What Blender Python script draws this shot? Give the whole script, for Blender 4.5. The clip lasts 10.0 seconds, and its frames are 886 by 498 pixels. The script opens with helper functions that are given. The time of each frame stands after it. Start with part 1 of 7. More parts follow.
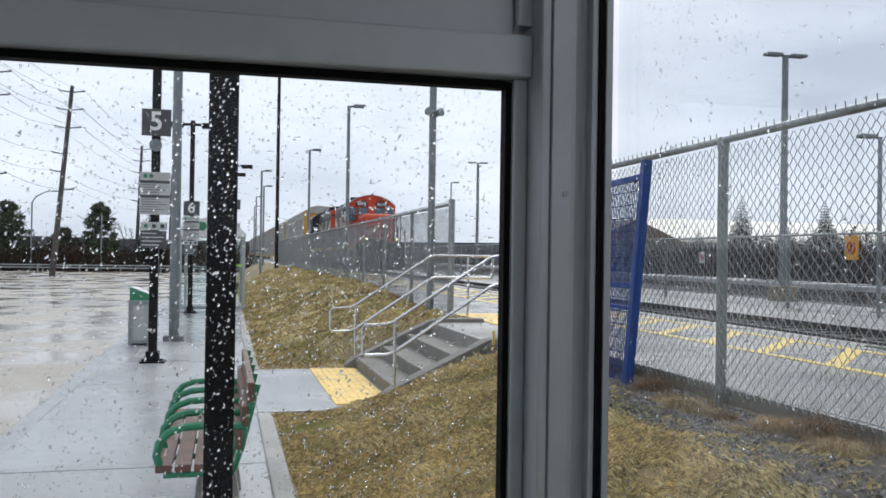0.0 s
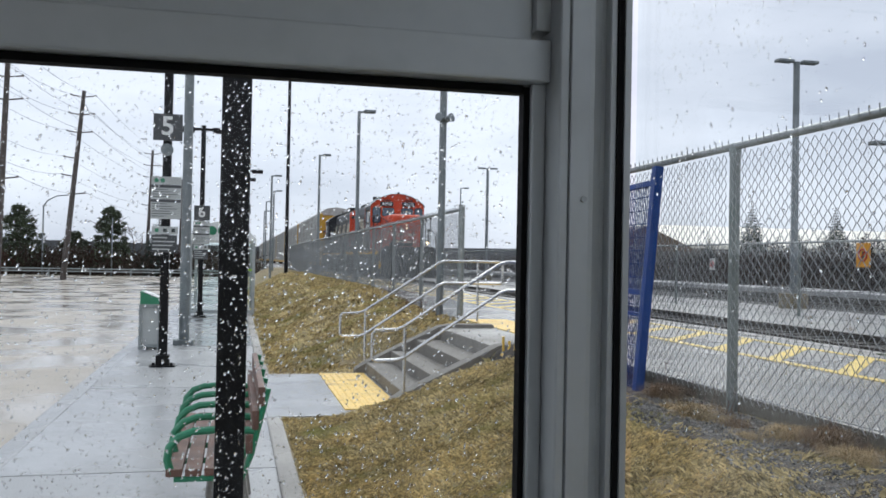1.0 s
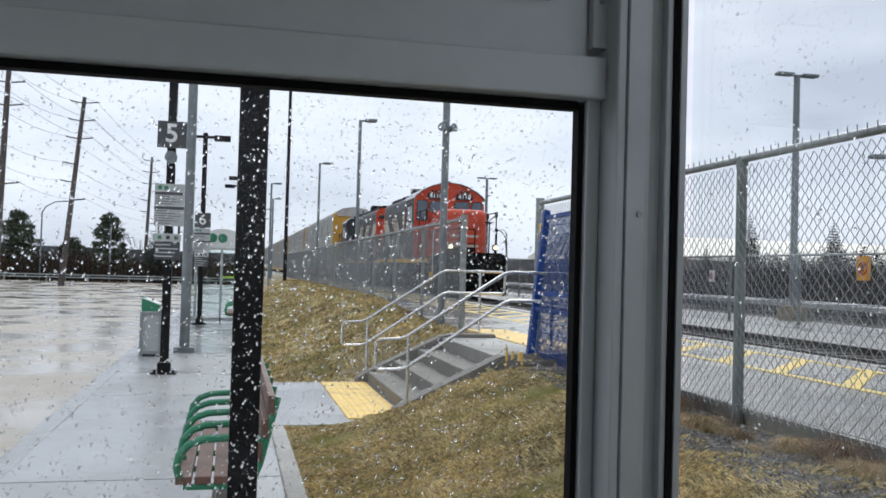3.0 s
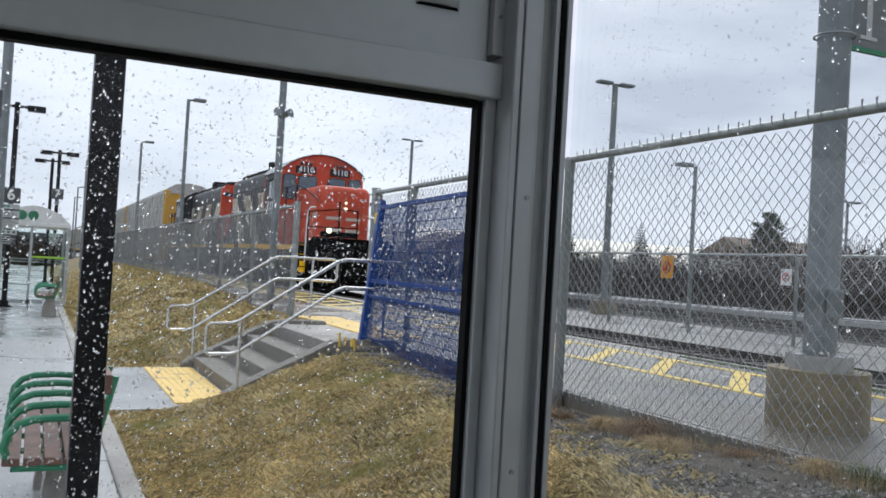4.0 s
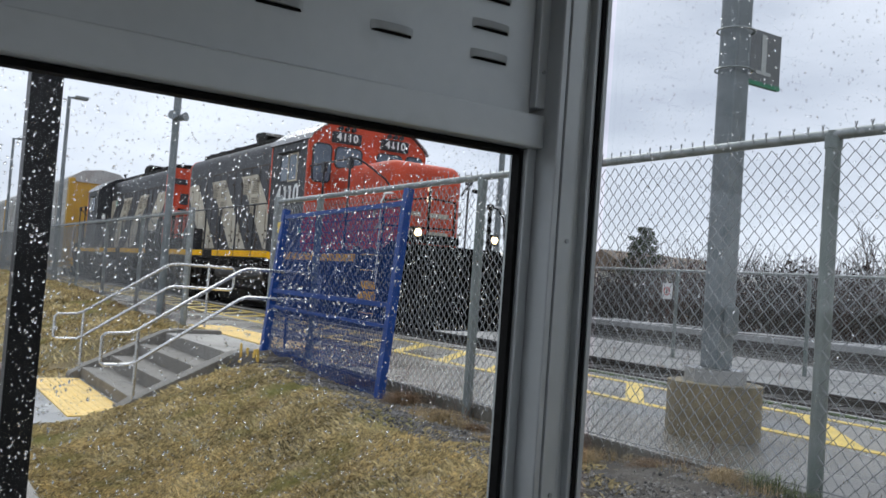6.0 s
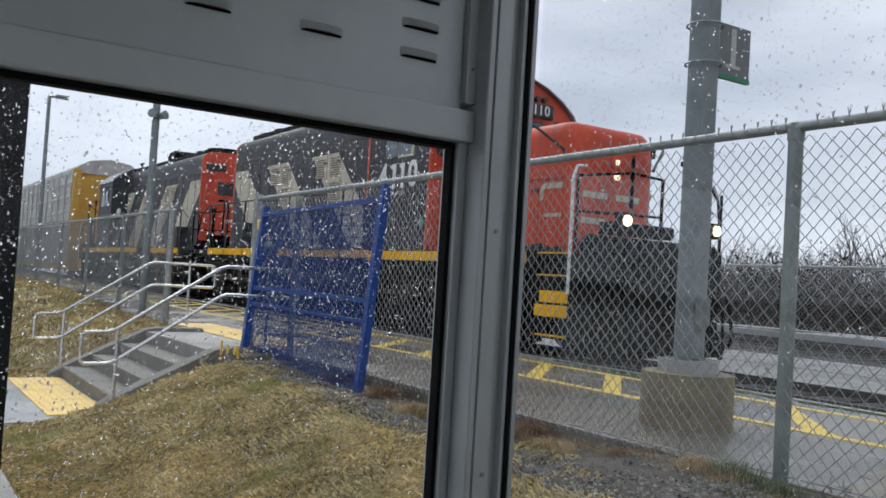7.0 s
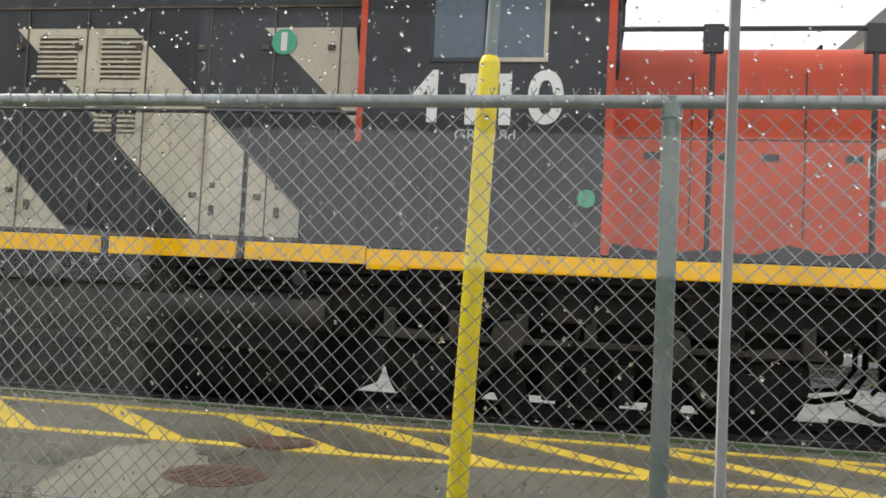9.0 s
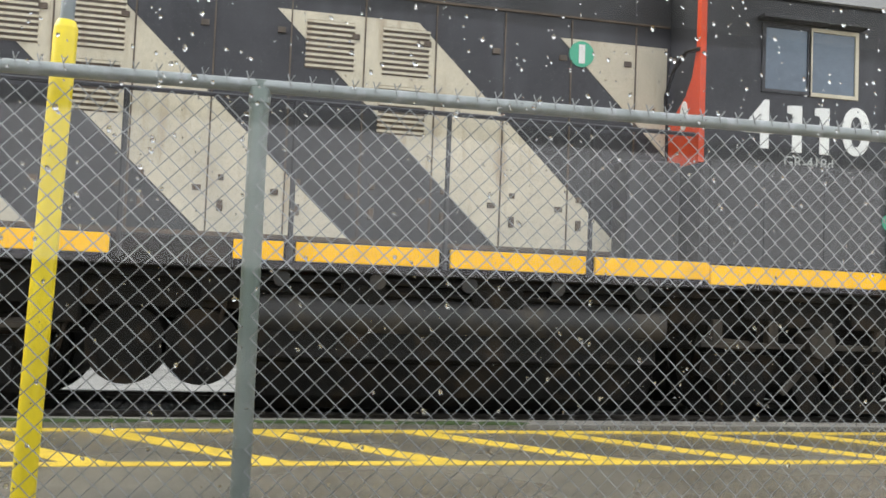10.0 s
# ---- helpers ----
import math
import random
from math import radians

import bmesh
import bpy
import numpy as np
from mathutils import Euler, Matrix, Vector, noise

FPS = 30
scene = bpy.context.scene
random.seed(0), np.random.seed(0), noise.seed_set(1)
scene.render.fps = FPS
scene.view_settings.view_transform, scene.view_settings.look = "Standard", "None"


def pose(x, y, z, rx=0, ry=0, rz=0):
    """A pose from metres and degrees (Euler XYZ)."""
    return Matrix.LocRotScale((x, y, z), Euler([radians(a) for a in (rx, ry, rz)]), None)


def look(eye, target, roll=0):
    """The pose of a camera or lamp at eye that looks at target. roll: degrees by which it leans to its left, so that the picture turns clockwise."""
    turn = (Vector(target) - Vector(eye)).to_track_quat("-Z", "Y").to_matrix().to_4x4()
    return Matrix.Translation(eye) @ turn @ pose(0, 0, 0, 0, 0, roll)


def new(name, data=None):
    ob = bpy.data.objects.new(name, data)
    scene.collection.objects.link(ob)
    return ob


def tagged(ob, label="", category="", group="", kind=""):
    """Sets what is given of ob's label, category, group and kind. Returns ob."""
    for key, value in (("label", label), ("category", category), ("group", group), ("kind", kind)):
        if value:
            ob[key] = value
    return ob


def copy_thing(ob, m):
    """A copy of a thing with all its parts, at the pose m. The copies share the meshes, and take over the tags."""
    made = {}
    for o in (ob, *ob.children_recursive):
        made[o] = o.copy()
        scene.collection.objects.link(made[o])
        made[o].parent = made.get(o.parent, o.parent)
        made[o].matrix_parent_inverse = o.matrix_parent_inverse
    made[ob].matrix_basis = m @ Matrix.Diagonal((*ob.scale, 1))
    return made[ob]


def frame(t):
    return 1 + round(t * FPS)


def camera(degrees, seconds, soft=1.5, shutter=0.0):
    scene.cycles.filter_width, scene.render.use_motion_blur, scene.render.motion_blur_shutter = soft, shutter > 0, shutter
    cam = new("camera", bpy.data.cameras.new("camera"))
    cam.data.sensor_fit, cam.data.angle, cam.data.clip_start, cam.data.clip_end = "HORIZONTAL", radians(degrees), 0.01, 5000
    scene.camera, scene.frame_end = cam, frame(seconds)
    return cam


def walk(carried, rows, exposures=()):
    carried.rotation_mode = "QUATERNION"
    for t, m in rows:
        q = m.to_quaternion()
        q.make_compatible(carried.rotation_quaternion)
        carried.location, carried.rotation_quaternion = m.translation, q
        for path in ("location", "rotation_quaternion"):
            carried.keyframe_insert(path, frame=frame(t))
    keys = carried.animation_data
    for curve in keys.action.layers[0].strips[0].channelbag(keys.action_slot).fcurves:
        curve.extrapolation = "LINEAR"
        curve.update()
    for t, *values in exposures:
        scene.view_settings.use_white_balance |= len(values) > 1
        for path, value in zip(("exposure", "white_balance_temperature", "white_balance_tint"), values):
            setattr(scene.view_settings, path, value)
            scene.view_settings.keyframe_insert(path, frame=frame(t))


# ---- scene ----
cam = camera(53.27, 10.0, 1.65)
PATH = [  # seconds, eye x y z, yaw, pitch, lean
    (0.0, -0.016, -0.027, 1.533, -13.84, 0.45, 0.85),
    (0.5, -0.035, -0.043, 1.529, -13.80, 0.80, 0.79),
    (1.0, -0.025, -0.023, 1.532, -13.24, 0.80, 1.11),
    (1.5, -0.024, -0.033, 1.524, -14.40, 0.77, 1.07),
    (2.0, 0.001, -0.049, 1.521, -11.93, 1.14, 1.07),
    (2.2, 0.002, -0.061, 1.523, -10.55, 1.33, 1.51),
    (3.3, -0.180, -0.001, 1.536, -16.68, 1.53, 1.97),
    (3.5, -0.232, 0.005, 1.533, -19.58, 1.66, 2.36),
    (4.0, -0.252, -0.140, 1.502, -24.69, 1.26, 3.32),
    (4.5, -0.261, -0.216, 1.510, -27.36, 0.06, 3.44),
    (5.0, -0.405, -0.133, 1.510, -30.21, 0.85, 3.19),
    (5.5, -0.492, -0.053, 1.527, -32.58, 1.53, 3.56),
    (5.7, -0.505, -0.063, 1.530, -32.29, 2.19, 4.25),
    (6.8, -0.487, -0.187, 1.523, -32.06, 2.24, 3.84),
    (7.0, -0.464, -0.189, 1.524, -33.10, 2.06, 3.50),
    (7.5, -0.446, -0.277, 1.519, -39.45, 2.75, 3.51),
    (8.0, -0.345, -0.292, 1.518, -49.17, 1.64, 3.54),
    (8.2, -0.364, -0.309, 1.537, -54.88, 1.41, 3.18),
    (8.5, -0.258, -0.219, 1.556, -65.12, 2.97, 2.72),
    (8.8, -0.182, -0.243, 1.595, -74.36, 3.36, 2.77),
    (9.0, -0.138, -0.217, 1.613, -79.78, 3.09, 2.84),
    (9.2, -0.153, -0.240, 1.627, -83.27, 3.69, 2.46),
    (9.5, -0.119, -0.338, 1.634, -87.61, 4.07, 2.73),
    (9.7, -0.113, -0.400, 1.637, -93.12, 3.32, 2.22),
    (10.0, -0.081, -0.461, 1.647, -102.34, 2.84, 2.26),
]


def aim(x, y, z, yaw, pitch, lean):
    a, b = radians(yaw), radians(pitch)
    way = Vector((-math.sin(a) * math.cos(b), math.cos(a) * math.cos(b), math.sin(b)))
    eye = Vector((x, y, z))
    return look(eye, eye + way, lean)


walk(cam, [(t, aim(*p)) for t, *p in PATH], [(0.0, 0.76, 6350, 14), (5.5, 0.76, 6350, 14), (7.0, 0.66, 6350, 14), (7.5, 0.57, 6400, 14), (8.0, 0.68, 6600, 13), (8.5, 1.0, 7100, 12), (9.0, 1.38, 7200, 11), (9.5, 1.74, 7100, 12), (10.0, 1.80, 7100, 12)])

# ---- light ----
SUN_UP, SUN_ROUND = radians(40), radians(200)
world = bpy.data.worlds.new("overcast")
scene.world = world
world.use_nodes = True
wt = world.node_tree
wt.nodes.clear()
w_out = wt.nodes.new("ShaderNodeOutputWorld")
w_bg = wt.nodes.new("ShaderNodeBackground")
w_sky = wt.nodes.new("ShaderNodeTexSky")
w_sky.sky_type = "NISHITA"
w_sky.sun_disc = False
w_sky.sun_elevation, w_sky.sun_rotation = SUN_UP, SUN_ROUND
w_co = wt.nodes.new("ShaderNodeTexCoord")
w_map = wt.nodes.new("ShaderNodeMapping")
w_map.inputs["Scale"].default_value = (1.0, 1.0, 3.4)
w_n = wt.nodes.new("ShaderNodeTexNoise")
w_n.inputs["Scale"].default_value, w_n.inputs["Detail"].default_value, w_n.inputs["Roughness"].default_value = 2.3, 7, 0.52
w_r = wt.nodes.new("ShaderNodeValToRGB")
w_r.color_ramp.elements[0].position, w_r.color_ramp.elements[0].color = 0.28, (0.425, 0.45, 0.525, 1)
w_r.color_ramp.elements[1].position, w_r.color_ramp.elements[1].color = 0.57, (0.665, 0.685, 0.755, 1)
w_sc = wt.nodes.new("ShaderNodeVectorMath")
w_sc.operation = "SCALE"
w_sc.inputs["Scale"].default_value = 0.08
w_mix = wt.nodes.new("ShaderNodeMix")
w_mix.data_type = "RGBA"
w_mix.inputs["Factor"].default_value = 0.93
wt.links.new(w_co.outputs["Generated"], w_map.inputs["Vector"])
wt.links.new(w_map.outputs["Vector"], w_n.inputs["Vector"])
wt.links.new(w_n.outputs["Fac"], w_r.inputs["Fac"])
wt.links.new(w_sky.outputs["Color"], w_sc.inputs[0])
wt.links.new(w_sc.outputs["Vector"], w_mix.inputs["A"])
wt.links.new(w_r.outputs["Color"], w_mix.inputs["B"])
wt.links.new(w_mix.outputs["Result"], w_bg.inputs["Color"])
w_bg.inputs["Strength"].default_value = 0.9
wt.links.new(w_bg.outputs["Background"], w_out.inputs["Surface"])
sun_data = bpy.data.lights.new("sun", "SUN")
sun_data.energy, sun_data.angle, sun_data.color = 0.9, radians(40), (1.0, 0.97, 0.92)
sun = new("sun", sun_data)
sun.matrix_world = look((0, 0, 60), (0 - math.sin(SUN_ROUND) * -40, math.cos(SUN_ROUND) * -40 * -1, 60 - 34))
scene.view_settings.exposure = 0.7


# ---- materials ----
def mat(name, color, rough=0.6, metal=0.0, var=0.18, scale=3.0, bump=0.0, bscale=60.0, grime=None, gscale=1.2, gmin=0.5, wet=0.0, island=0.0, coat=0.0, spec=0.5, streak=1.0):
    """A surface with grain and stains at two scales. grime: a second colour in patches; wet: how far patches turn glossy."""
    m = bpy.data.materials.new(name)
    m.use_nodes = True
    nt = m.node_tree
    nd, lk = nt.nodes, nt.links
    p = nd["Principled BSDF"]
    co = nd.new("ShaderNodeTexCoord")
    info = nd.new("ShaderNodeObjectInfo")
    off = nd.new("ShaderNodeVectorMath")
    off.operation = "MULTIPLY_ADD"
    off.inputs[1].default_value = (37.0, 37.0, 37.0)
    lk.new(info.outputs["Random"], off.inputs[0])
    lk.new(co.outputs["Object"], off.inputs[2])
    vec = off.outputs["Vector"]
    run = vec
    if streak != 1.0:   # stains drawn out downwards
        sq = nd.new("ShaderNodeVectorMath")
        sq.operation = "MULTIPLY"
        sq.inputs[1].default_value = (1.0, 1.0, streak)
        lk.new(vec, sq.inputs[0])
        run = sq.outputs["Vector"]

    def tex(s, detail=4.0, along=None):
        n = nd.new("ShaderNodeTexNoise")
        n.inputs["Scale"].default_value, n.inputs["Detail"].default_value = s, detail
        lk.new(along or vec, n.inputs["Vector"])
        return n.outputs["Fac"]

    def remap(fac, a, b, lo, hi):
        r = nd.new("ShaderNodeMapRange")
        r.inputs["From Min"].default_value, r.inputs["From Max"].default_value = a, b
        r.inputs["To Min"].default_value, r.inputs["To Max"].default_value = lo, hi
        lk.new(fac, r.inputs["Value"])
        return r.outputs["Result"]

    big, fine = tex(scale), tex(scale * 14, 6.0)
    both = nd.new("ShaderNodeMath")
    both.operation = "ADD"
    lk.new(remap(big, 0.3, 0.7, 1 - var, 1 + var * 0.5), both.inputs[0])
    lk.new(remap(fine, 0.3, 0.7, -var * 0.5, var * 0.5), both.inputs[1])
    val = both.outputs[0]
    if island:
        geo = nd.new("ShaderNodeNewGeometry")
        add = nd.new("ShaderNodeMath")
        add.operation = "ADD"
        lk.new(val, add.inputs[0])
        lk.new(remap(geo.outputs["Random Per Island"], 0, 1, -island, island), add.inputs[1])
        val = add.outputs[0]
    tint = nd.new("ShaderNodeVectorMath")
    tint.operation = "SCALE"
    tint.inputs[0].default_value = color[:3]
    lk.new(val, tint.inputs["Scale"])
    out = tint.outputs["Vector"]
    if grime:
        g = nd.new("ShaderNodeMix")
        g.data_type = "RGBA"
        lk.new(remap(tex(gscale, 8.0, run), gmin, gmin + 0.16, 0, 1), g.inputs["Factor"])
        lk.new(out, g.inputs["A"])
        g.inputs["B"].default_value = (*grime[:3], 1)
        out = g.outputs["Result"]
    lk.new(out, p.inputs["Base Color"])
    p.inputs["Metallic"].default_value = metal
    p.inputs["Specular IOR Level"].default_value = spec
    if wet:
        lk.new(remap(tex(0.55, 3.0), 0.40, 0.60, rough, max(0.04, rough - wet)), p.inputs["Roughness"])
    else:
        lk.new(remap(fine, 0.3, 0.7, max(0.02, rough - 0.07), min(1, rough + 0.07)), p.inputs["Roughness"])
    if coat:
        p.inputs["Coat Weight"].default_value, p.inputs["Coat Roughness"].default_value = coat, 0.12
    if bump:
        b = nd.new("ShaderNodeBump")
        b.inputs["Strength"].default_value, b.inputs["Distance"].default_value = bump, 0.01
        lk.new(tex(bscale, 5.0), b.inputs["Height"])
        lk.new(b.outputs["Normal"], p.inputs["Normal"])
    return m


def two_tone(name, a, b, rough, spots, lo=0.45, hi=0.6, bump=0.3, bscale=40.0, wet=0.0, island=0.0):
    """Two colours in ragged patches."""
    m = mat(name, a, rough, var=0.25, scale=spots * 3, bump=bump, bscale=bscale, grime=b, gscale=spots, gmin=lo, wet=wet, island=island)
    return m


def glow(name, color, power):
    m = bpy.data.materials.new(name)
    m.use_nodes = True
    p = m.node_tree.nodes["Principled BSDF"]
    p.inputs["Base Color"].default_value = (*color, 1)
    p.inputs["Emission Color"].default_value = (*color, 1)
    p.inputs["Emission Strength"].default_value = power
    return m


def pane_glass(name, tint=(0.95, 0.98, 0.97), gloss=1.0):
    """Clear flat glass: passes the view straight on and mirrors at a slant."""
    m = bpy.data.materials.new(name)
    m.use_nodes = True
    nd, lk = m.node_tree.nodes, m.node_tree.links
    nd.clear()
    o = nd.new("ShaderNodeOutputMaterial")
    mix = nd.new("ShaderNodeMixShader")
    tr = nd.new("ShaderNodeBsdfTransparent")
    gl = nd.new("ShaderNodeBsdfGlossy")
    lw = nd.new("ShaderNodeLayerWeight")
    lw.inputs["Blend"].default_value = 0.5
    pw = nd.new("ShaderNodeMath")
    pw.operation = "POWER"
    pw.inputs[1].default_value = 5.0
    fr = nd.new("ShaderNodeMath")
    fr.operation = "MULTIPLY_ADD"
    fr.inputs[1].default_value, fr.inputs[2].default_value = 0.45, 0.031 * gloss
    lk.new(lw.outputs["Facing"], pw.inputs[0])
    lk.new(pw.outputs[0], fr.inputs[0])
    tr.inputs["Color"].default_value = (*tint, 1)
    gl.inputs["Roughness"].default_value = 0.02
    lk.new(fr.outputs[0], mix.inputs["Fac"])
    lk.new(tr.outputs["BSDF"], mix.inputs[1])
    lk.new(gl.outputs["BSDF"], mix.inputs[2])
    lk.new(mix.outputs["Shader"], o.inputs["Surface"])
    return m


def clear_water(name):
    m = bpy.data.materials.new(name)
    m.use_nodes = True
    p = m.node_tree.nodes["Principled BSDF"]
    p.inputs["Base Color"].default_value = (0.98, 0.99, 1, 1)
    p.inputs["Roughness"].default_value = 0.06
    p.inputs["IOR"].default_value = 1.33
    p.inputs["Transmission Weight"].default_value = 1.0
    nd, lk = m.node_tree.nodes, m.node_tree.links
    thin, mix = nd.new("ShaderNodeBsdfTransparent"), nd.new("ShaderNodeMixShader")
    mix.inputs["Fac"].default_value = 0.75
    lk.new(thin.outputs["BSDF"], mix.inputs[1])
    lk.new(p.outputs["BSDF"], mix.inputs[2])
    lk.new(mix.outputs["Shader"], nd["Material Output"].inputs["Surface"])
    return m


M_CONC = mat("wet_concrete", (0.345, 0.35, 0.348), 0.38, var=0.14, scale=0.9, bump=0.15, bscale=90, grime=(0.30, 0.30, 0.29), gscale=0.6, gmin=0.55, wet=0.26)
M_STAIR = mat("damp_steps", (0.215, 0.20, 0.175), 0.7, var=0.25, scale=2.0, bump=0.3, bscale=70, grime=(0.15, 0.14, 0.12), gscale=2.0, gmin=0.52)
M_FOOT = mat("stained_footing", (0.22, 0.175, 0.095), 0.75, var=0.3, scale=3.0, bump=0.3, bscale=70, grime=(0.13, 0.11, 0.07), gscale=2.5, gmin=0.5)
M_CONC_DRY = mat("weathered_concrete", (0.29, 0.275, 0.25), 0.6, var=0.25, scale=2.0, bump=0.3, bscale=70, wet=0.2, grime=(0.18, 0.17, 0.15), gscale=1.5, gmin=0.52)
M_PATCH = mat("patch_concrete", (0.25, 0.225, 0.175), 0.6, var=0.3, scale=3.0, bump=0.5, bscale=25, grime=(0.15, 0.135, 0.11), gscale=3.0, gmin=0.54)
M_CRACK = mat("crack_tar", (0.02, 0.02, 0.02), 0.7, var=0.3)
M_LOT = mat("wet_lot", (0.42, 0.37, 0.30), 0.46, var=0.16, scale=0.25, bump=0.12, bscale=60, grime=(0.17, 0.165, 0.16), gscale=0.13, gmin=0.52, wet=0.40)
M_ASPH = mat("wet_asphalt", (0.185, 0.172, 0.145), 0.36, var=0.25, scale=1.0, bump=0.35, bscale=180, grime=(0.10, 0.10, 0.095), gscale=0.7, gmin=0.52, wet=0.24)
M_GRAVEL = mat("wet_gravel_bed", (0.24, 0.235, 0.22), 0.5, var=0.35, scale=2.2, bump=0.8, bscale=55, grime=(0.13, 0.125, 0.115), gscale=0.5, gmin=0.5, wet=0.12)
# near-black base carries the shade between platform edge and rails
M_BALLAST = mat("shade_dark_ballast", (0.024, 0.022, 0.020), 0.8, var=0.4, scale=5, bump=1.0, bscale=40, grime=(0.04, 0.038, 0.035), gscale=2, gmin=0.5)
M_SOIL = two_tone("turf_soil", (0.285, 0.22, 0.12), (0.22, 0.185, 0.085), 0.95, 1.1, bump=0.6, bscale=60)
M_DIRT = two_tone("gravelly_dirt", (0.080, 0.067, 0.053), (0.028, 0.023, 0.018), 0.85, 2.2, bump=0.9, bscale=45)
M_BLADE = mat("dead_grass", (0.60, 0.485, 0.255), 0.85, var=0.35, scale=1.6, grime=(0.36, 0.345, 0.135), gscale=1.4, gmin=0.54, island=0.6, spec=0.2)
M_GWEED = mat("green_weed", (0.11, 0.14, 0.05), 0.8, var=0.3, scale=3, island=0.5, spec=0.2)
M_MOSS = mat("edge_moss", (0.06, 0.10, 0.035), 0.9, var=0.4, scale=8, bump=0.6, bscale=90, spec=0.2)
M_STRAW = mat("straw_tufts", (0.40, 0.29, 0.15), 0.85, var=0.3, scale=3, island=0.45, spec=0.2)
M_WEED = mat("dry_weed", (0.22, 0.14, 0.08), 0.85, var=0.3, scale=3, island=0.5, spec=0.2)
M_STALK = mat("weed_stalk", (0.13, 0.07, 0.05), 0.8, var=0.3, scale=5)
M_STONE = mat("pebbles", (0.19, 0.178, 0.162), 0.55, var=0.3, scale=6, island=0.75)
M_YPAD = mat("yellow_tactile", (0.84, 0.55, 0.11), 0.5, var=0.15, scale=4, bump=0.1, grime=(0.5, 0.31, 0.08), gscale=3, gmin=0.58)
M_YLINE = mat("worn_yellow_line", (0.74, 0.52, 0.07), 0.5, var=0.2, scale=6, grime=(0.36, 0.27, 0.09), gscale=7, gmin=0.6)
M_TUBE = mat("polished_tube", (0.62, 0.62, 0.61), 0.24, metal=0.9, var=0.1, scale=9)
M_STEEL = mat("galvanised_steel", (0.26, 0.285, 0.28), 0.45, metal=0.6, var=0.18, scale=9, grime=(0.33, 0.35, 0.36), gscale=14, gmin=0.5)
M_FPOST = mat("weathered_fence_post", (0.22, 0.25, 0.24), 0.5, metal=0.45, var=0.18, scale=6, grime=(0.145, 0.185, 0.165), gscale=1.3, gmin=0.48)
M_POLE = mat("galvanised_pole", (0.19, 0.215, 0.225), 0.5, metal=0.2, var=0.18, scale=5, grime=(0.14, 0.165, 0.175), gscale=7, gmin=0.52)
M_WIRE_FAR = mat("dull_mesh_wire", (0.27, 0.285, 0.295), 0.65, metal=0.1, var=0.2, scale=6, spec=0.2)
M_WIRE = mat("mesh_wire", (0.26, 0.27, 0.275), 0.5, metal=0.3, var=0.2, scale=6)
M_BLACK = mat("black_painted_steel", (0.006, 0.006, 0.007), 0.42, var=0.3, scale=6, bump=0.05, spec=0.18)
M_BLUE = mat("blue_painted_steel", (0.006, 0.052, 0.25), 0.45, var=0.22, scale=5, spec=0.3, grime=(0.01, 0.05, 0.2), gscale=6, gmin=0.58)
M_NAVY = mat("navy_mesh_wire", (0.006, 0.045, 0.20), 0.5, var=0.22, scale=5, spec=0.15)
M_ALU = mat("grey_anodised_aluminium", (0.385, 0.412, 0.415), 0.42, metal=0.3, var=0.07, scale=2.5, bump=0.02, bscale=200, grime=(0.27, 0.29, 0.29), gscale=3.5, gmin=0.57)
M_GASKET = mat("black_rubber", (0.005, 0.005, 0.005), 0.7, var=0.2, scale=8, spec=0.1)
M_GLASS = pane_glass("shelter_glass")
M_GLASS_W = pane_glass("window_glass", gloss=0.2)
# tint set to dim the sky that the side pane mirrors
M_SMOKED = pane_glass("smoked_glass", (0.55, 0.55, 0.58), 1.0)
M_DROP = clear_water("rain_drop")
M_WHITE = mat("white_enamel", (0.72, 0.73, 0.72), 0.4, var=0.08, scale=4, grime=(0.55, 0.56, 0.55), gscale=3, gmin=0.6)
M_SIGNG = mat("sign_grey", (0.42, 0.44, 0.43), 0.5, var=0.06, scale=6)
M_SIGNM = mat("sign_mid_grey", (0.14, 0.15, 0.155), 0.5, var=0.1, scale=6)
M_INK = mat("sign_ink", (0.03, 0.04, 0.04), 0.5, var=0.1, scale=6)
M_SIGND = mat("sign_dark", (0.05, 0.054, 0.058), 0.4, var=0.15, scale=6)
M_GREEN = mat("green_paint", (0.02, 0.20, 0.10), 0.35, var=0.15, scale=8)
M_LIME = mat("lime_band", (0.35, 0.62, 0.05), 0.4, var=0.1, scale=8)
M_WOOD = two_tone("weathered_redwood", (0.17, 0.085, 0.06), (0.11, 0.06, 0.045), 0.6, 6.0, bump=0.4, bscale=30)
M_PLUM = mat("orange_sign", (0.72, 0.33, 0.03), 0.5, var=0.1, scale=6)
M_REDINK = mat("red_ring", (0.45, 0.03, 0.03), 0.5, var=0.1, scale=6)
# train
M_TRED = mat("loco_red", (0.57, 0.062, 0.018), 0.5, var=0.18, scale=1.6, bump=0.08, bscale=14, grime=(0.40, 0.05, 0.022), gscale=3.0, gmin=0.54, streak=0.25, spec=0.35)
M_TBLK = mat("loco_black", (0.028, 0.029, 0.033), 0.5, var=0.3, scale=1.8, bump=0.05, bscale=30, grime=(0.040, 0.042, 0.048), gscale=3.0, gmin=0.5, spec=0.3, streak=0.2)
M_TWHT = mat("loco_white", (0.55, 0.50, 0.39), 0.6, var=0.16, scale=2.0, bump=0.05, grime=(0.38, 0.31, 0.22), gscale=7.0, gmin=0.56, streak=0.14)
M_TYEL = mat("loco_yellow", (0.92, 0.49, 0.003), 0.6, spec=0.06, var=0.15, scale=3, grime=(0.58, 0.30, 0.03), gscale=2.5, gmin=0.60)
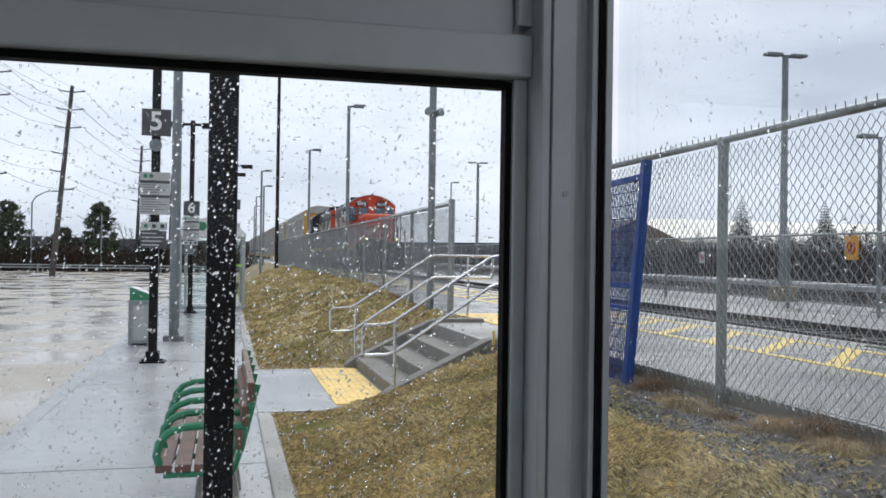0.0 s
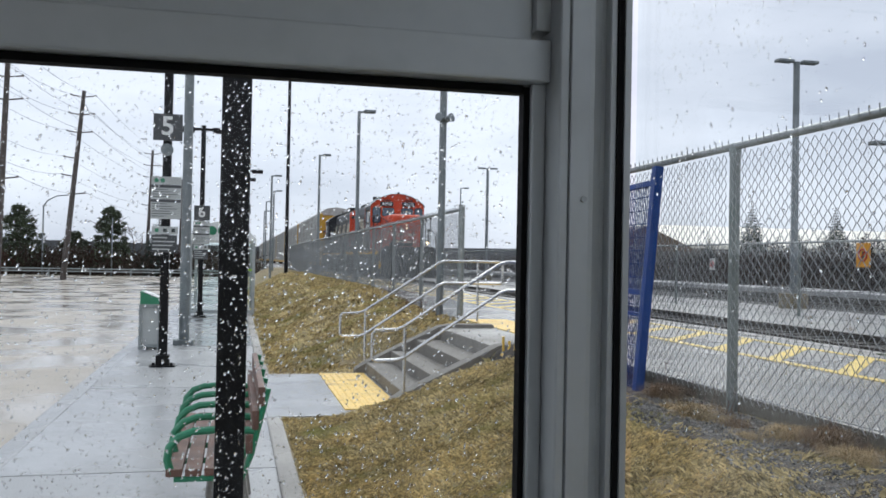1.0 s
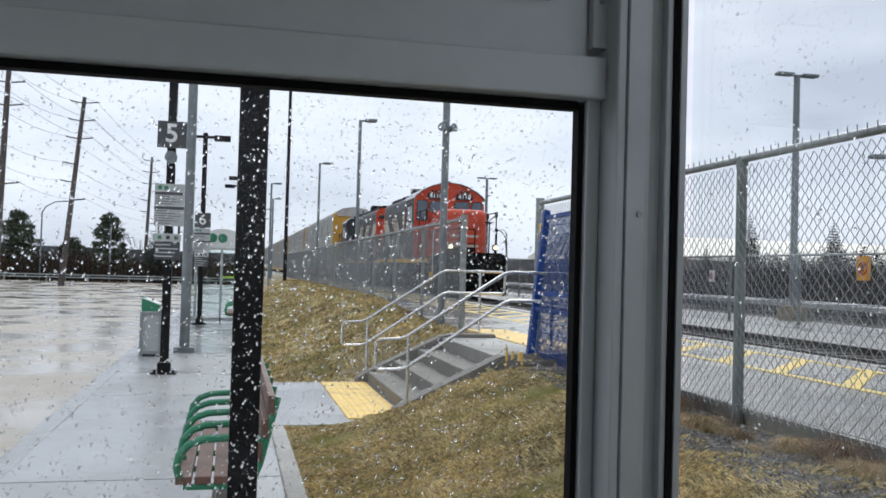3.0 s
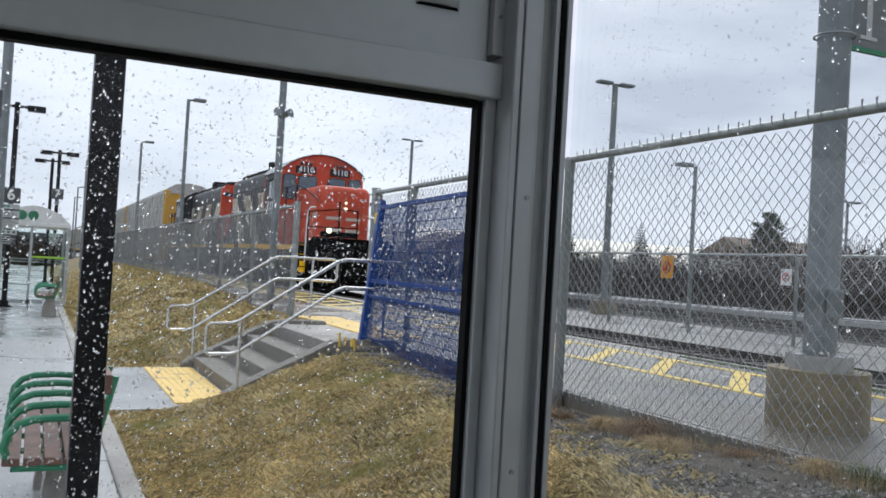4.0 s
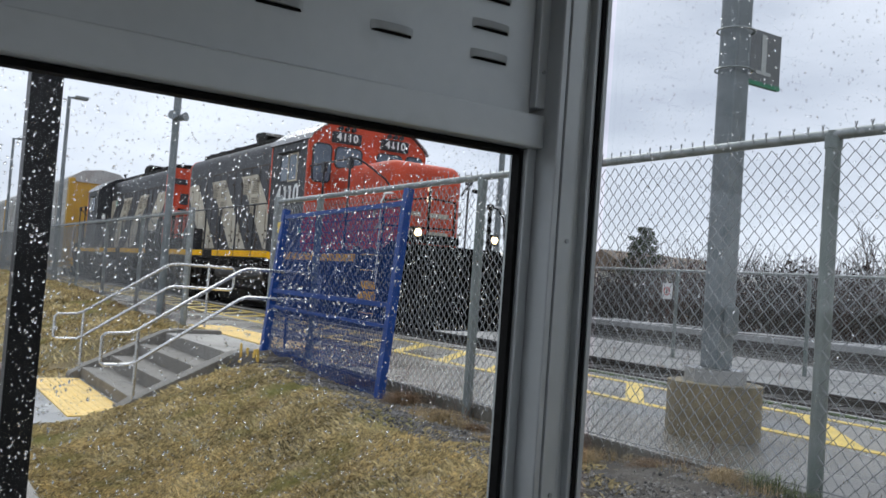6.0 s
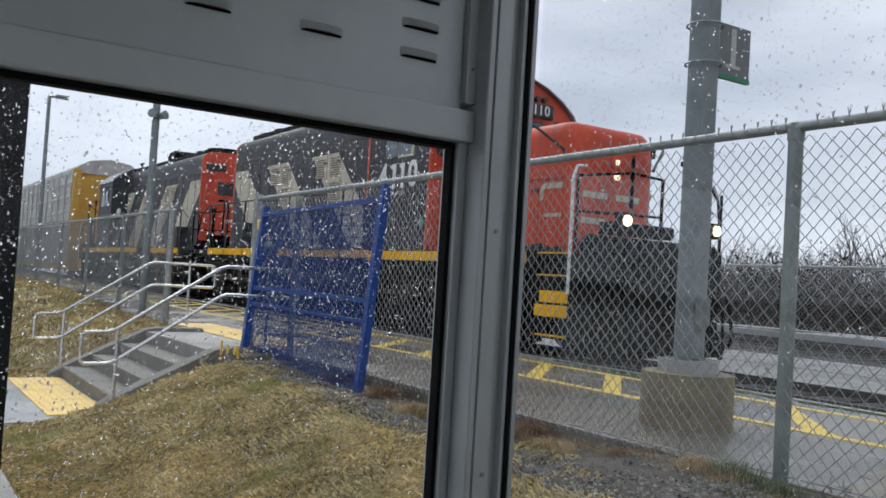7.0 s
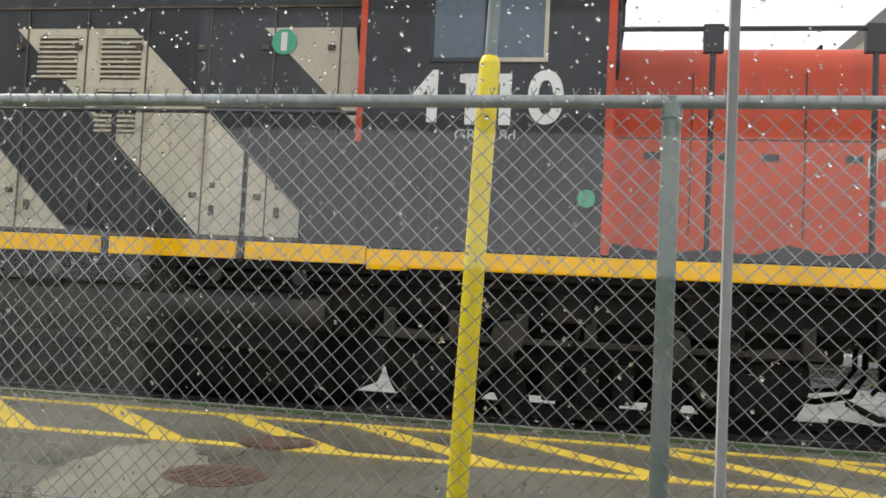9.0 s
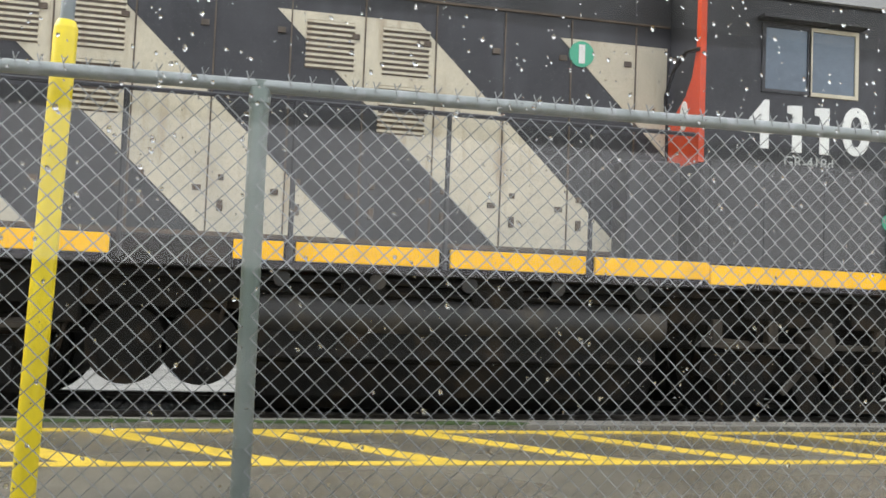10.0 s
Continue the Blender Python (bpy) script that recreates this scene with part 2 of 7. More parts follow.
# grey lightened to carry the sky sheen, with low roughness for the wet
M_CABTOP = mat("wet_sheen_cab_roof", (0.20, 0.20, 0.20), 0.22, var=0.2, scale=3)
M_TDRK = mat("running_gear", (0.010, 0.009, 0.008), 0.75, var=0.5, scale=4, bump=0.5, bscale=25, grime=(0.028, 0.020, 0.013), gscale=3, gmin=0.52, spec=0.15)
M_TSEAM = mat("rusty_seam", (0.10, 0.075, 0.055), 0.8, var=0.4, scale=8)
M_TGRY = mat("dull_reservoir", (0.022, 0.021, 0.021), 0.6, var=0.3, scale=4, grime=(0.05, 0.04, 0.03), gscale=3, gmin=0.5)
M_TGRM = mat("grimy_gear", (0.035, 0.028, 0.021), 0.8, var=0.5, scale=6, bump=0.6, bscale=30, grime=(0.06, 0.045, 0.03), gscale=4, gmin=0.52)
M_TEND = mat("sooty_end_plate", (0.004, 0.004, 0.004), 0.8, var=0.5, scale=5, bump=0.6, bscale=18, grime=(0.011, 0.009, 0.007), gscale=4, gmin=0.54, spec=0.05)
# blue base colour stands for sky reflected in the glass
M_TGLS = mat("cab_window", (0.09, 0.125, 0.17), 0.08, var=0.2, scale=1.0)
M_TDOT = mat("emblem_green", (0.03, 0.36, 0.22), 0.4, var=0.05)
M_LITE = glow("headlamp", (1.0, 0.72, 0.38), 3.4)
M_LITE_DIM = glow("dim_headlamp", (1.0, 0.78, 0.52), 1.1)
M_RACK = mat("rack_panel", (0.44, 0.44, 0.42), 0.55, metal=0.2, var=0.2, scale=1.0, grime=(0.30, 0.27, 0.24), gscale=0.8, gmin=0.53)
M_RYEL = mat("rack_yellow", (0.52, 0.30, 0.03), 0.55, var=0.2, scale=1.2, grime=(0.3, 0.17, 0.05), gscale=1.0, gmin=0.55)
# surroundings
M_BARK = mat("bark", (0.085, 0.065, 0.05), 0.9, var=0.3, scale=5, bump=0.5)
M_TIMBER = mat("pole_timber", (0.085, 0.072, 0.065), 0.85, var=0.3, scale=3)
M_SPRUCE = mat("spruce_needles", (0.020, 0.034, 0.024), 0.9, var=0.35, scale=0.7, island=0.5)
M_PINE = mat("pine_needles", (0.050, 0.066, 0.033), 0.9, var=0.35, scale=0.6, island=0.5)
M_TWIG = mat("bare_twigs", (0.085, 0.062, 0.052), 0.9, var=0.3, scale=0.8, island=0.5)
M_HEDGE = mat("hedge_tangle", (0.055, 0.040, 0.033), 0.95, var=0.5, scale=0.35, grime=(0.085, 0.038, 0.028), gscale=0.25, gmin=0.55, island=0.6, spec=0.1)
# twig colour lightened and greyed to imitate haze over the distance
M_HAZE = mat("hazed_bare_twigs", (0.15, 0.135, 0.14), 0.95, var=0.4, scale=0.3, island=0.4, spec=0.1)
M_ROOFW = mat("white_roof", (0.90, 0.86, 0.74), 0.6, var=0.06, scale=0.1)
M_SHED = mat("shed_wall", (0.24, 0.22, 0.20), 0.7, var=0.15, scale=0.3)
M_BRN = mat("brown_roof", (0.20, 0.15, 0.11), 0.8, var=0.2, scale=0.5)
M_RAIL = mat("rail_steel", (0.05, 0.042, 0.035), 0.5, metal=0.25, var=0.25, scale=4)
M_RUST = mat("rusty_cover", (0.125, 0.068, 0.048), 0.7, var=0.3, scale=8, bump=0.5, bscale=60)
M_FIELD = two_tone("far_field", (0.11, 0.10, 0.055), (0.075, 0.07, 0.05), 0.95, 0.02, bump=0.0)


# ---- building helpers ----
def box(bm, x0, y0, z0, x1, y1, z1, bevel=0.0):
    v = [bm.verts.new(c) for c in ((x0, y0, z0), (x1, y0, z0), (x1, y1, z0), (x0, y1, z0), (x0, y0, z1), (x1, y0, z1), (x1, y1, z1), (x0, y1, z1))]
    f = [bm.faces.new([v[i] for i in q]) for q in ((3, 2, 1, 0), (4, 5, 6, 7), (0, 1, 5, 4), (1, 2, 6, 5), (2, 3, 7, 6), (3, 0, 4, 7))]
    if bevel:
        bmesh.ops.bevel(bm, geom=list({e for q in f for e in q.edges}), offset=bevel, segments=2, affect="EDGES", profile=0.6)
    return v


def ring_frame(d):
    d = d.normalized()
    a = d.orthogonal().normalized()
    return a, d.cross(a)


def tube(bm, pts, r, n=8, r2=None, caps=True):
    """A round bar along a line of points, thinning to r2."""
    pts = [Vector(p) for p in pts]
    rings = []
    a = None
    for i, p in enumerate(pts):
        d = (pts[min(i + 1, len(pts) - 1)] - pts[max(i - 1, 0)]).normalized()
        if a is None:
            a = d.orthogonal().normalized()
        else:
            a = (a - d * a.dot(d)).normalized()
        b = d.cross(a)
        k = r if r2 is None else r + (r2 - r) * i / (len(pts) - 1)
        rings.append([bm.verts.new(p + (a * math.cos(t) + b * math.sin(t)) * k) for t in [2 * math.pi * j / n for j in range(n)]])
    for u, w in zip(rings, rings[1:]):
        for j in range(n):
            bm.faces.new((u[j], u[(j + 1) % n], w[(j + 1) % n], w[j]))
    if caps:
        bm.faces.new(rings[0][::-1])
        bm.faces.new(rings[-1])


def prism(bm, outline, axis, lo, hi):
    """A flat outline drawn out along an axis. axis x: outline in y, z; y: in x, z; z: in x, y."""
    def at(u, v, w):
        return {"x": (w, u, v), "y": (u, w, v), "z": (u, v, w)}[axis]
    a = [bm.verts.new(at(u, v, lo)) for u, v in outline]
    b = [bm.verts.new(at(u, v, hi)) for u, v in outline]
    n = len(outline)
    bm.faces.new(a[::-1])
    bm.faces.new(b)
    for i in range(n):
        bm.faces.new((a[i], a[(i + 1) % n], b[(i + 1) % n], b[i]))


def disc(bm, c, axis, r, h, n=20):
    c = Vector(c)
    d = Vector({"x": (1, 0, 0), "y": (0, 1, 0), "z": (0, 0, 1)}[axis]) * h
    tube(bm, [c, c + d], r, n)


def finish(bm, name, smooth=False):
    bmesh.ops.recalc_face_normals(bm, faces=bm.faces)
    me = bpy.data.meshes.new(name)
    bm.to_mesh(me)
    bm.free()
    if smooth:
        me.shade_smooth()
        me.set_sharp_from_angle(angle=radians(40))
    return me


def part(name, bm, material, parent=None, label="", smooth=False):
    me = bm if isinstance(bm, bpy.types.Mesh) else finish(bm, name, smooth)
    if material and not me.materials:
        me.materials.append(material)
    ob = new(name, me)
    if parent is not None:
        ob.parent = parent
    if label:
        tagged(ob, label)
    return ob


def pydata(name, verts, faces, material):
    me = bpy.data.meshes.new(name)
    me.from_pydata(verts, [], faces)
    me.materials.append(material)
    me.update()
    return me


def thing(name, label, category, group="", m=None, kind=""):
    ob = new(name)
    ob.empty_display_size = 0.2
    if m is not None:
        ob.matrix_basis = m
    return tagged(ob, label, category, group, kind)


def setting(name, bm, material, label="", category=""):
    ob = part(name, bm, material)
    return tagged(ob, label, category, kind="structure")


def words(name, text, size, material, parent, m, depth=0.004, label="", bold=0.0):
    """Lettering as a mesh of its own, standing in its own x, y plane and placed by m."""
    cu = bpy.data.curves.new(name, "FONT")
    cu.offset = bold
    cu.body, cu.size, cu.extrude, cu.align_x, cu.align_y = text, size, depth, "CENTER", "CENTER"
    tmp = bpy.data.objects.new(name, cu)
    me = bpy.data.meshes.new_from_object(tmp)
    bpy.data.objects.remove(tmp)
    me.materials.clear()
    me.materials.append(material)
    ob = part(name, me, None, parent, label)
    ob.matrix_basis = m
    return ob


def ss(a, b, x):
    t = min(1.0, max(0.0, (x - a) / (b - a)))
    return t * t * (3 - 2 * t)


PLAT = 0.615
BED = 0.38
RAILZ = 0.53


def bank(x, y):
    """Height of the turf between pavement and fence."""
    base = 0.60 * ss(0.5, 2.9, x)
    hump = 0.22 * ss(15, 22, y) * ss(0.7, 2.2, x)
    dip = -0.50 * ss(0.5, 1.6, x) * ss(8.25, 8.72, y) * (1 - ss(12.2, 13.2, y)) * (1 - ss(1.9, 2.9, x))
    lump = 0.025 * noise.noise((x * 1.7, y * 1.3, 0)) + 0.012 * noise.noise((x * 6, y * 6, 3))
    foot = -0.10 * ss(2.5, 3.1, x) * ss(2.8, 4.4, y) * (1 - ss(7.0, 8.3, y))
    return max(0.0, base + hump + dip + foot) + lump * ss(0.45, 0.8, x)


# ---- the ground and the setting ----
bm = bmesh.new()
xs = [-3000, -600, -120, -30, -8, 0, 7, 14, 30, 120, 600, 3000]
ys = [-3000, -600, -120, -30, 0, 40, 120, 300, 900, 3000]
grid = [[bm.verts.new((x, y, -0.25 if x < 20 else 0.1 if x < 40 else 0.3)) for y in ys] for x in xs]
for i in range(len(xs) - 1):
    for j in range(len(ys) - 1):
        bm.faces.new((grid[i][j], grid[i + 1][j], grid[i + 1][j + 1], grid[i][j + 1]))
setting("ground", bm, M_FIELD, "flat dull brown open ground reaching to the horizon", "ground")

bm = bmesh.new()
box(bm, -60, -30, -0.4, -1.8, 74, -0.12)
setting("road", bm, M_LOT, "wet pale bus lane with standing puddles", "road")

bm = bmesh.new()
box(bm, -1.80, -30, -0.4, -1.62, 70, -0.004, 0.02)
setting("kerb", bm, M_CONC, "wet concrete kerb along the bus lane", "kerb")

pave = setting("pavement", bmesh.new(), M_CONC, "wet grey concrete pavement slabs beside the bus lane", "pavement")
bm = bmesh.new()
box(bm, 0.006, 0.006, -0.12, 1.934, 2.084, 0.0, 0.006)
slab_me = finish(bm, "slab")
slab_me.materials.append(M_CONC)
for i in range(-3, 33):
    ob = part("slab", slab_me, None, pave)
    ob.location = (-1.62, 0.30 + i * 2.09, random.uniform(-0.003, 0.003))
bm = bmesh.new()
box(bm, -1.61, -6, -0.3, 0.30, 68, -0.03)
box(bm, 0.30, -8, -0.3, 0.44, 8.55, 0.02, 0.015)
box(bm, 0.30, 11.75, -0.3, 0.44, 68, 0.02, 0.015)
ob = part("edging", bm, M_CONC_DRY, pave, "weathered concrete edging strip")

# turf bank
nx, ny = 44, 330
verts, faces = [], []
for j in range(ny + 1):
    y = -7 + 75 * (j / ny) ** 1.35
    for i in range(nx + 1):
        x = 0.43 + 3.07 * i / nx
        verts.append((x, y, bank(x, y)))
for j in range(ny):
    for i in range(nx):
        y0 = verts[j * (nx + 1)][1]
        xm = verts[j * (nx + 1) + i][0]
        if 8.62 < y0 < 11.6 and xm < 1.68:
            continue
        if 9.1 < y0 < 11.9 and xm > 1.6:
            continue
        a = j * (nx + 1) + i
        faces.append((a, a + 1, a + nx + 2, a + nx + 1))
me = pydata("turf", verts, faces, M_SOIL)
me.shade_smooth()
turf = tagged(part("turf", me, None), "sloping bank of wet, winter-brown turf", "grass", kind="structure")

# dirt strip at the foot of the fence
def dirt_edge(y):
    """Where the turf gives way to bare ground."""
    return 2.42 + 0.25 * ss(5.0, 7.5, y)


verts, faces = [], []
for j in range(0, 240):
    y = -7 + j * 0.0655
    for i in range(13):
        x0 = dirt_edge(y) + 0.16 * noise.noise((y * 1.1, 5, 0)) + 0.05 * noise.noise((y * 5, 2, 0))
        x = x0 + (3.55 - x0) * i / 12
        verts.append((x, y, bank(min(x, 3.4), y) + 0.012 + 0.014 * noise.noise((x * 9, y * 9, 1)) + 0.008 * noise.noise((x * 25, y * 25, 1)) - (0.05 if i in (0, 12) else 0) - 0.05 * ss(8.4, 9.2, y)))
for j in range(239):
    for i in range(12):
        a = j * 13 + i
        faces.append((a, a + 1, a + 14, a + 13))
tagged(part("dirt_strip", pydata("dirt_strip", verts, faces, M_DIRT), None), "dark gravelly dirt strip along the chain-link fence", "dirt", kind="structure")

# platform
bm = bmesh.new()
box(bm, 3.5, -40, -0.2, 6.96, 150, PLAT, 0.01)
platform = setting("platform", bm, M_ASPH, "wet dark asphalt station platform beside the track", "platform")
bm = bmesh.new()
box(bm, 6.76, -40, PLAT - 0.1, 6.98, 150, PLAT + 0.006, 0.01)
part("platform_edge", bm, M_CONC_DRY, platform, "worn concrete platform edge")
# painted lines and their slanting ties
for x in (5.19, 6.38):
    bm = bmesh.new()
    box(bm, x - 0.055, -30, PLAT, x + 0.055, 120, PLAT + 0.005)
    part("painted_line", bm, M_YLINE, platform, "worn yellow painted line")
bm = bmesh.new()
prism(bm, ((5.23, -1.24), (5.23, -1.00), (6.34, 0.12), (6.34, -0.12)), "z", PLAT, PLAT + 0.0045)
tie_me = finish(bm, "painted_tie")
tie_me.materials.append(M_YLINE)
for k in range(-14, 60):
    ob = part("painted_tie", tie_me, None, platform)
    ob.location = (0, 0.43 + 1.06 * k + random.uniform(-0.05, 0.05), 0)

# landing between stair and platform
bm = bmesh.new()
box(bm, 2.74, 9.1, 0.0, 3.52, 11.95, PLAT + 0.002, 0.012)
setting("landing", bm, M_CONC_DRY, "concrete landing at the head of the steps", "landing")
bm = bmesh.new()
box(bm, 3.54, 9.98, PLAT - 0.02, 4.20, 13.5, PLAT + 0.012, 0.004)
for i in range(8):
    for j in range(38):
        disc(bm, (3.59 + i * 0.08, 10.05 + j * 0.09, PLAT + 0.010), "z", 0.012, 0.0045, 8)
setting("tactile_paving_1", bm, M_YPAD, "yellow tactile warning surface at the head of the steps", "tactile paving")

# walkway to the stair
bm = bmesh.new()
box(bm, 0.31, 8.62, -0.2, 1.74, 11.76, 0.012, 0.008)
setting("walkway", bm, M_CONC, "pale wet concrete walkway from the pavement to the steps", "walkway")
bm = bmesh.new()
box(bm, 1.09, 8.9, 0.0, 1.68, 11.72, 0.024, 0.004)
for i in range(7):
    for j in range(31):
        disc(bm, (1.14 + i * 0.082, 8.98 + j * 0.088, 0.022), "z", 0.012, 0.0045, 8)
setting("tactile_paving_2", bm, M_YPAD, "yellow tactile warning surface at the foot of the steps", "tactile paving")

# stair: four risers between sloping cheek walls
stair = thing("stair", "worn wet concrete steps between sloping cheek walls", "steps", kind="structure")
for k in range(3):
    bm = bmesh.new()
    box(bm, 1.72 + 0.34 * k, 9.25, 0.0, 2.745, 11.80, 0.153 * (k + 1), 0.012)
    part("step", bm, M_STAIR, stair)
for y in (9.02, 11.78):
    bm = bmesh.new()
    prism(bm, ((1.58, -0.1), (1.58, 0.06), (1.72, 0.15), (2.74, 0.64), (2.9, 0.665), (3.5, 0.665), (3.5, -0.1)), "y", y, y + 0.24)
    bmesh.ops.bevel(bm, geom=bm.edges[:], offset=0.012, segments=2, affect="EDGES")
    part("cheek_wall", bm, M_STAIR, stair)


def handrail(y):
    t = thing("handrail", "bent galvanised steel pipe handrail with two rails beside the steps", "handrail", "stair handrails")
    bm = bmesh.new()
    r = 0.019
    tube(bm, [(1.38, y, 0.52), (1.38, y, 0.77), (1.41, y, 0.80), (1.63, y, 0.81), (1.71, y, 0.84), (2.74, y, 1.51), (2.82, y, 1.535), (3.62, y, 1.535), (3.66, y, 1.50), (3.66, y, 1.26)], r, 8)
    part("top_rail", bm, M_TUBE, t, smooth=True)
    bm = bmesh.new()
    tube(bm, [(1.38, y, 0.52), (1.41, y, 0.49), (1.64, y, 0.495), (1.72, y, 0.525), (2.74, y, 1.20), (2.82, y, 1.23), (3.63, y, 1.23), (3.66, y, 1.27)], r, 8)
    part("lower_rail", bm, M_TUBE, t, smooth=True)
    for x, z0, z1 in ((1.72, 0.15, 0.86), (3.30, 0.70, 1.53)):
        bm = bmesh.new()
        tube(bm, [(x, y, z0), (x, y, z1)], r * 0.95, 8)
        part("post", bm, M_TUBE, t, smooth=True)


handrail(9.06)
handrail(11.94)

# manhole covers, concrete patch, cracks
for cx, cy, r in ((4.30, 1.74, 0.275), (5.37, 1.80, 0.26)):
    bm = bmesh.new()
    disc(bm, (cx, cy, PLAT - 0.02), "z", r, 0.025, 36)
    disc(bm, (cx, cy, PLAT), "z", r * 0.88, 0.009, 36)
    for i in range(-4, 5):
        for k in range(-4, 5):
            if math.hypot(i, k) < 4.4:
                box(bm, cx + i * r * 0.18 - 0.02, cy + k * r * 0.18 - 0.02, PLAT + 0.004, cx + i * r * 0.18 + 0.02, cy + k * r * 0.18 + 0.02, PLAT + 0.013)
    tagged(part("manhole_cover", bm, M_RUST), "rusty round iron manhole cover set in the platform", "manhole cover", "platform manhole covers")
bm = bmesh.new()
rim = []
for k in range(70):
    a = 2 * math.pi * k / 70
    q = 1 + 0.28 * noise.noise((2 * math.cos(a), 2 * math.sin(a), 6)) + 0.14 * noise.noise((9 * math.cos(a), 9 * math.sin(a), 2))
    u, v = 0.82 * q * math.cos(a), 0.36 * q * math.sin(a)
    rim.append((max(3.52, 4.22 + 1.15 * u - 0.25 * v), 2.20 + 0.25 * u + 0.94 * v))
prism(bm, rim, "z", PLAT - 0.01, PLAT + 0.003)
part("concrete_patch", bm, M_PATCH, platform, "pale broken concrete patch")
for pts in (((3.62, 1.93), (3.75, 1.9), (3.9, 1.88), (4.05, 1.84)), ((4.5, 1.80), (4.7, 1.87), (4.9, 1.85), (5.12, 1.90)), ((5.6, 1.78), (5.9, 1.82), (6.2, 1.78), (6.7, 1.85)), ((5.7, 4.0), (6.0, 4.2), (6.1, 4.6), (6.6, 4.8))):
    bm = bmesh.new()
    for (xa, ya), (xb, yb) in zip(pts, pts[1:]):
        d = Vector((yb - ya, xa - xb, 0)).normalized() * 0.009
        prism(bm, ((xa - d.x, ya - d.y), (xb - d.x * 0.6, yb - d.y * 0.6), (xb + d.x * 0.6, yb + d.y * 0.6), (xa + d.x, ya + d.y)), "z", PLAT - 0.01, PLAT + 0.002)
    part("crack", bm, M_CRACK, platform, "dark crack in the asphalt")

bm = bmesh.new()
for k in range(26):
    y = -2.5 + 0.42 * k
    rim = [(6.80 + 0.07 * math.cos(a) * (1 + 0.5 * noise.noise((k, 3 * math.cos(a), 1))), y + 0.24 * math.sin(a) * (1 + 0.5 * noise.noise((k, 3 * math.sin(a), 4)))) for a in [2 * math.pi * q / 12 for q in range(12)]]
    prism(bm, rim, "z", PLAT, PLAT + 0.008 + 0.002 * (k % 2))
tagged(part("moss", bm, M_MOSS, platform, "thin green moss along the platform edge"), kind="stuff")

# track bed, rails, second track
bm = bmesh.new()
box(bm, 6.97, -60, -0.3, 26, 300, BED)
setting("track_bed", bm, M_GRAVEL, "wet grey gravel ground between the tracks", "gravel")
# ballast colour stands in for the shadow along the track trench
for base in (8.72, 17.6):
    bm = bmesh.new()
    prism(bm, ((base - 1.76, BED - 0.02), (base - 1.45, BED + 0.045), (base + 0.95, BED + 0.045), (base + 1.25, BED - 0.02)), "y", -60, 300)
    setting("ballast", bm, M_BALLAST, "stone ballast under the rails, near-black for the trench shade", "ballast")
for x in (8.0, 9.44, 16.88, 18.32):
    bm = bmesh.new()
    h = RAILZ if x < 12 else RAILZ + 0.12
    prism(bm, ((x - 0.07, h - 0.15), (x - 0.07, h - 0.13), (x - 0.012, h - 0.11), (x - 0.012, h - 0.04), (x - 0.036, h - 0.03), (x - 0.036, h), (x + 0.036, h), (x + 0.036, h - 0.03), (x + 0.012, h - 0.04), (x + 0.012, h - 0.11), (x + 0.07, h - 0.13), (x + 0.07, h - 0.15)), "y", -60, 300)
    tagged(part("rail", bm, M_RAIL), "worn steel running rail on the track bed", "rail", "running rails", kind="structure")
for base in (8.72, 17.6):
    row = setting("sleepers", bmesh.new(), M_TDRK, "dark timber sleepers under the rails", "sleepers")
    bm = bmesh.new()
    box(bm, base - 1.3, -0.11, BED - 0.06, base + 1.22, 0.11, BED + 0.06, 0.01)
    me = finish(bm, "sleeper")
    me.materials.append(M_TDRK)
    for k in range(70):
        ob = part("sleeper", me, None, row)
        ob.location = (0, -8 + 0.55 * k, 0)
bm = bmesh.new()
box(bm, 20.4, -30, 0.2, 23.0, 200, 0.72, 0.02)
setting("far_platform", bm, M_CONC, "pale concrete edge of the far platform", "platform")

# ---- the train ----
def low(bm):
    bmesh.ops.translate(bm, verts=bm.verts, vec=(0, 0, -RAILZ))
    return bm


def mirror_x(build):
    """The same piece on both flanks."""
    for s in (-1, 1):
        build(s)


def hood_outline(w, z0, z1, r):
    pts = [(-w, z0)]
    for k in range(7):
        a = math.pi - k * math.pi / 12
        pts.append((-w + r + r * math.cos(a), z1 - r + r * math.sin(a)))
    pts += [(-x, z) for x, z in reversed(pts)]
    return pts


def rounded(x0, x1, z0, z1, r):
    """A rectangle with round corners."""
    pts = []
    for cx, cz, a0 in ((x1 - r, z1 - r, 0), (x0 + r, z1 - r, 90), (x0 + r, z0 + r, 180), (x1 - r, z0 + r, 270)):
        pts += [(cx + r * math.cos(radians(a0 + 22.5 * k)), cz + r * math.sin(radians(a0 + 22.5 * k))) for k in range(5)]
    return pts


def wheel_mesh():
    bm = bmesh.new()
    for s in (-1, 1):
        disc(bm, (s * 0.72 - 0.07, 0, 0), "x", 0.508, 0.14, 28)
        disc(bm, (s * 0.64 - 0.02, 0, 0), "x", 0.535, 0.04, 28)
    tube(bm, [(-0.95, 0, 0), (0.95, 0, 0)], 0.08, 10)
    for s in (-1, 1):
        for k in range(6):
            a = k * math.pi / 3
            box(bm, s * 0.80 - 0.01, 0.3 * math.cos(a) - 0.03, 0.3 * math.sin(a) - 0.03, s * 0.80 + 0.01, 0.3 * math.cos(a) + 0.03, 0.3 * math.sin(a) + 0.03)
    me = finish(bm, "wheelset")
    me.materials.append(M_TDRK)
    return me


WHEEL = wheel_mesh()
WHEELS = []


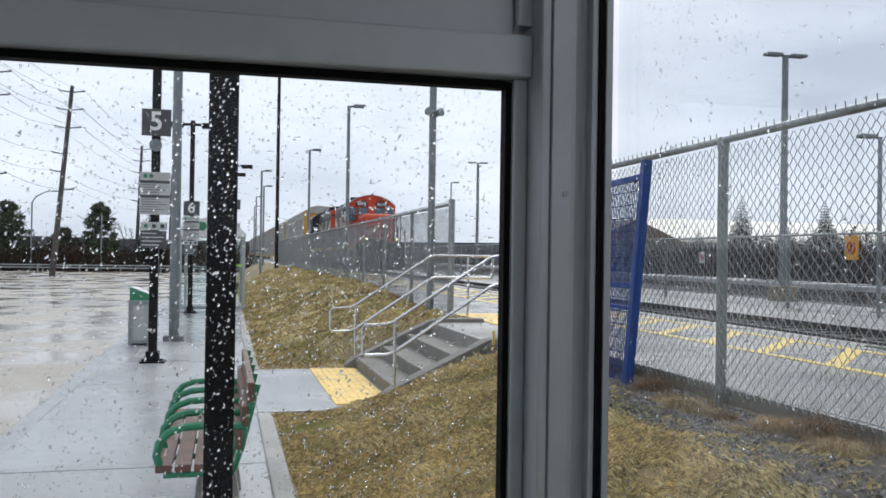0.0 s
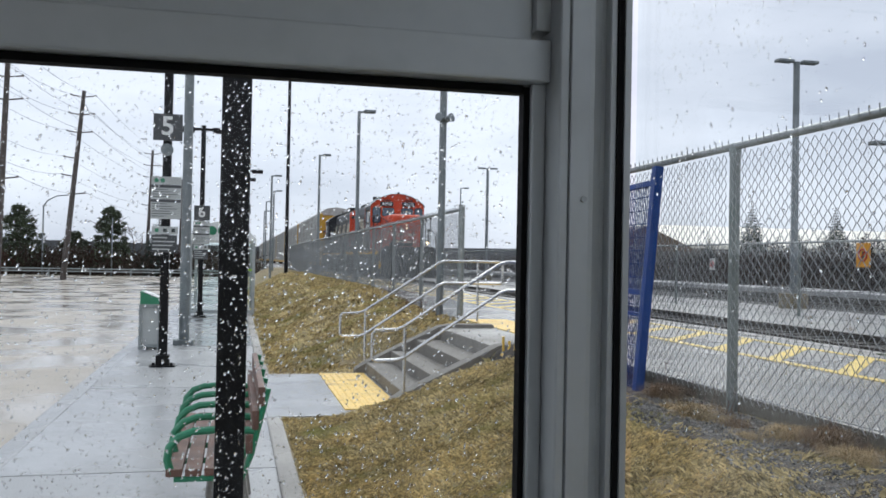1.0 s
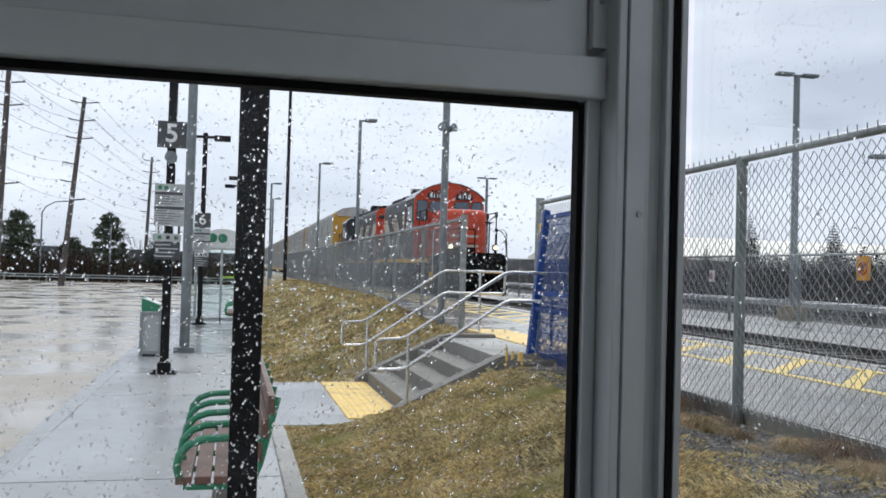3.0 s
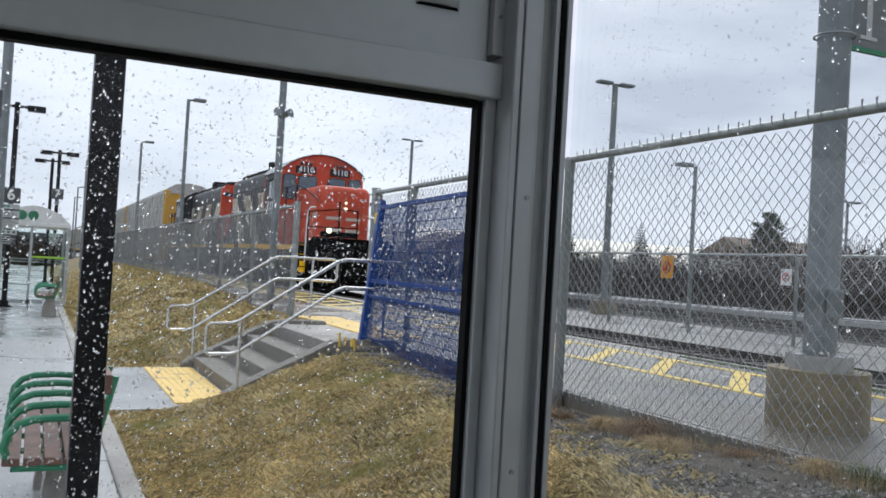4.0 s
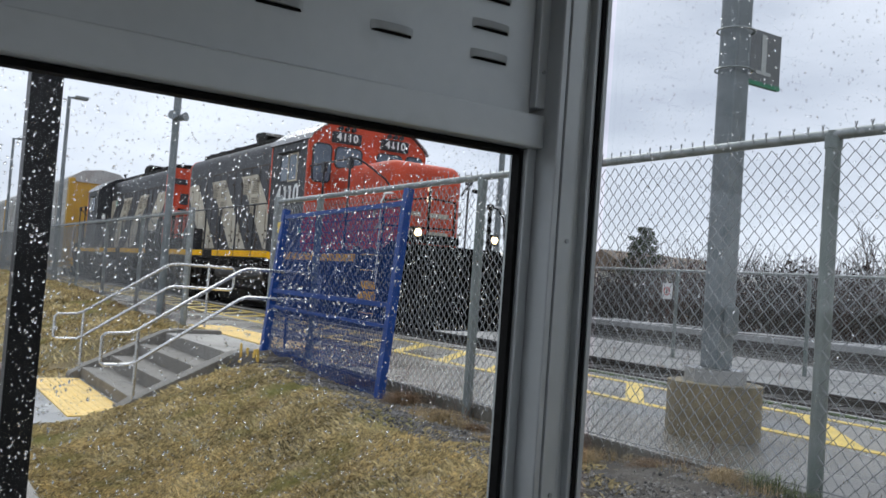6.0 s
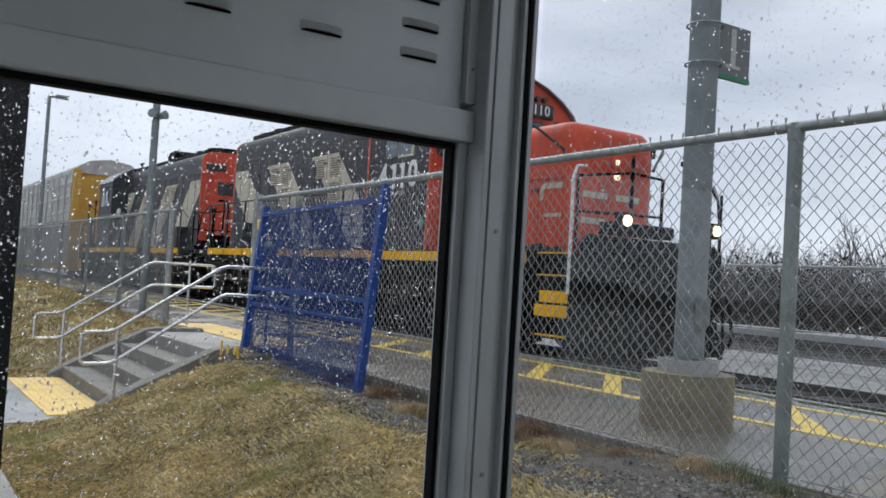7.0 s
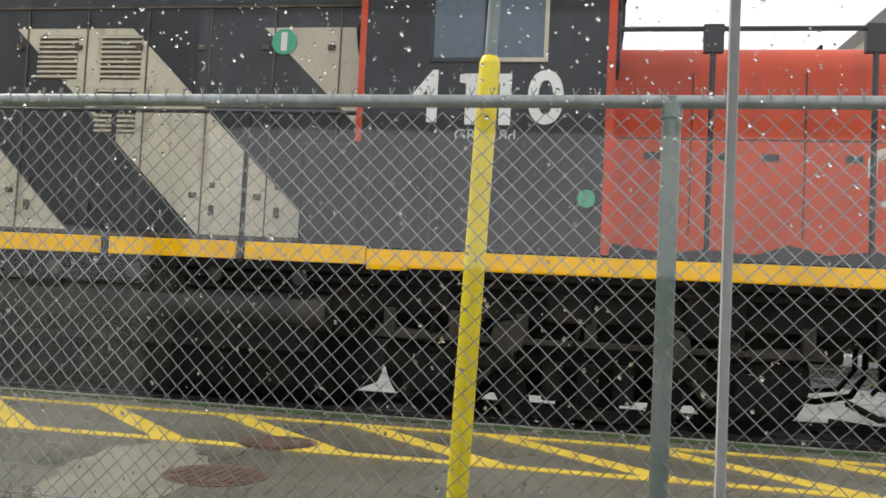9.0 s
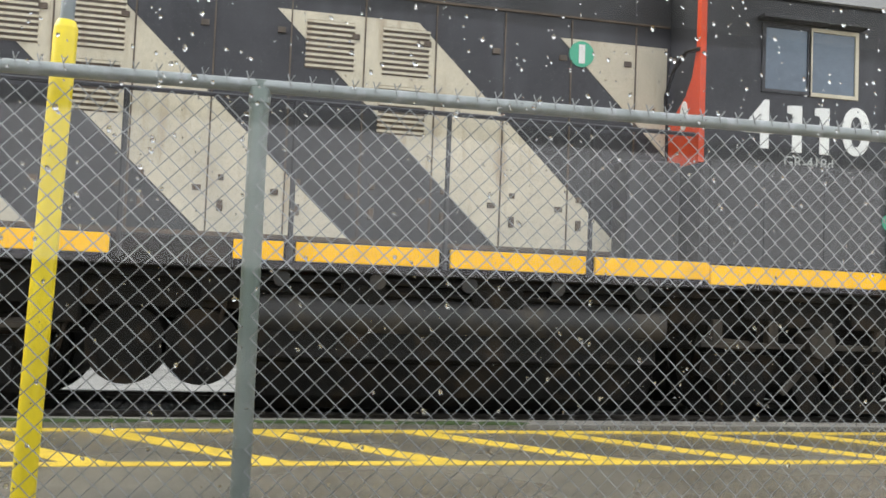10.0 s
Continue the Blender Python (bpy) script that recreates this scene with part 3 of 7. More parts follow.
def truck(parent, yc, base=2.74):
    for dy in (-base / 2, base / 2):
        w = part("wheelset", WHEEL, None, parent)
        w.matrix_basis = pose(0, yc + dy, 0.51)
        WHEELS.append((w, yc + dy))
    for s in (-1, 1):
        bm = bmesh.new()
        x0, x1 = sorted((s * 0.98, s * 1.14))
        prism(bm, ((yc - base / 2 - 0.45, 0.98), (yc - base / 2 - 0.4, 1.18), (yc - 0.75, 1.16), (yc - 0.55, 0.95), (yc - 0.5, 0.72), (yc + 0.5, 0.72), (yc + 0.55, 0.95), (yc + 0.75, 1.16), (yc + base / 2 + 0.4, 1.18), (yc + base / 2 + 0.45, 0.98), (yc + base / 2 + 0.25, 0.9), (yc + base / 2 + 0.24, 0.72), (yc + base / 2 - 0.24, 0.72), (yc + base / 2 - 0.3, 0.9), (yc + 0.85, 0.9), (yc + 0.7, 0.62), (yc - 0.7, 0.62), (yc - 0.85, 0.9), (yc - base / 2 + 0.3, 0.9), (yc - base / 2 + 0.24, 0.72), (yc - base / 2 - 0.24, 0.72), (yc - base / 2 - 0.25, 0.9)), "x", x0, x1)
        for dy in (-base / 2, base / 2):
            a, b = sorted((s * 1.14, s * 1.24))
            box(bm, a, yc + dy - 0.17, 0.78, b, yc + dy + 0.17, 1.1, 0.02)
        for k in range(3):
            tube(bm, [(s * 1.2, yc - 0.3 + 0.3 * k, 0.78), (s * 1.2, yc - 0.3 + 0.3 * k, 1.1)], 0.09, 10)
        a, b = sorted((s * 1.16, s * 1.36))
        box(bm, a, yc - 0.95, 1.02, b, yc - 0.62, 1.2, 0.03)
        box(bm, a, yc + 0.62, 1.02, b, yc + 0.95, 1.2, 0.03)
        part("truck_frame", low(bm), M_TDRK, parent)


def locomotive(lead):
    t = thing("locomotive", "red, black and white striped diesel freight locomotive with lit lamps" if lead else "red and black diesel locomotive coupled behind the first, cab trailing", "locomotive", "train vehicles")
    # frame and running board
    bm = bmesh.new()
    box(bm, -1.46, -3.05, 1.78, 1.46, 11.2, 2.02, 0.015)
    box(bm, -1.10, -3.80, 1.35, 1.10, 12.0, 1.80, 0.02)
    box(bm, -1.46, -3.84, 1.86, 1.46, -3.7, 1.98, 0.01)
    box(bm, -1.46, 11.1, 1.86, 1.46, 12.0, 1.98, 0.01)
    box(bm, -0.8, -3.8, 1.80, 1.46, -3.0, 1.97)
    box(bm, -1.0, -3.8, 1.80, 0.8, -3.0, 1.975)
    part("frame", low(bm), M_TDRK, t)
    # yellow sill stripes
    for s in (-1, 1):
        bars = [(-2.86, 1.78), (1.79, 2.89), (2.98, 4.20), (4.30, 5.50), (5.60, 6.00), (6.95, 8.20), (8.30, 9.50), (9.60, 10.80)]
        for k, (a, b) in enumerate(bars):
            bm = bmesh.new()
            x0, x1 = sorted((s * 1.45, s * (1.50 if k else 1.495)))
            box(bm, x0, a, 1.86 if k else 1.84, x1, b, 2.015 if k else 1.995, 0.006)
            if k == 0:
                box(bm, x0, 1.42, 1.82, s * 1.504 if s > 0 else x1, 1.775, 1.965, 0.004) if s > 0 else box(bm, -1.504, 1.42, 1.82, x1, 1.775, 1.965, 0.004)
            part("sill_stripe", low(bm), M_TYEL, t, "chipped yellow sill stripe" if k == 0 else "")
    # cab
    arch = [(-1.5, 2.02), (-1.5, 4.50), (-1.42, 4.64), (-1.15, 4.86), (-0.8, 5.05), (-0.4, 5.18), (0, 5.22), (0.4, 5.18), (0.8, 5.05), (1.15, 4.86), (1.42, 4.64), (1.5, 4.50), (1.5, 2.02)]
    bm = bmesh.new()
    prism(bm, arch, "y", -0.22, 1.90)
    cab = part("cab", low(bm), M_TBLK, t, "black cab side with white road number")
    bm = bmesh.new()
    prism(bm, [(x * 1.004, z + 0.006) for x, z in arch], "y", -0.27, -0.20)
    part("cab_front", low(bm), M_TRED, cab, "red cab front")
    bm = bmesh.new()
    prism(bm, [(x * 1.004, max(z, 2.93) + 0.006) for x, z in arch], "y", 1.885, 1.93)
    rear = part("cab_rear_wall", low(bm), M_TBLK, cab, "black rear wall of the cab")
    if lead:
        rim = [(x * 1.006, z + 0.008) for x, z in arch[1:-1]]
        bm = bmesh.new()
        prism(bm, rim + [(x * 0.955, z - 0.05) for x, z in reversed(rim)], "y", 1.90, 1.936)
        part("rim_stripe", low(bm), M_TRED, rear, "red painted rim")
        for side in (-1, 1):
            bm = bmesh.new()
            prism(bm, [(side * x, z) for x, z in ((1.509, 2.93), (0.91, 2.93), (0.91, 3.40), (1.06, 3.46), (1.24, 3.58), (1.36, 3.74), (1.43, 3.98), (1.436, 4.50), (1.509, 4.50))], "y", 1.88, 1.936)
            part("corner_stripe", low(bm), M_TRED, rear, "red painted corner sweeping inwards")
            bm = bmesh.new()
            tube(bm, [(side * 0.95, 1.99, 3.42), (side * 1.0, 2.02, 3.62), (side * 1.18, 2.03, 3.84), (side * 1.36, 2.0, 3.97), (side * 1.50, 1.93, 3.97)], 0.02, 7)
            part("air_hose", low(bm), M_TDRK, rear, "black bent hose", smooth=True)
    for s in (-1, 1):
        bm = bmesh.new()
        prism(bm, [(s * 1.22 + 0.075 * math.cos(a), 3.40 + 0.14 * math.sin(a)) for a in [2 * math.pi * k / 20 for k in range(20)]], "y", 1.925, 1.942)
        part("marking", low(bm), M_WHITE, rear, "white oval marking")
    bm = bmesh.new()
    roof = [(x * 1.03, z + 0.03) for x, z in arch[1:-1]]
    prism(bm, roof + [(x * 0.98, z - 0.01) for x, z in reversed(roof)], "y", -0.36, 1.98)
    part("cab_roof", low(bm), M_CABTOP, cab, "dark cab roof with a thin rain lip")

    def side_windows(s):
        for a, b in ((0.33, 0.79), (0.84, 1.28)):
            bm = bmesh.new()
            x0, x1 = sorted((s * 1.495, s * 1.507))
            box(bm, x0, a, 3.66, x1, b, 4.24, 0.004)
            win = part("cab_window", low(bm), M_TGLS, cab, "cab side window")
            bm = bmesh.new()
            x0, x1 = sorted((s * 1.495, s * 1.52))
            e = 0.035
            box(bm, x0, a - e, 3.66 - e, x1, b + e, 3.66)
            box(bm, x0, a - e, 4.24, x1, b + e, 4.24 + e)
            box(bm, x0, a - e, 3.66, x1, a, 4.24)
            box(bm, x0, b, 3.66, x1, b + e, 4.24)
            part("window_frame", low(bm), M_TWHT if a < 0.5 else M_TBLK, win)
        # sunshade and lower door seams
        bm = bmesh.new()
        x0, x1 = sorted((s * 1.5, s * 1.62))
        box(bm, x0, 0.25, 4.30, x1, 1.36, 4.33)
        part("sunshade", low(bm), M_TBLK, cab)
        bm = bmesh.new()
        x0, x1 = sorted((s * 1.495, s * 1.512))
        for y in (-0.05, 0.62, 1.25, 1.80):
            box(bm, x0, y - 0.008, 2.06, x1, y + 0.008, 2.95)
        box(bm, x0, -0.2, 2.94, x1, 1.88, 2.965)
        part("panel_seams", low(bm), M_TBLK, cab)
        bm = bmesh.new()
        disc(bm, (s * 1.5 - (0.012 if s < 0 else 0), -0.07, 2.48), "x", 0.075, 0.012, 20)
        part("marker_disc", low(bm), M_TDOT, cab, "small green round emblem")
    mirror_x(side_windows)
    if lead:
        for k, ch in enumerate("4110"):
            if ch == "1":
                bm = bmesh.new()
                yc = (0, 0.95, 0.66)[k]
                prism(bm, ((yc + 0.085, 3.30 + 0.215), (yc + 0.085, 3.30 + 0.15), (yc + 0.03, 3.30 + 0.14), (yc + 0.03, 3.30 - 0.215), (yc - 0.07, 3.30 - 0.215), (yc - 0.07, 3.30 + 0.225), (yc + 0.02, 3.30 + 0.225)), "x", -1.507, -1.499)
                part("road_numeral", low(bm), M_WHITE, cab, "white painted numeral")
                continue
            words("road_numeral", ch, 0.62, M_WHITE, cab, Matrix.Translation((-1.504, (1.33, 0.95, 0.66, 0.30)[k], 3.30 - RAILZ)) @ Matrix(((0, 0, -1, 0), (-1, 0, 0, 0), (0, 1, 0, 0), (0, 0, 0, 1))) @ Matrix.Diagonal((1.0, 1.0, 1, 1)), 0.003, "white painted numeral", 0.014)
        words("class_mark", "GR-418d", 0.145, M_SIGNG, cab, Matrix.Translation((-1.504, 0.80, 2.99 - RAILZ)) @ Matrix(((0, 0, -1, 0), (-1, 0, 0, 0), (0, 1, 0, 0), (0, 0, 0, 1))), 0.002)
    # front windows and number boards
    for x0, x1, z0, z1 in ((-1.38, -0.98, 3.62, 4.44), (-0.84, -0.22, 3.99, 4.42), (0.22, 0.84, 3.99, 4.42), (0.98, 1.38, 3.62, 4.44)):
        bm = bmesh.new()
        prism(bm, rounded(x0, x1, z0, z1, 0.09), "y", -0.305, -0.26)
        win = part("windscreen", low(bm), M_TGLS, cab, "cab front window with rounded corners")
        bm = bmesh.new()
        prism(bm, rounded(x0 - 0.035, x1 + 0.035, z0 - 0.035, z1 + 0.035, 0.12), "y", -0.298, -0.262)
        part("window_gasket", low(bm), M_TBLK, win)
    for xc in (-0.62, 0.62):
        bm = bmesh.new()
        box(bm, xc - 0.36, -0.36, 4.52, xc + 0.36, -0.26, 4.78, 0.03)
        nb = part("number_board", low(bm), M_TBLK, cab, "black number board")
        if lead:
            for k, ch in enumerate("4110"):
                words("board_numeral", ch, 0.25, M_WHITE, nb, Matrix.Translation((xc + (-0.21, -0.07, 0.06, 0.20)[k], -0.363, 4.65 - RAILZ)) @ pose(0, 0, 0, 90), 0.002, "", 0.004)
        for k in range(3):
            bm = bmesh.new()
            disc(bm, (xc - 0.16 + 0.16 * k, -0.36, 4.86), "y", 0.05, 0.1, 10)
            part("class_lamp", low(bm), M_TBLK, cab)
    # short hood
    bm = bmesh.new()
    rings = []
    for y, d in [(-0.24, 0.0), (-2.72, 0.0)] + [(-2.72 - 0.30 * math.sin(a), 0.30 * (1 - math.cos(a))) for a in [k * math.pi / 14 for k in range(1, 8)]]:
        rings.append([bm.verts.new((x, y, z)) for x, z in hood_outline(0.90 - d, 2.02, 3.97 - d * 0.8, 0.26)])
    for u, v in zip(rings, rings[1:]):
        for k in range(len(u)):
            bm.faces.new((u[k], u[(k + 1) % len(u)], v[(k + 1) % len(v)], v[k]))
    bm.faces.new(rings[0])
    bm.faces.new(rings[-1][::-1])
    hood = part("short_hood", low(bm), M_TRED, t, "red low short hood with chipped paint", smooth=True)
    bm = bmesh.new()
    for z in (3.42, 3.22):
        disc(bm, (0.0, -3.06, z), "y", 0.115, 0.07, 20)
    part("headlamp_housing", low(bm), M_TRED, hood)
    for z in (3.42, 3.22):
        bm = bmesh.new()
        disc(bm, (0.0, -3.07, z), "y", 0.062 if z < 3.3 else 0.042, 0.02, 18)
        part("headlamp", low(bm), M_LITE_DIM if lead else M_TGLS, hood, "glowing round headlamp" if lead else "")
    # pale emblem shapes on the nose
    for x0, z0 in ((-0.62, 2.86), (-0.62, 2.48), (0.04, 2.86), (0.04, 2.48)):
        bm = bmesh.new()
        box(bm, x0, -3.030, z0, x0 + 0.48, -3.010, z0 + 0.09)
        part("emblem_bar", low(bm), M_TWHT, hood, "pale painted bar")
    for s in (-1, 1):
        bm = bmesh.new()
        x0, x1 = sorted((s * 0.895, s * 0.908))
        prism(bm, [(-2.90, 3.05), (-2.52, 3.05), (-2.45, 3.02), (-2.41, 2.95), (-2.41, 2.80), (-2.48, 2.80), (-2.49, 2.93), (-2.54, 2.965), (-2.90, 2.965)], "x", x0, x1)
        box(bm, x0, -2.90, 2.55, x1, -2.52, 2.60)
        part("emblem", low(bm), M_TWHT, hood)
        bm = bmesh.new()
        for y in (-0.95, -1.9):
            box(bm, x0, y - 0.006, 2.25, x1, y + 0.006, 3.7)
        for y in (-0.62, -1.25, -1.62, -2.3):
            box(bm, x0, y - 0.07, 2.92, s * 0.92, y + 0.07, 2.98, 0) if s > 0 else box(bm, s * 0.92, y - 0.07, 2.92, x1, y + 0.07, 2.98)
        box(bm, x0, -2.9, 3.10, x1, -0.3, 3.112)
        part("hood_seams", low(bm), M_TBLK, hood)
        bm = bmesh.new()
        prism(bm, [(-3.0, 2.04), (-2.95, 2.13), (-2.7, 2.10), (-2.5, 2.17), (-2.1, 2.12), (-1.8, 2.2), (-1.5, 2.1), (-1.1, 2.14), (-0.8, 2.09), (-0.3, 2.16), (-0.26, 2.04)], "x", x0, x1)
        part("paint_loss", low(bm), M_TBLK, hood, "bare dark patches along the hood foot")
    # long hood with slanting white bands
    bm = bmesh.new()
    prism(bm, hood_outline(0.9, 2.02, 5.0, 0.34), "y", 1.9, 10.70)
    lh = part("long_hood", low(bm), M_TBLK, t, "black long hood", smooth=True)
    bm = bmesh.new()
    prism(bm, hood_outline(0.905, 2.02, 5.005, 0.34), "y", 10.70, 10.78)
    end = part("hood_end", low(bm), M_TRED, lh, "red hood end")
    bm = bmesh.new()
    for xc in (-0.48, 0.48):
        box(bm, xc - 0.30, 10.77, 4.42, xc + 0.30, 10.84, 4.62, 0.02)
    box(bm, -0.4, 10.77, 3.7, 0.4, 10.80, 4.1)
    part("number_board", low(bm), M_TBLK, end)
    bm = bmesh.new()
    box(bm, -0.55, 10.772, 3.38, 0.1, 10.79, 3.46)
    box(bm, -0.62, 10.772, 2.9, -0.54, 10.79, 3.46)
    box(bm, -0.55, 10.772, 2.9, 0.1, 10.79, 2.98)
    part("emblem", low(bm), M_TWHT, end)

    def bands(s):
        x0, x1 = sorted((s * 0.895, s * 0.907))
        zt, zb = 4.12, 2.10
        slope = 2.02 * (5.73 - 3.72) / 1.95
        rows = [(5.73 + 2.66 * k, 4.45 + 2.66 * k) for k in (-1, 0, 1, 2)]
        for a, b in rows:
            quad = [(a, zt), (b, zt), (b - slope, zb), (a - slope, zb)]
            cut, lo_y, hi_y = [], 1.97, 10.66
            for i in range(4):   # clip to the hood's length
                (y0, z0), (y1, z1) = quad[i], quad[(i + 1) % 4]
                inside = [lo_y <= y <= hi_y for y in (y0, y1)]
                if inside[0]:
                    cut.append((y0, z0))
                for lim in (lo_y, hi_y):
                    if (y0 - lim) * (y1 - lim) < 0:
                        cut.append((lim, z0 + (z1 - z0) * (lim - y0) / (y1 - y0)))
            if len(cut) < 3:
                continue
            bm = bmesh.new()
            prism(bm, cut, "x", x0, x1)
            part("white_band", low(bm), M_TWHT, lh, "slanting off-white band")
        # louvres
        for yc, z0, n in ((5.25, 3.62, 9), (4.56, 3.62, 9), (4.58, 3.08, 9), (7.91, 3.62, 9), (7.22, 3.62, 9), (7.24, 3.08, 9)):
            bm = bmesh.new()
            for k in range(n):
                z = z0 + k * 0.05
                a, b = sorted((s * 0.900, s * 0.925))
                box(bm, a, yc - 0.22, z, b, yc + 0.22, z + 0.022)
            lv = part("louvre", low(bm), M_TWHT, lh)
            # flat dark plate in place of the shade between slats
            bm = bmesh.new()
            a, b = sorted((s * 0.9065, s * 0.9095))
            box(bm, a, yc - 0.215, z0 - 0.015, b, yc + 0.215, z0 + (n - 1) * 0.05 + 0.03)
            part("louvre_opening", low(bm), M_TSEAM, lv, "dark plate as the shade behind the slats")
        bm = bmesh.new()
        a, b = sorted((s * 0.895, s * 0.915))
        for k in range(13):
            y = 2.3 + 0.66 * k
            box(bm, a, y - 0.007, 2.1, b, y + 0.007, 4.3)
            for z in (2.45, 3.9):
                box(bm, a, y + 0.05, z, s * 0.93 if s > 0 else b, y + 0.12, z + 0.05) if s > 0 else box(bm, s * 0.93, y + 0.05, z, b, y + 0.12, z + 0.05)
        box(bm, a, 1.95, 4.32, b, 10.6, 4.34)
        box(bm, a, 1.95, 2.06, b, 10.6, 2.10)
        part("door_seams", low(bm), M_TSEAM, lh)
        for k in range(13):
            y = 2.3 + 0.66 * k
            for z, h in ((2.28, 0.10), (2.55, 0.05)):
                bm = bmesh.new()
                a, b = sorted((s * 0.90, s * 0.932))
                box(bm, a, y - 0.14, z, b, y - 0.09, z + h, 0.006)
                part("door_latch", low(bm), M_TSEAM, lh)
        bm = bmesh.new()
        disc(bm, (s * 0.9 - (0.02 if s < 0 else 0), 2.86, 3.98), "x", 0.125, 0.02, 24)
        em = part("marker_disc", low(bm), M_TDOT, lh, "green round emblem with a white bar")
        bm = bmesh.new()
        a, b = sorted((s * 0.918, s * 0.926))
        box(bm, a, 2.83, 3.89, b, 2.89, 4.07)
        part("marker_bar", low(bm), M_WHITE, em)
        # equipment boxes on the running board
        bm = bmesh.new()
        a, b = sorted((s * 0.9, s * 1.25))
        box(bm, a, 1.97, 2.02, b, 2.5, 2.95, 0.02)
        part("equipment_box", low(bm), M_TBLK, t)
        bm = bmesh.new()
        box(bm, a, 8.9, 2.02, b, 9.8, 2.7, 0.02)
        part("equipment_box", low(bm), M_TBLK, t)
    mirror_x(bands)
    # roof gear
    bm = bmesh.new()
    box(bm, -0.60, 2.3, 4.95, 0.60, 10.4, 5.14, 0.05)
    prism(bm, ((5.25, 5.10), (5.32, 5.22), (5.20, 5.32), (5.55, 5.46), (6.12, 5.48), (6.22, 5.42), (6.08, 5.22), (6.14, 5.10)), "x", -0.42, 0.42)
    part("exhaust_stack", low(bm), M_TDRK, lh, "sooty flared exhaust stack")
    for y in (7.6, 9.0, 10.0):
        bm = bmesh.new()
        disc(bm, (0, y, 5.12), "z", 0.52, 0.07, 24)
        part("roof_fan", low(bm), M_TDRK, lh)
    bm = bmesh.new()
    tube(bm, [(0.3, 1.3, 5.16), (0.3, 1.3, 5.40)], 0.03, 6)
    tube(bm, [(0.3, 1.1, 5.4), (0.3, 1.6, 5.4)], 0.05, 8, 0.02)
    part("horn", low(bm), M_TDRK, cab)
    bm = bmesh.new()
    tube(bm, [(-0.5, -2.1, 3.95), (-0.5, -2.1, 4.05), (-0.2, -2.1, 4.07), (-0.2, -2.1, 3.95)], 0.015, 6)
    part("hood_grab", low(bm), M_TDRK, hood)
    # handrails
    for s in (-1, 1):
        for y in (2.94, 4.25, 5.55, 6.88, 8.25, 9.55, 10.85):
            bm = bmesh.new()
            tube(bm, [(s * 1.47, y, 1.84), (s * 1.47, y, 3.18)], 0.024, 6)
            part("stanchion", low(bm), M_TBLK, t)
        bm = bmesh.new()
        tube(bm, [(s * 1.47, 1.95, 3.18), (s * 1.47, 10.9, 3.18), (s * 1.47, 11.6, 2.9)], 0.02, 6)
        part("side_handrail", low(bm), M_TBLK, t)
        bm = bmesh.new()
        tube(bm, [(s * 1.45, -0.3, 3.92), (s * 1.45, -2.35, 3.92), (s * 1.42, -2.55, 3.90), (s * 1.30, -2.72, 3.80), (s * 0.95, -2.92, 3.52), (s * 0.86, -2.95, 3.40)], 0.022, 6)
        part("side_handrail", low(bm), M_TBLK, t)
        for y, z in ((-1.05, 2.5), (-2.3, 2.4)):
            bm = bmesh.new()
            tube(bm, [(s * 1.45, y, 2.0), (s * 1.45, y, 3.94)], 0.026, 6)
            box(bm, s * 1.45 - 0.04, y - 0.08, 3.72, s * 1.45 + 0.04, y + 0.08, 3.95)
            part("stanchion", low(bm), M_TBLK, t)
        # entrance steps
        for z, h, y0 in ((2.0, 0.02, -3.1), (1.70, 0.02, -3.1), (1.48, 0.16, -3.2), (1.29, 0.16, -3.1), (0.89, 0.025, -3.14)):
            bm = bmesh.new()
            a, b = sorted((s * 1.08, s * 1.44))
            box(bm, a, -3.76, z - 0.04, b, y0, z - 0.01)
            part("step", low(bm), M_TDRK, t)
            bm = bmesh.new()
            a, b = sorted((s * 1.44, s * 1.465))
            box(bm, a, -3.76, z - h, b, y0, z, 0.008)
            part("step_edge", low(bm), M_TYEL, t, "yellow step edge")
        bm = bmesh.new()
        a, b = sorted((s * 1.0, s * 1.08))
        box(bm, a, -3.8, 0.85, b, -3.1, 1.95)
        part("step_back", low(bm), M_TDRK, t)
        bm = bmesh.new()
        tube(bm, [(s * 1.47, -3.78, 1.45), (s * 1.47, -3.78, 2.5), (s * 1.44, -3.74, 3.0), (s * 1.36, -3.72, 3.16), (s * 1.2, -3.72, 3.18)], 0.022, 8)
        part("grab_rail", low(bm), M_WHITE, t, "white curved grab rail")
        bm = bmesh.new()
        box(bm, s * 0.88 - 0.10, -4.20, 2.35, s * 0.88 + 0.10, -4.06, 2.57, 0.02)
        box(bm, s * 0.88 - 0.03, -4.10, 2.05, s * 0.88 + 0.03, -4.06, 2.38, 0.008)
        box(bm, s * 0.88 - 0.03, -4.10, 2.05, s * 0.88 + 0.03, -3.80, 2.10, 0.008)
        lamp = part("ditch_lamp", low(bm), M_TDRK, t)
        bm = bmesh.new()
        disc(bm, (s * 0.88, -4.225, 2.46), "y", 0.072, 0.04, 18)
        part("lamp_lens", low(bm), M_LITE if lead else M_TGLS, lamp, "glowing lamp lens" if lead else "")
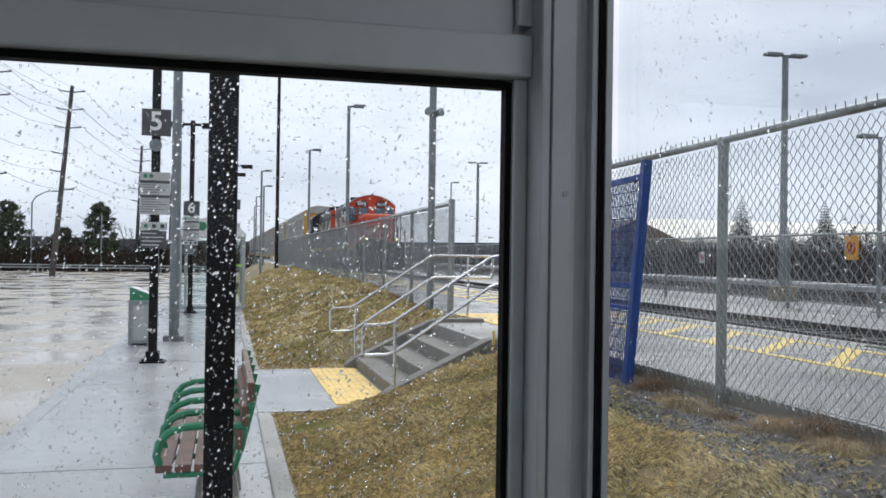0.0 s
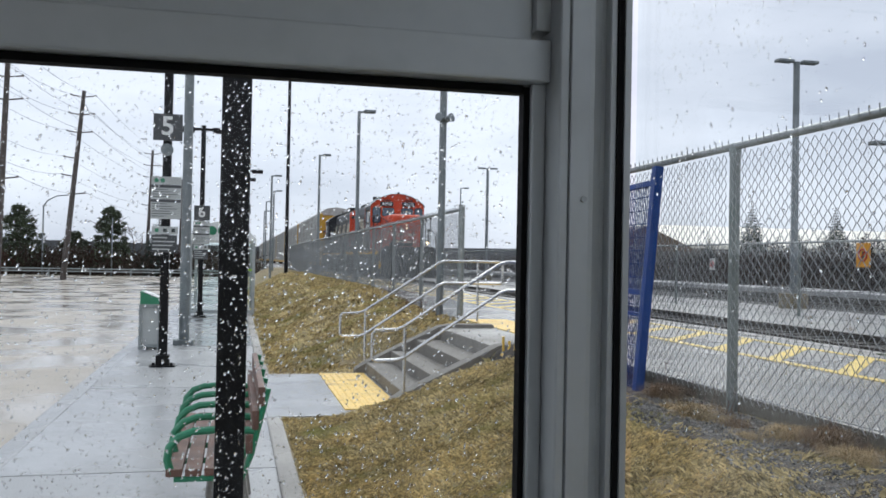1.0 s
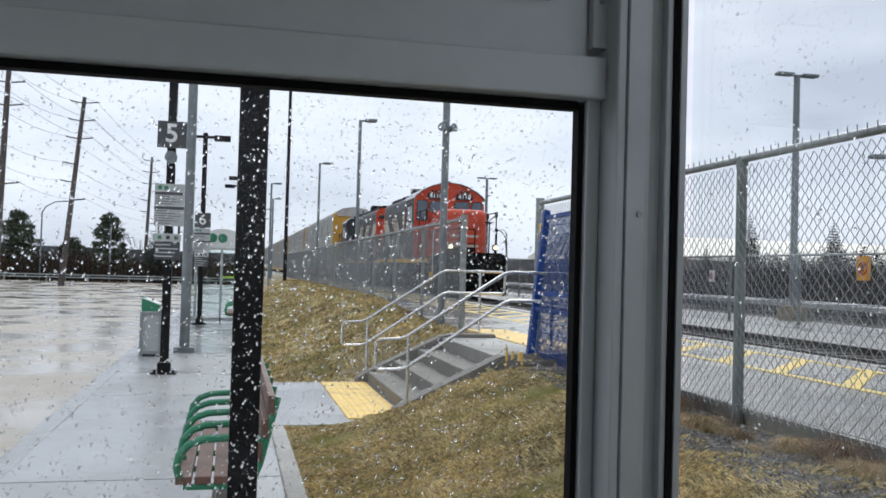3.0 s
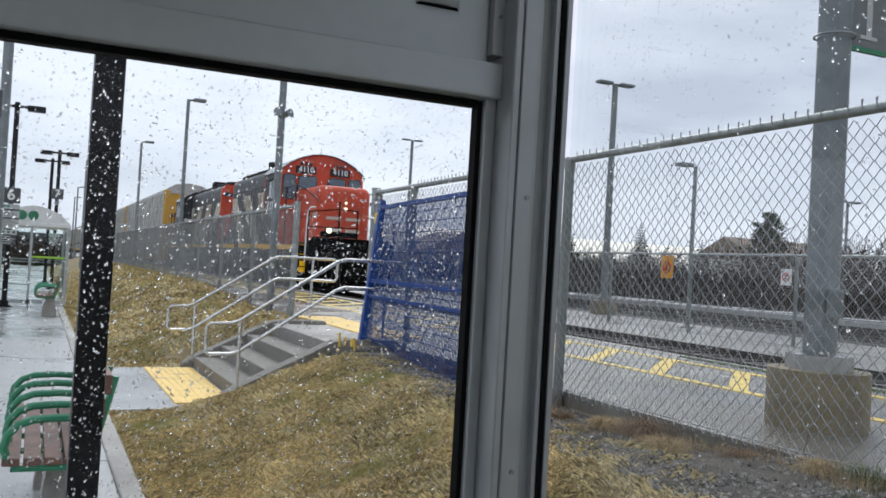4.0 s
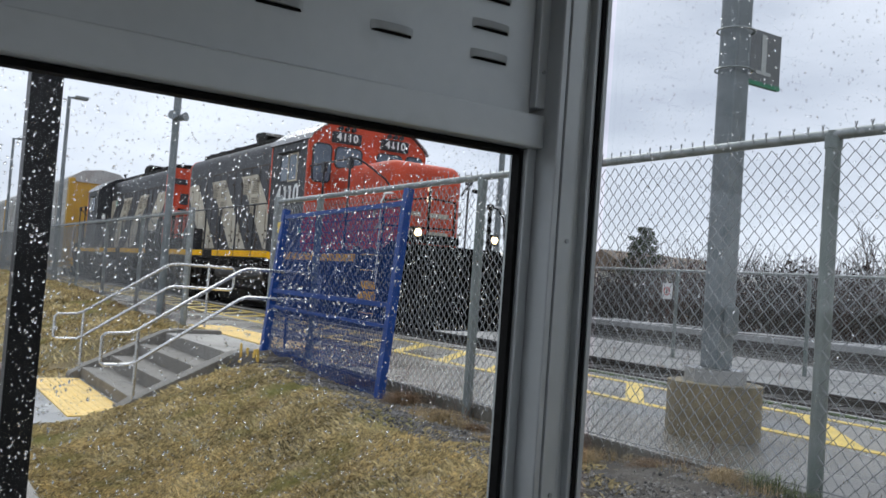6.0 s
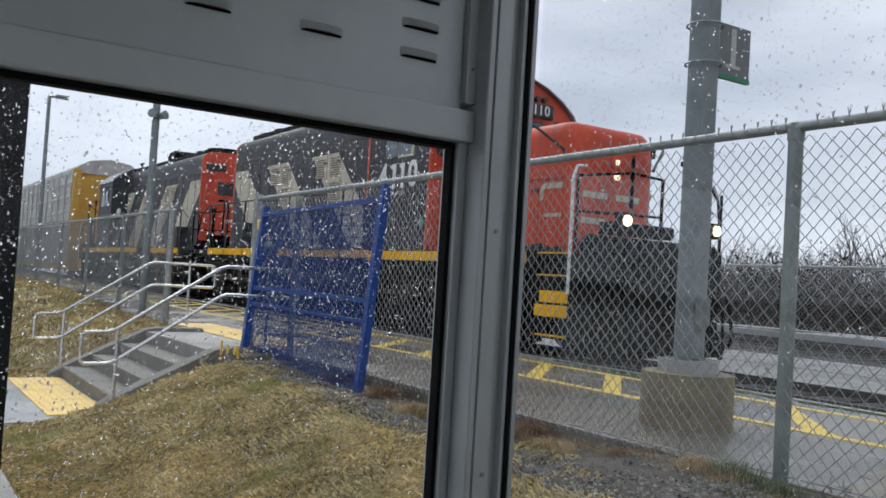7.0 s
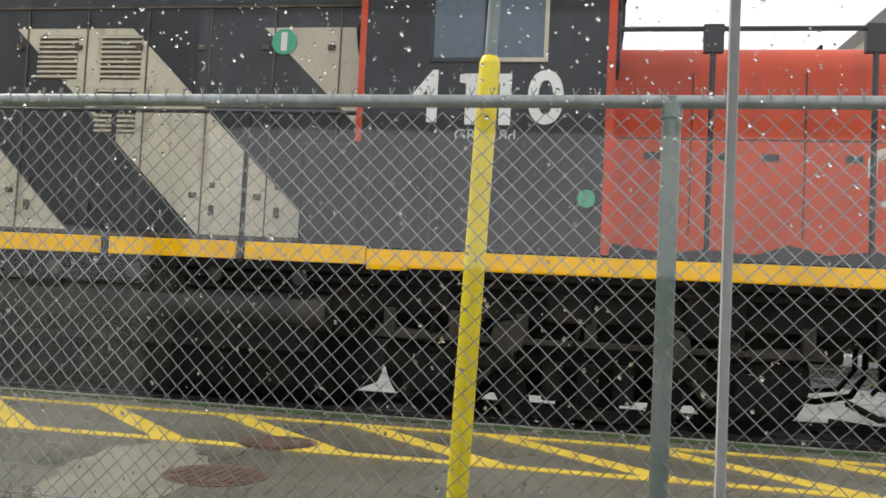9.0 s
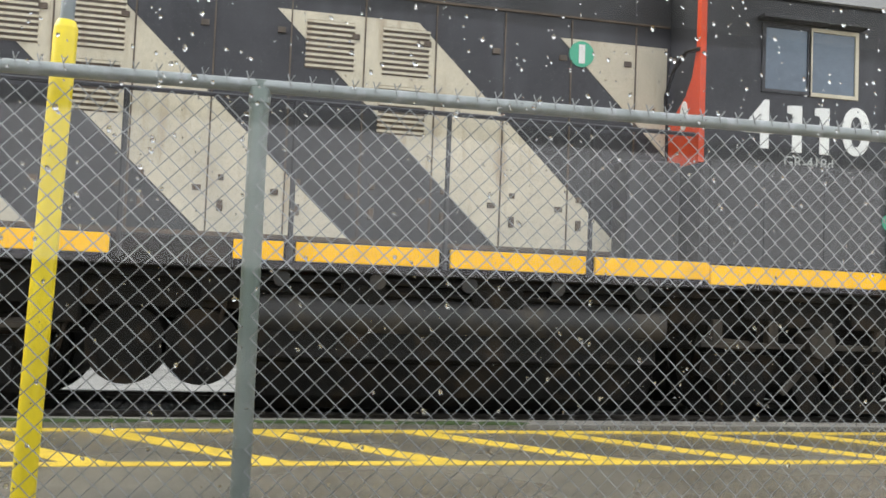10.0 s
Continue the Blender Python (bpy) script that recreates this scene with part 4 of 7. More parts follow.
    # end rails: posts of two heights with a rail between, lamp brackets and a hand-brake post
    for d, ye in ((-1, -3.82), (1, 11.98)):
        for x, top, r in ((-1.42, 3.05, 0.022), (-0.44, 3.40, 0.028), (0.16, 3.14, 0.024), (0.72, 3.42, 0.028), (1.0, 3.20, 0.045), (1.42, 3.05, 0.022)):
            bm = bmesh.new()
            tube(bm, [(-d * x, ye, 1.90), (-d * x, ye, top)], r, 8)
            if x == 0.72:
                box(bm, -d * x - 0.17, ye - 0.05, top - 0.04, -d * x + 0.08, ye + 0.05, top + 0.03, 0.012)
            if r > 0.04:
                box(bm, -d * x - 0.05, ye - 0.06, top - 0.12, -d * x + 0.05, ye + 0.06, top, 0.012)
            part("end_post", low(bm), M_TEND, t)
        for pts in (((-1.42, 3.02), (-0.44, 3.16), (0.16, 3.13)), ((1.0, 3.15), (1.18, 3.12), (1.34, 2.95), (1.42, 2.4), (1.42, 1.95)), ((-1.42, 2.55), (0.16, 2.60))):
            bm = bmesh.new()
            tube(bm, [(-d * x, ye, z) for x, z in pts], 0.019, 8)
            part("end_rail", low(bm), M_TEND, t, smooth=True)
    # ends: plates, plough, couplers, hoses
    for d, ye in ((-1, -3.84), (1, 12.02)):
        def span(u, v):
            return sorted((ye + d * u, ye + d * v))

        bm = bmesh.new()
        prism(bm, ((-1.34, 1.15), (-1.40, 1.60), (-1.40, 2.12), (-1.25, 2.26), (1.25, 2.26), (1.40, 2.12), (1.40, 1.60), (1.34, 1.15)), "y", *span(0, 0.05))
        a, b = span(0.05, 0.75)
        box(bm, -0.17, a, 1.02, 0.17, b, 1.30, 0.05)
        a, b = span(0.62, 0.86)
        box(bm, -0.24, a, 0.96, 0.20, b, 1.36, 0.08)
        for xc in (-0.95, 0.95):
            a, b = span(0.05, 0.16)
            box(bm, xc - 0.22, a, 1.35, xc + 0.22, b, 1.72, 0.03)
        for xc in (-0.58, -0.34, 0.34, 0.58):
            a, b = span(0.05, 0.13)
            box(bm, xc - 0.035, a, 1.15, xc + 0.035, b, 2.2, 0.015)
        a, b = span(0.0, 0.30)
        box(bm, -1.05 if d < 0 else -0.1, a, 2.27, 0.1 if d < 0 else 1.05, b, 2.44, 0.03)
        tube(bm, [(-1.2, ye + d * 0.14, 1.98), (-0.5, ye + d * 0.22, 1.90), (0.5, ye + d * 0.22, 1.90), (1.2, ye + d * 0.14, 1.98)], 0.022, 6)
        part("end_plate", low(bm), M_TEND, t)
        bm = bmesh.new()
        for k in range(6):   # a curved blade, raked forward towards the rail
            z, f = 0.66 + 0.09 * k, 0.34 * (1 - k / 5) ** 1.6
            prism(bm, ((-1.42, ye + d * f * 0.4), (0, ye + d * (0.22 + f)), (1.42, ye + d * f * 0.4), (1.42, ye + d * (f * 0.4 - 0.05)), (0, ye + d * (0.17 + f)), (-1.42, ye + d * (f * 0.4 - 0.05))), "z", z, z + 0.092)
        for xc in (-1.1, -0.7, -0.3, 0.3, 0.7, 1.1):
            box(bm, xc - 0.02, min(ye, ye + d * 0.20), 0.95, xc + 0.02, max(ye, ye + d * 0.20), 1.5)
        part("plough", low(bm), M_TEND, t)
        for k, xc in enumerate((-1.15, -0.92, -0.72, -0.48, 0.44, 0.66, 0.88, 1.12, 1.30)):
            bm = bmesh.new()
            drop = 0.10 * (k * 5 % 4)
            tube(bm, [(xc, ye + d * 0.06, 1.72), (xc, ye + d * 0.22, 1.62), (xc + 0.02, ye + d * 0.32, 1.30), (xc + 0.05, ye + d * 0.34, 0.95 - drop * 0.5), (xc + 0.12, ye + d * 0.24, 0.84 - drop * 0.5)], 0.026, 7)
            tube(bm, [(xc + 0.12, ye + d * 0.24, 0.84 - drop * 0.5), (xc + 0.16, ye + d * 0.20, 0.80 - drop * 0.5)], 0.040, 7)
            part("brake_hose", low(bm), M_TDRK, t, smooth=True)
        for k, xc in enumerate((-0.78, -0.2, 0.24, 0.78)):
            bm = bmesh.new()
            tube(bm, [(xc, ye + d * 0.05, 2.05), (xc, ye + d * 0.12, 2.05)], 0.06, 10)
            tube(bm, [(xc, ye + d * 0.12, 2.05), (xc + 0.05, ye + d * 0.20, 1.80), (xc + 0.22, ye + d * 0.18, 1.66)], 0.02, 6)
            part("cable_socket", low(bm), M_TDRK, t)
    # under the frame
    bm = bmesh.new()
    prism(bm, ((-1.30, 1.70), (-1.36, 1.12), (-1.40, 1.10), (-1.40, 1.05), (-1.34, 1.04), (-1.22, 0.72), (-1.0, 0.60), (1.0, 0.60), (1.22, 0.72), (1.34, 1.04), (1.40, 1.05), (1.40, 1.10), (1.36, 1.12), (1.30, 1.70)), "y", 2.24, 5.92)
    bmesh.ops.bevel(bm, geom=bm.edges[:], offset=0.02, segments=1, affect="EDGES")
    part("fuel_tank", low(bm), M_TDRK, t)
    for s in (-1, 1):
        bm = bmesh.new()
        tube(bm, [(s * 1.25, 2.15, 1.42), (s * 1.25, 5.85, 1.42)], 0.17, 16)
        part("air_reservoir", low(bm), M_TGRY, t, "dull grey air reservoir", smooth=True)
        for yc in (6.22, 6.81):
            bm = bmesh.new()
            a, b = sorted((s * 0.55, s * 1.25))
            disc(bm, (a, yc, 1.125), "x", 0.315, b - a, 26)
            disc(bm, (s * 1.25 - (0.03 if s < 0 else 0), yc, 1.125), "x", 0.22, 0.03, 18)
            part("drum_tank", low(bm), M_TDRK, t)
        bm = bmesh.new()
        for k in range(11):
            y = -2.6 + 1.22 * k
            z = 1.30 + 0.07 * (k * 5 % 4)
            box(bm, s * 1.30 - 0.08, y, z, s * 1.30 + 0.08, y + 0.22 + 0.08 * (k * 3 % 4), 1.80, 0.02)
            tube(bm, [(s * 1.34, y + 0.1, z), (s * 1.34, y + 0.14, z - 0.18), (s * 1.2, y + 0.2, z - 0.3)], 0.018, 6)
        tube(bm, [(s * 1.38, -2.4, 1.72), (s * 1.38, 11.0, 1.72)], 0.03, 6)
        tube(bm, [(s * 1.36, 2.0, 1.62), (s * 1.36, 6.0, 1.62)], 0.018, 6)
        part("pipes_and_valves", low(bm), M_TDRK, t)
        bm = bmesh.new()
        for k in range(5):
            y = 2.4 + 0.8 * k
            disc(bm, (s * 1.36 - (0.05 if s < 0 else 0), y, 1.72), "x", 0.07, 0.05, 12)
        part("valve_wheel", low(bm), M_TGRY, t)
        # loose hoses and brake gear by the entrance steps
        bm = bmesh.new()
        tube(bm, [(s * 1.2, -2.2, 0.92), (s * 1.22, -2.45, 0.80), (s * 1.22, -2.75, 0.84), (s * 1.2, -2.9, 1.05), (s * 1.2, -2.92, 1.5)], 0.03, 7)
        tube(bm, [(s * 1.1, -2.1, 0.74), (s * 1.12, -2.5, 0.70), (s * 1.12, -2.85, 0.78), (s * 1.12, -2.98, 1.0), (s * 1.12, -3.0, 1.5)], 0.035, 7)
        part("brake_pipe", low(bm), M_TDRK, t)
        for yc in (-0.14, 9.2):
            bm = bmesh.new()
            for dy in (-0.68, 0.68):   # brake cylinders and hangers
                y = yc + dy
                a, b = sorted((s * 1.16, s * 1.40))
                disc(bm, (a, y, 1.30), "x", 0.14, b - a, 16)
                tube(bm, [(s * 1.26, y, 1.18), (s * 1.26, y + 0.5 * dy, 0.82)], 0.035, 6)
                tube(bm, [(s * 1.22, y + 0.9 * dy, 1.25), (s * 1.22, y + 1.75 * dy, 1.30)], 0.05, 8)
            box(bm, s * 1.26 - 0.06, yc - 1.9, 1.24, s * 1.26 + 0.06, yc + 1.9, 1.29, 0.01)
            for k in range(7):
                box(bm, s * 1.27 - 0.05, yc - 1.8 + 0.58 * k, 1.26, s * 1.27 + 0.05, yc - 1.7 + 0.58 * k, 1.5, 0.01)
            part("brake_gear", low(bm), M_TGRM, t, "grimy brown brake gear")
    bm = bmesh.new()
    for yc in (-0.14, 9.2):
        box(bm, -0.60, yc - 1.85, 0.74, 0.60, yc + 1.85, 1.62, 0.05)
        box(bm, -1.05, yc - 1.7, 1.0, 1.05, yc + 1.7, 1.62, 0.05)
        box(bm, -0.95, yc - 0.28, 0.60, 0.95, yc + 0.28, 1.2, 0.04)
        box(bm, -1.0, yc + 1.6, 1.2, 1.0, yc + 2.4, 1.7, 0.04)
        box(bm, -1.0, yc - 2.1, 1.2, 1.0, yc - 1.6, 1.7, 0.04)
    box(bm, -1.28, -2.6, 1.45, 1.28, 11.4, 1.80)
    part("traction_gear", low(bm), M_TDRK, t)
    truck(t, -0.14)
    truck(t, 9.2)
    return t


RACK_L = 27.6


def autorack():
    t = thing("autorack_wagon", "tall enclosed car-carrying wagon with ribbed pale sides and yellow ends", "freight wagon", "train vehicles")
    bm = bmesh.new()
    box(bm, -1.5, 0.45, 0.95, 1.5, RACK_L - 0.45, 1.25, 0.02)
    box(bm, -0.35, -0.05, 0.95, 0.35, RACK_L + 0.05, 1.3)
    part("underframe", low(bm), M_RYEL, t, "yellow underframe")
    bm = bmesh.new()
    prism(bm, ((-1.52, 5.42), (-1.5, 5.62), (-0.9, 6.02), (0, 6.16), (0.9, 6.02), (1.5, 5.62), (1.52, 5.42)), "y", 0.5, RACK_L - 0.5)
    part("roof", low(bm), M_RACK, t)
    bm = bmesh.new()
    box(bm, -0.02, 0.02, 0, 0.02, 1.60, 4.16)
    for k in range(6):
        prism(bm, ((-0.02, 0.35 + 0.66 * k), (-0.05, 0.45 + 0.66 * k), (-0.02, 0.55 + 0.66 * k)), "y", 0.05, 1.57)
    panel = finish(bm, "side_panel")
    panel.materials.append(M_RACK)
    bm = bmesh.new()
    box(bm, -0.05, -0.05, 0, 0.05, 0.05, 4.2)
    rib = finish(bm, "side_post")
    rib.materials.append(M_RACK)
    for s in (-1, 1):
        for k in range(16):
            ob = part("side_panel", panel, None, t)
            ob.matrix_basis = pose(s * 1.49, 0.9 + k * 1.61 + (1.62 if s > 0 else 0), 1.25 - RAILZ, 0, 0, 0 if s < 0 else 180)
        for k in range(17):
            ob = part("side_post", rib, None, t)
            ob.location = (s * 1.53, 0.9 + k * 1.61, 1.25 - RAILZ)
    for y0, y1 in ((0.42, 0.85), (RACK_L - 0.85, RACK_L - 0.42)):
        bm = bmesh.new()
        for s in (-1, 1):
            a, b = sorted((s * 1.25, s * 1.55))
            box(bm, a, y0, 1.2, b, y1, 5.6, 0.02)
        box(bm, -1.4, (y0 + y1) / 2 - 0.04, 1.25, 1.4, (y0 + y1) / 2 + 0.04, 5.5)
        part("end_door", low(bm), M_RYEL, t, "yellow wagon end")
    for yc in (2.6, RACK_L - 2.6):
        for dy in (-0.85, 0.85):
            w = part("wheelset", WHEEL, None, t)
            w.matrix_basis = pose(0, yc + dy, 0.51)
        for s in (-1, 1):
            bm = bmesh.new()
            a, b = sorted((s * 0.95, s * 1.1))
            box(bm, a, yc - 1.1, 0.85, b, yc + 1.1, 1.05, 0.03)
            box(bm, a, yc - 0.3, 0.6, b, yc + 0.3, 0.95, 0.03)
            part("truck_frame", low(bm), M_TDRK, t)
    return t


TRAIN = [(0.0, 54.42), (0.5, 51.55), (1.0, 48.65), (1.5, 45.67), (2.0, 42.63), (2.2, 41.39), (3.3, 34.45), (3.5, 33.21), (4.0, 30.12), (4.5, 27.13), (5.0, 24.21), (5.5, 21.22), (5.7, 20.03), (6.8, 13.60), (7.0, 12.39), (7.5, 9.30), (8.0, 6.25), (8.2, 5.01), (8.5, 3.13), (8.8, 1.25), (9.0, 0.00), (9.2, -1.25), (9.5, -3.14), (9.7, -4.41), (10.0, -6.33)]
TRACK_X = 8.725
VEHICLES = []   # thing, place along the train, turn
first = locomotive(True)
VEHICLES.append((first, 0.0, 0))
FIRST_WHEELS = list(WHEELS)
VEHICLES.append((locomotive(False), 24.4, 180))
wagon = autorack()
VEHICLES.append((wagon, 29.5, 0))
for k in range(1, 7):
    VEHICLES.append((copy_thing(wagon, pose(0, 0, 0)), 29.5 + k * (RACK_L + 0.5), 0))


def motions():
    for ob, along, turn in VEHICLES:
        walk(ob, [(t, pose(TRACK_X, s + along, RAILZ, 0, 0, turn)) for t, s in TRAIN])
    for w, y in FIRST_WHEELS:
        rows = []
        for k in range(101):
            t = k / 10
            s = float(np.interp(t, [a for a, _ in TRAIN], [b for _, b in TRAIN]))
            rows.append((t, pose(0, y, 0.51, math.degrees((TRAIN[0][1] - s) / 0.51))))
        walk(w, rows)



# ---- chain-link fence ----
FENCE_X = 3.46
TOP = 2.417
FALL = 0.006       # the near fence drops gently along the platform


def link_mesh(width, height, w=0.0425, r=0.0035, material=None):
    """Zigzag wires hooked into one another, standing in the y, z plane."""
    cols, rows = int(width / w), int(height / w)
    verts, faces = [], []
    for i in range(cols):
        for j in range(rows + 1):
            y = i * w + w * ((j + i) % 2)
            x = 0.004 * (1 if (j + i) % 2 else -1)
            b = len(verts)
            for k in range(3):
                a = 2 * math.pi * k / 3
                verts.append((x + r * math.cos(a), y + r * math.sin(a), j * w))
            if j:
                for k in range(3):
                    faces.append((b - 3 + k, b - 3 + (k + 1) % 3, b + (k + 1) % 3, b + k))
    return pydata("mesh_panel", verts, faces, material or M_WIRE)


LINK = link_mesh(3.05, 1.78)
LINK_SHORT = link_mesh(1.16, 1.78)
LINK_FAR = link_mesh(3.05, 1.78, 0.0425, 0.0032, M_WIRE_FAR)
bm = bmesh.new()
for k in range(35):
    y = 0.04 + k * 0.085
    tube(bm, [(0.0, y, 0.0), (0.006, y + 0.014, 0.050)], 0.003, 4)
    tube(bm, [(0.0, y + 0.005, 0.02), (-0.012, y - 0.012, 0.046)], 0.0028, 4)
BARBS = finish(bm, "barbs")
BARBS.materials.append(M_WIRE)
bm = bmesh.new()
tube(bm, [(0, 0, -0.3), (0, 0, 1.86)], 0.038, 14)
tube(bm, [(0, 0, 1.80), (0, 0, 1.86)], 0.043, 14)
disc(bm, (0, 0, 1.86), "z", 0.03, 0.03, 12)
for z in (0.45, 0.9, 1.36):
    tube(bm, [(0, 0, z), (0, 0, z + 0.006)], 0.043, 14)
POST = finish(bm, "fence_post", True)
POST.materials.append(M_FPOST)


def fence(name, label, posts, x, high, fall=0.0):
    """A run of posts and mesh; high is the top rail at y = 2.6, fall its drop for each metre."""
    t = thing(name, label, "fence", "station fences")

    def top(y):
        return high - fall * (y - 2.6)
    for y in posts:
        ob = part("fence_post", POST, None, t)
        ob.location = (x, y, top(y) - 1.87)
    for a, b in zip(posts, posts[1:]):
        wide = abs(b - a) > 2
        ob = part("mesh_panel", LINK_SHORT if not wide else LINK_FAR if a > 13 or x > 10 else LINK, None, t)
        low_y = min(a, b)
        ob.matrix_basis = pose(x - 0.045, low_y + 0.02, top(low_y) - 1.80, -math.degrees(fall))
        if wide and a < 30:
            ob = part("barbs", BARBS, None, t)
            ob.matrix_basis = pose(x - 0.03, low_y, top(low_y), -math.degrees(fall))
    bm = bmesh.new()
    tube(bm, [(x, y, top(y)) for y in (posts[0], posts[-1])], 0.028, 10)
    part("top_rail", bm, M_STEEL, t, smooth=True)
    bm = bmesh.new()
    tube(bm, [(x - 0.03, y, top(y) - 1.76) for y in (posts[0], posts[-1])], 0.004, 5)
    part("tension_wire", bm, M_WIRE, t)
    return t


fence("chain_link_fence", "galvanised chain-link fence with a pipe top rail along the platform", [9.98, 8.76, 5.67, 2.60, -0.47, -3.52, -6.57], FENCE_X, TOP, FALL)
fence("chain_link_fence", "galvanised chain-link fence running on beyond the steps", [13.53 + 3.05 * k for k in range(16)], FENCE_X, TOP - 0.06)
# stouter end posts at the opening
for y in (9.98, 13.53):
    bm = bmesh.new()
    tube(bm, [(FENCE_X, y, 0.3), (FENCE_X, y, TOP - 0.005)], 0.05, 14)
    disc(bm, (FENCE_X, y, TOP - 0.005), "z", 0.055, 0.02, 14)
    tagged(part("gate_post", bm, M_STEEL, None, smooth=True), "stout galvanised post at the fence opening", "post", "gate posts")
# fence across the tracks
t = fence("low_chain_link_fence", "galvanised chain-link fence between the two tracks", [-24 + 3.05 * k for k in range(32)], 13.2, 2.15)
for y, z, w, m1, lab in ((16.35, 1.84, 0.42, M_PLUM, "orange warning sign with a crossed ring"), (12.75, 1.72, 0.26, M_WHITE, "small white and red notice"), (22.5, 1.6, 0.26, M_WHITE, "small white and red notice"), (26.5, 1.6, 0.26, M_WHITE, "small white and red notice")):
    s = thing("warning_sign", lab + " on the far fence", "sign", "track signs")
    bm = bmesh.new()
    box(bm, 13.08, y - w / 2, z - w * 0.62, 13.10, y + w / 2, z + w * 0.62, 0.004)
    part("plate", bm, m1, s)
    bm = bmesh.new()
    tube(bm, [(13.075, y + w * 0.3 * math.cos(a), z + w * 0.3 * math.sin(a)) for a in [2 * math.pi * k / 20 for k in range(21)]], w * 0.045, 5)
    tube(bm, [(13.075, y - w * 0.2, z + w * 0.2), (13.075, y + w * 0.2, z - w * 0.2)], w * 0.04, 5)
    part("ring", bm, M_REDINK, s)
    bm = bmesh.new()
    box(bm, 13.07, y - w * 0.06, z - w * 0.18, 13.08, y + w * 0.06, z + w * 0.2)
    part("symbol", bm, M_INK, s)

# ---- blue mesh panel leaning on the fence ----
bp = thing("mesh_gate_panel", "blue painted steel mesh panel leaning against the fence", "fence panel")
TL, TR, BL, BR = Vector((3.34, 9.42, 2.21)), Vector((3.34, 6.64, 2.27)), Vector((3.04, 9.05, 0.50)), Vector((3.17, 6.60, 0.42))


def bar(bm, p, q, a, b, up=(0, 0, 1)):
    """A square bar from p to q."""
    p, q = Vector(p), Vector(q)
    d = (q - p).normalized()
    u = (Vector(up) - d * d.dot(Vector(up))).normalized()
    v = d.cross(u)
    ring = [[bm.verts.new(c + u * sx * a / 2 + v * sy * b / 2) for sx, sy in ((-1, -1), (1, -1), (1, 1), (-1, 1))] for c in (p, q)]
    for i in range(4):
        bm.faces.new((ring[0][i], ring[0][(i + 1) % 4], ring[1][(i + 1) % 4], ring[1][i]))
    bm.faces.new(ring[0][::-1])
    bm.faces.new(ring[1])


def on_panel(u, v):
    return (TL * (1 - u) + TR * u) * v + (BL * (1 - u) + BR * u) * (1 - v)


for p, q, w in ((BL, on_panel(0, 1.02), 0.07), (BR, on_panel(1, 1.04), 0.07)):
    bm = bmesh.new()
    bar(bm, p, q, w, w, (0, 1, 0))
    part("upright", bm, M_BLUE, bp)
for v in (0.0, 0.38, 0.48, 0.97):
    bm = bmesh.new()
    bar(bm, on_panel(0.01, v), on_panel(0.99, v), 0.045 if v != 0.38 else 0.03, 0.045)
    part("crossbar", bm, M_BLUE, bp)
bm = bmesh.new()
for k in range(1, 84):
    u = k / 84
    bar(bm, on_panel(u, 0.0), on_panel(u, 0.97), 0.0070, 0.0060, (0, 1, 0))
for k in range(1, 16):
    v = 0.97 * k / 16
    bar(bm, on_panel(0, v) + Vector((-0.01, 0, 0)), on_panel(1, v) + Vector((-0.01, 0, 0)), 0.006, 0.006)
part("mesh_infill", bm, M_NAVY, bp)
bm = bmesh.new()
for v in (0.06, 0.9):
    q = on_panel(0, v)
    box(bm, q.x - 0.03, q.y + 0.02, q.z - 0.06, q.x + 0.03, q.y + 0.12, q.z + 0.06, 0.008)
part("hinge", bm, M_YLINE, bp, "yellow hinge")
bm = bmesh.new()
box(bm, 2.95, 6.9, 0.42, 3.12, 7.45, 0.50, 0.015)
tagged(part("timber_block", bm, M_WOOD, None), "weathered timber block under the blue panel", "timber block")
st = thing("yellow_ground_stakes", "cluster of short yellow plastic stakes in the turf", "stakes")
for k in range(7):
    bm = bmesh.new()
    y = 8.35 + 0.085 * k
    z = bank(2.75, y)
    lean = random.uniform(-0.04, 0.04)
    tube(bm, [(2.74 + 0.03 * (k % 2), y, z - 0.05), (2.74 + 0.03 * (k % 2) + lean, y + lean, z + random.uniform(0.10, 0.19))], 0.013, 6)
    part("stake", bm, M_YPAD, st)
bm = bmesh.new()
box(bm, 2.68, 8.5, bank(2.7, 8.6), 2.86, 8.78, bank(2.7, 8.6) + 0.045, 0.01)
part("stake_base", bm, M_YPAD, st)

# ---- lamp with platform number ----
bl1 = thing("platform_lamp", "grey platform lamp post on a round concrete footing, with number sign", "lamp post", "platform lamps")
bm = bmesh.new()
tube(bm, [(4.42, 4.12, PLAT - 0.1), (4.42, 4.12, 0.985)], 0.32, 36)
part("footing", bm, M_FOOT, bl1, "round weathered concrete footing", smooth=True)
bm = bmesh.new()
tube(bm, [(4.42, 4.12, 0.985), (4.42, 4.12, 1.08)], 0.21, 8)
part("grout_cap", bm, M_CONC, bl1)
bm = bmesh.new()
box(bm, 4.34, 4.04, 1.08, 4.50, 4.20, 7.2, 0.025)
part("pole", bm, M_POLE, bl1)
bm = bmesh.new()
box(bm, 4.36, 3.99, 1.32, 4.48, 4.035, 1.52, 0.02)
part("hand_hole_cover", bm, M_POLE, bl1)
bm = bmesh.new()
box(bm, 4.52, 4.10, 3.12, 4.90, 4.125, 3.52, 0.004)
plate = part("number_sign", bm, M_SIGNM, bl1, "dark sign with a pale number")
words("number", "1", 0.38, M_SIGNG, plate, pose(4.71, 4.099, 3.34, 90), 0.002, "", 0.008)
bm = bmesh.new()
box(bm, 4.63, 4.096, 3.20, 4.79, 4.1005, 3.225)
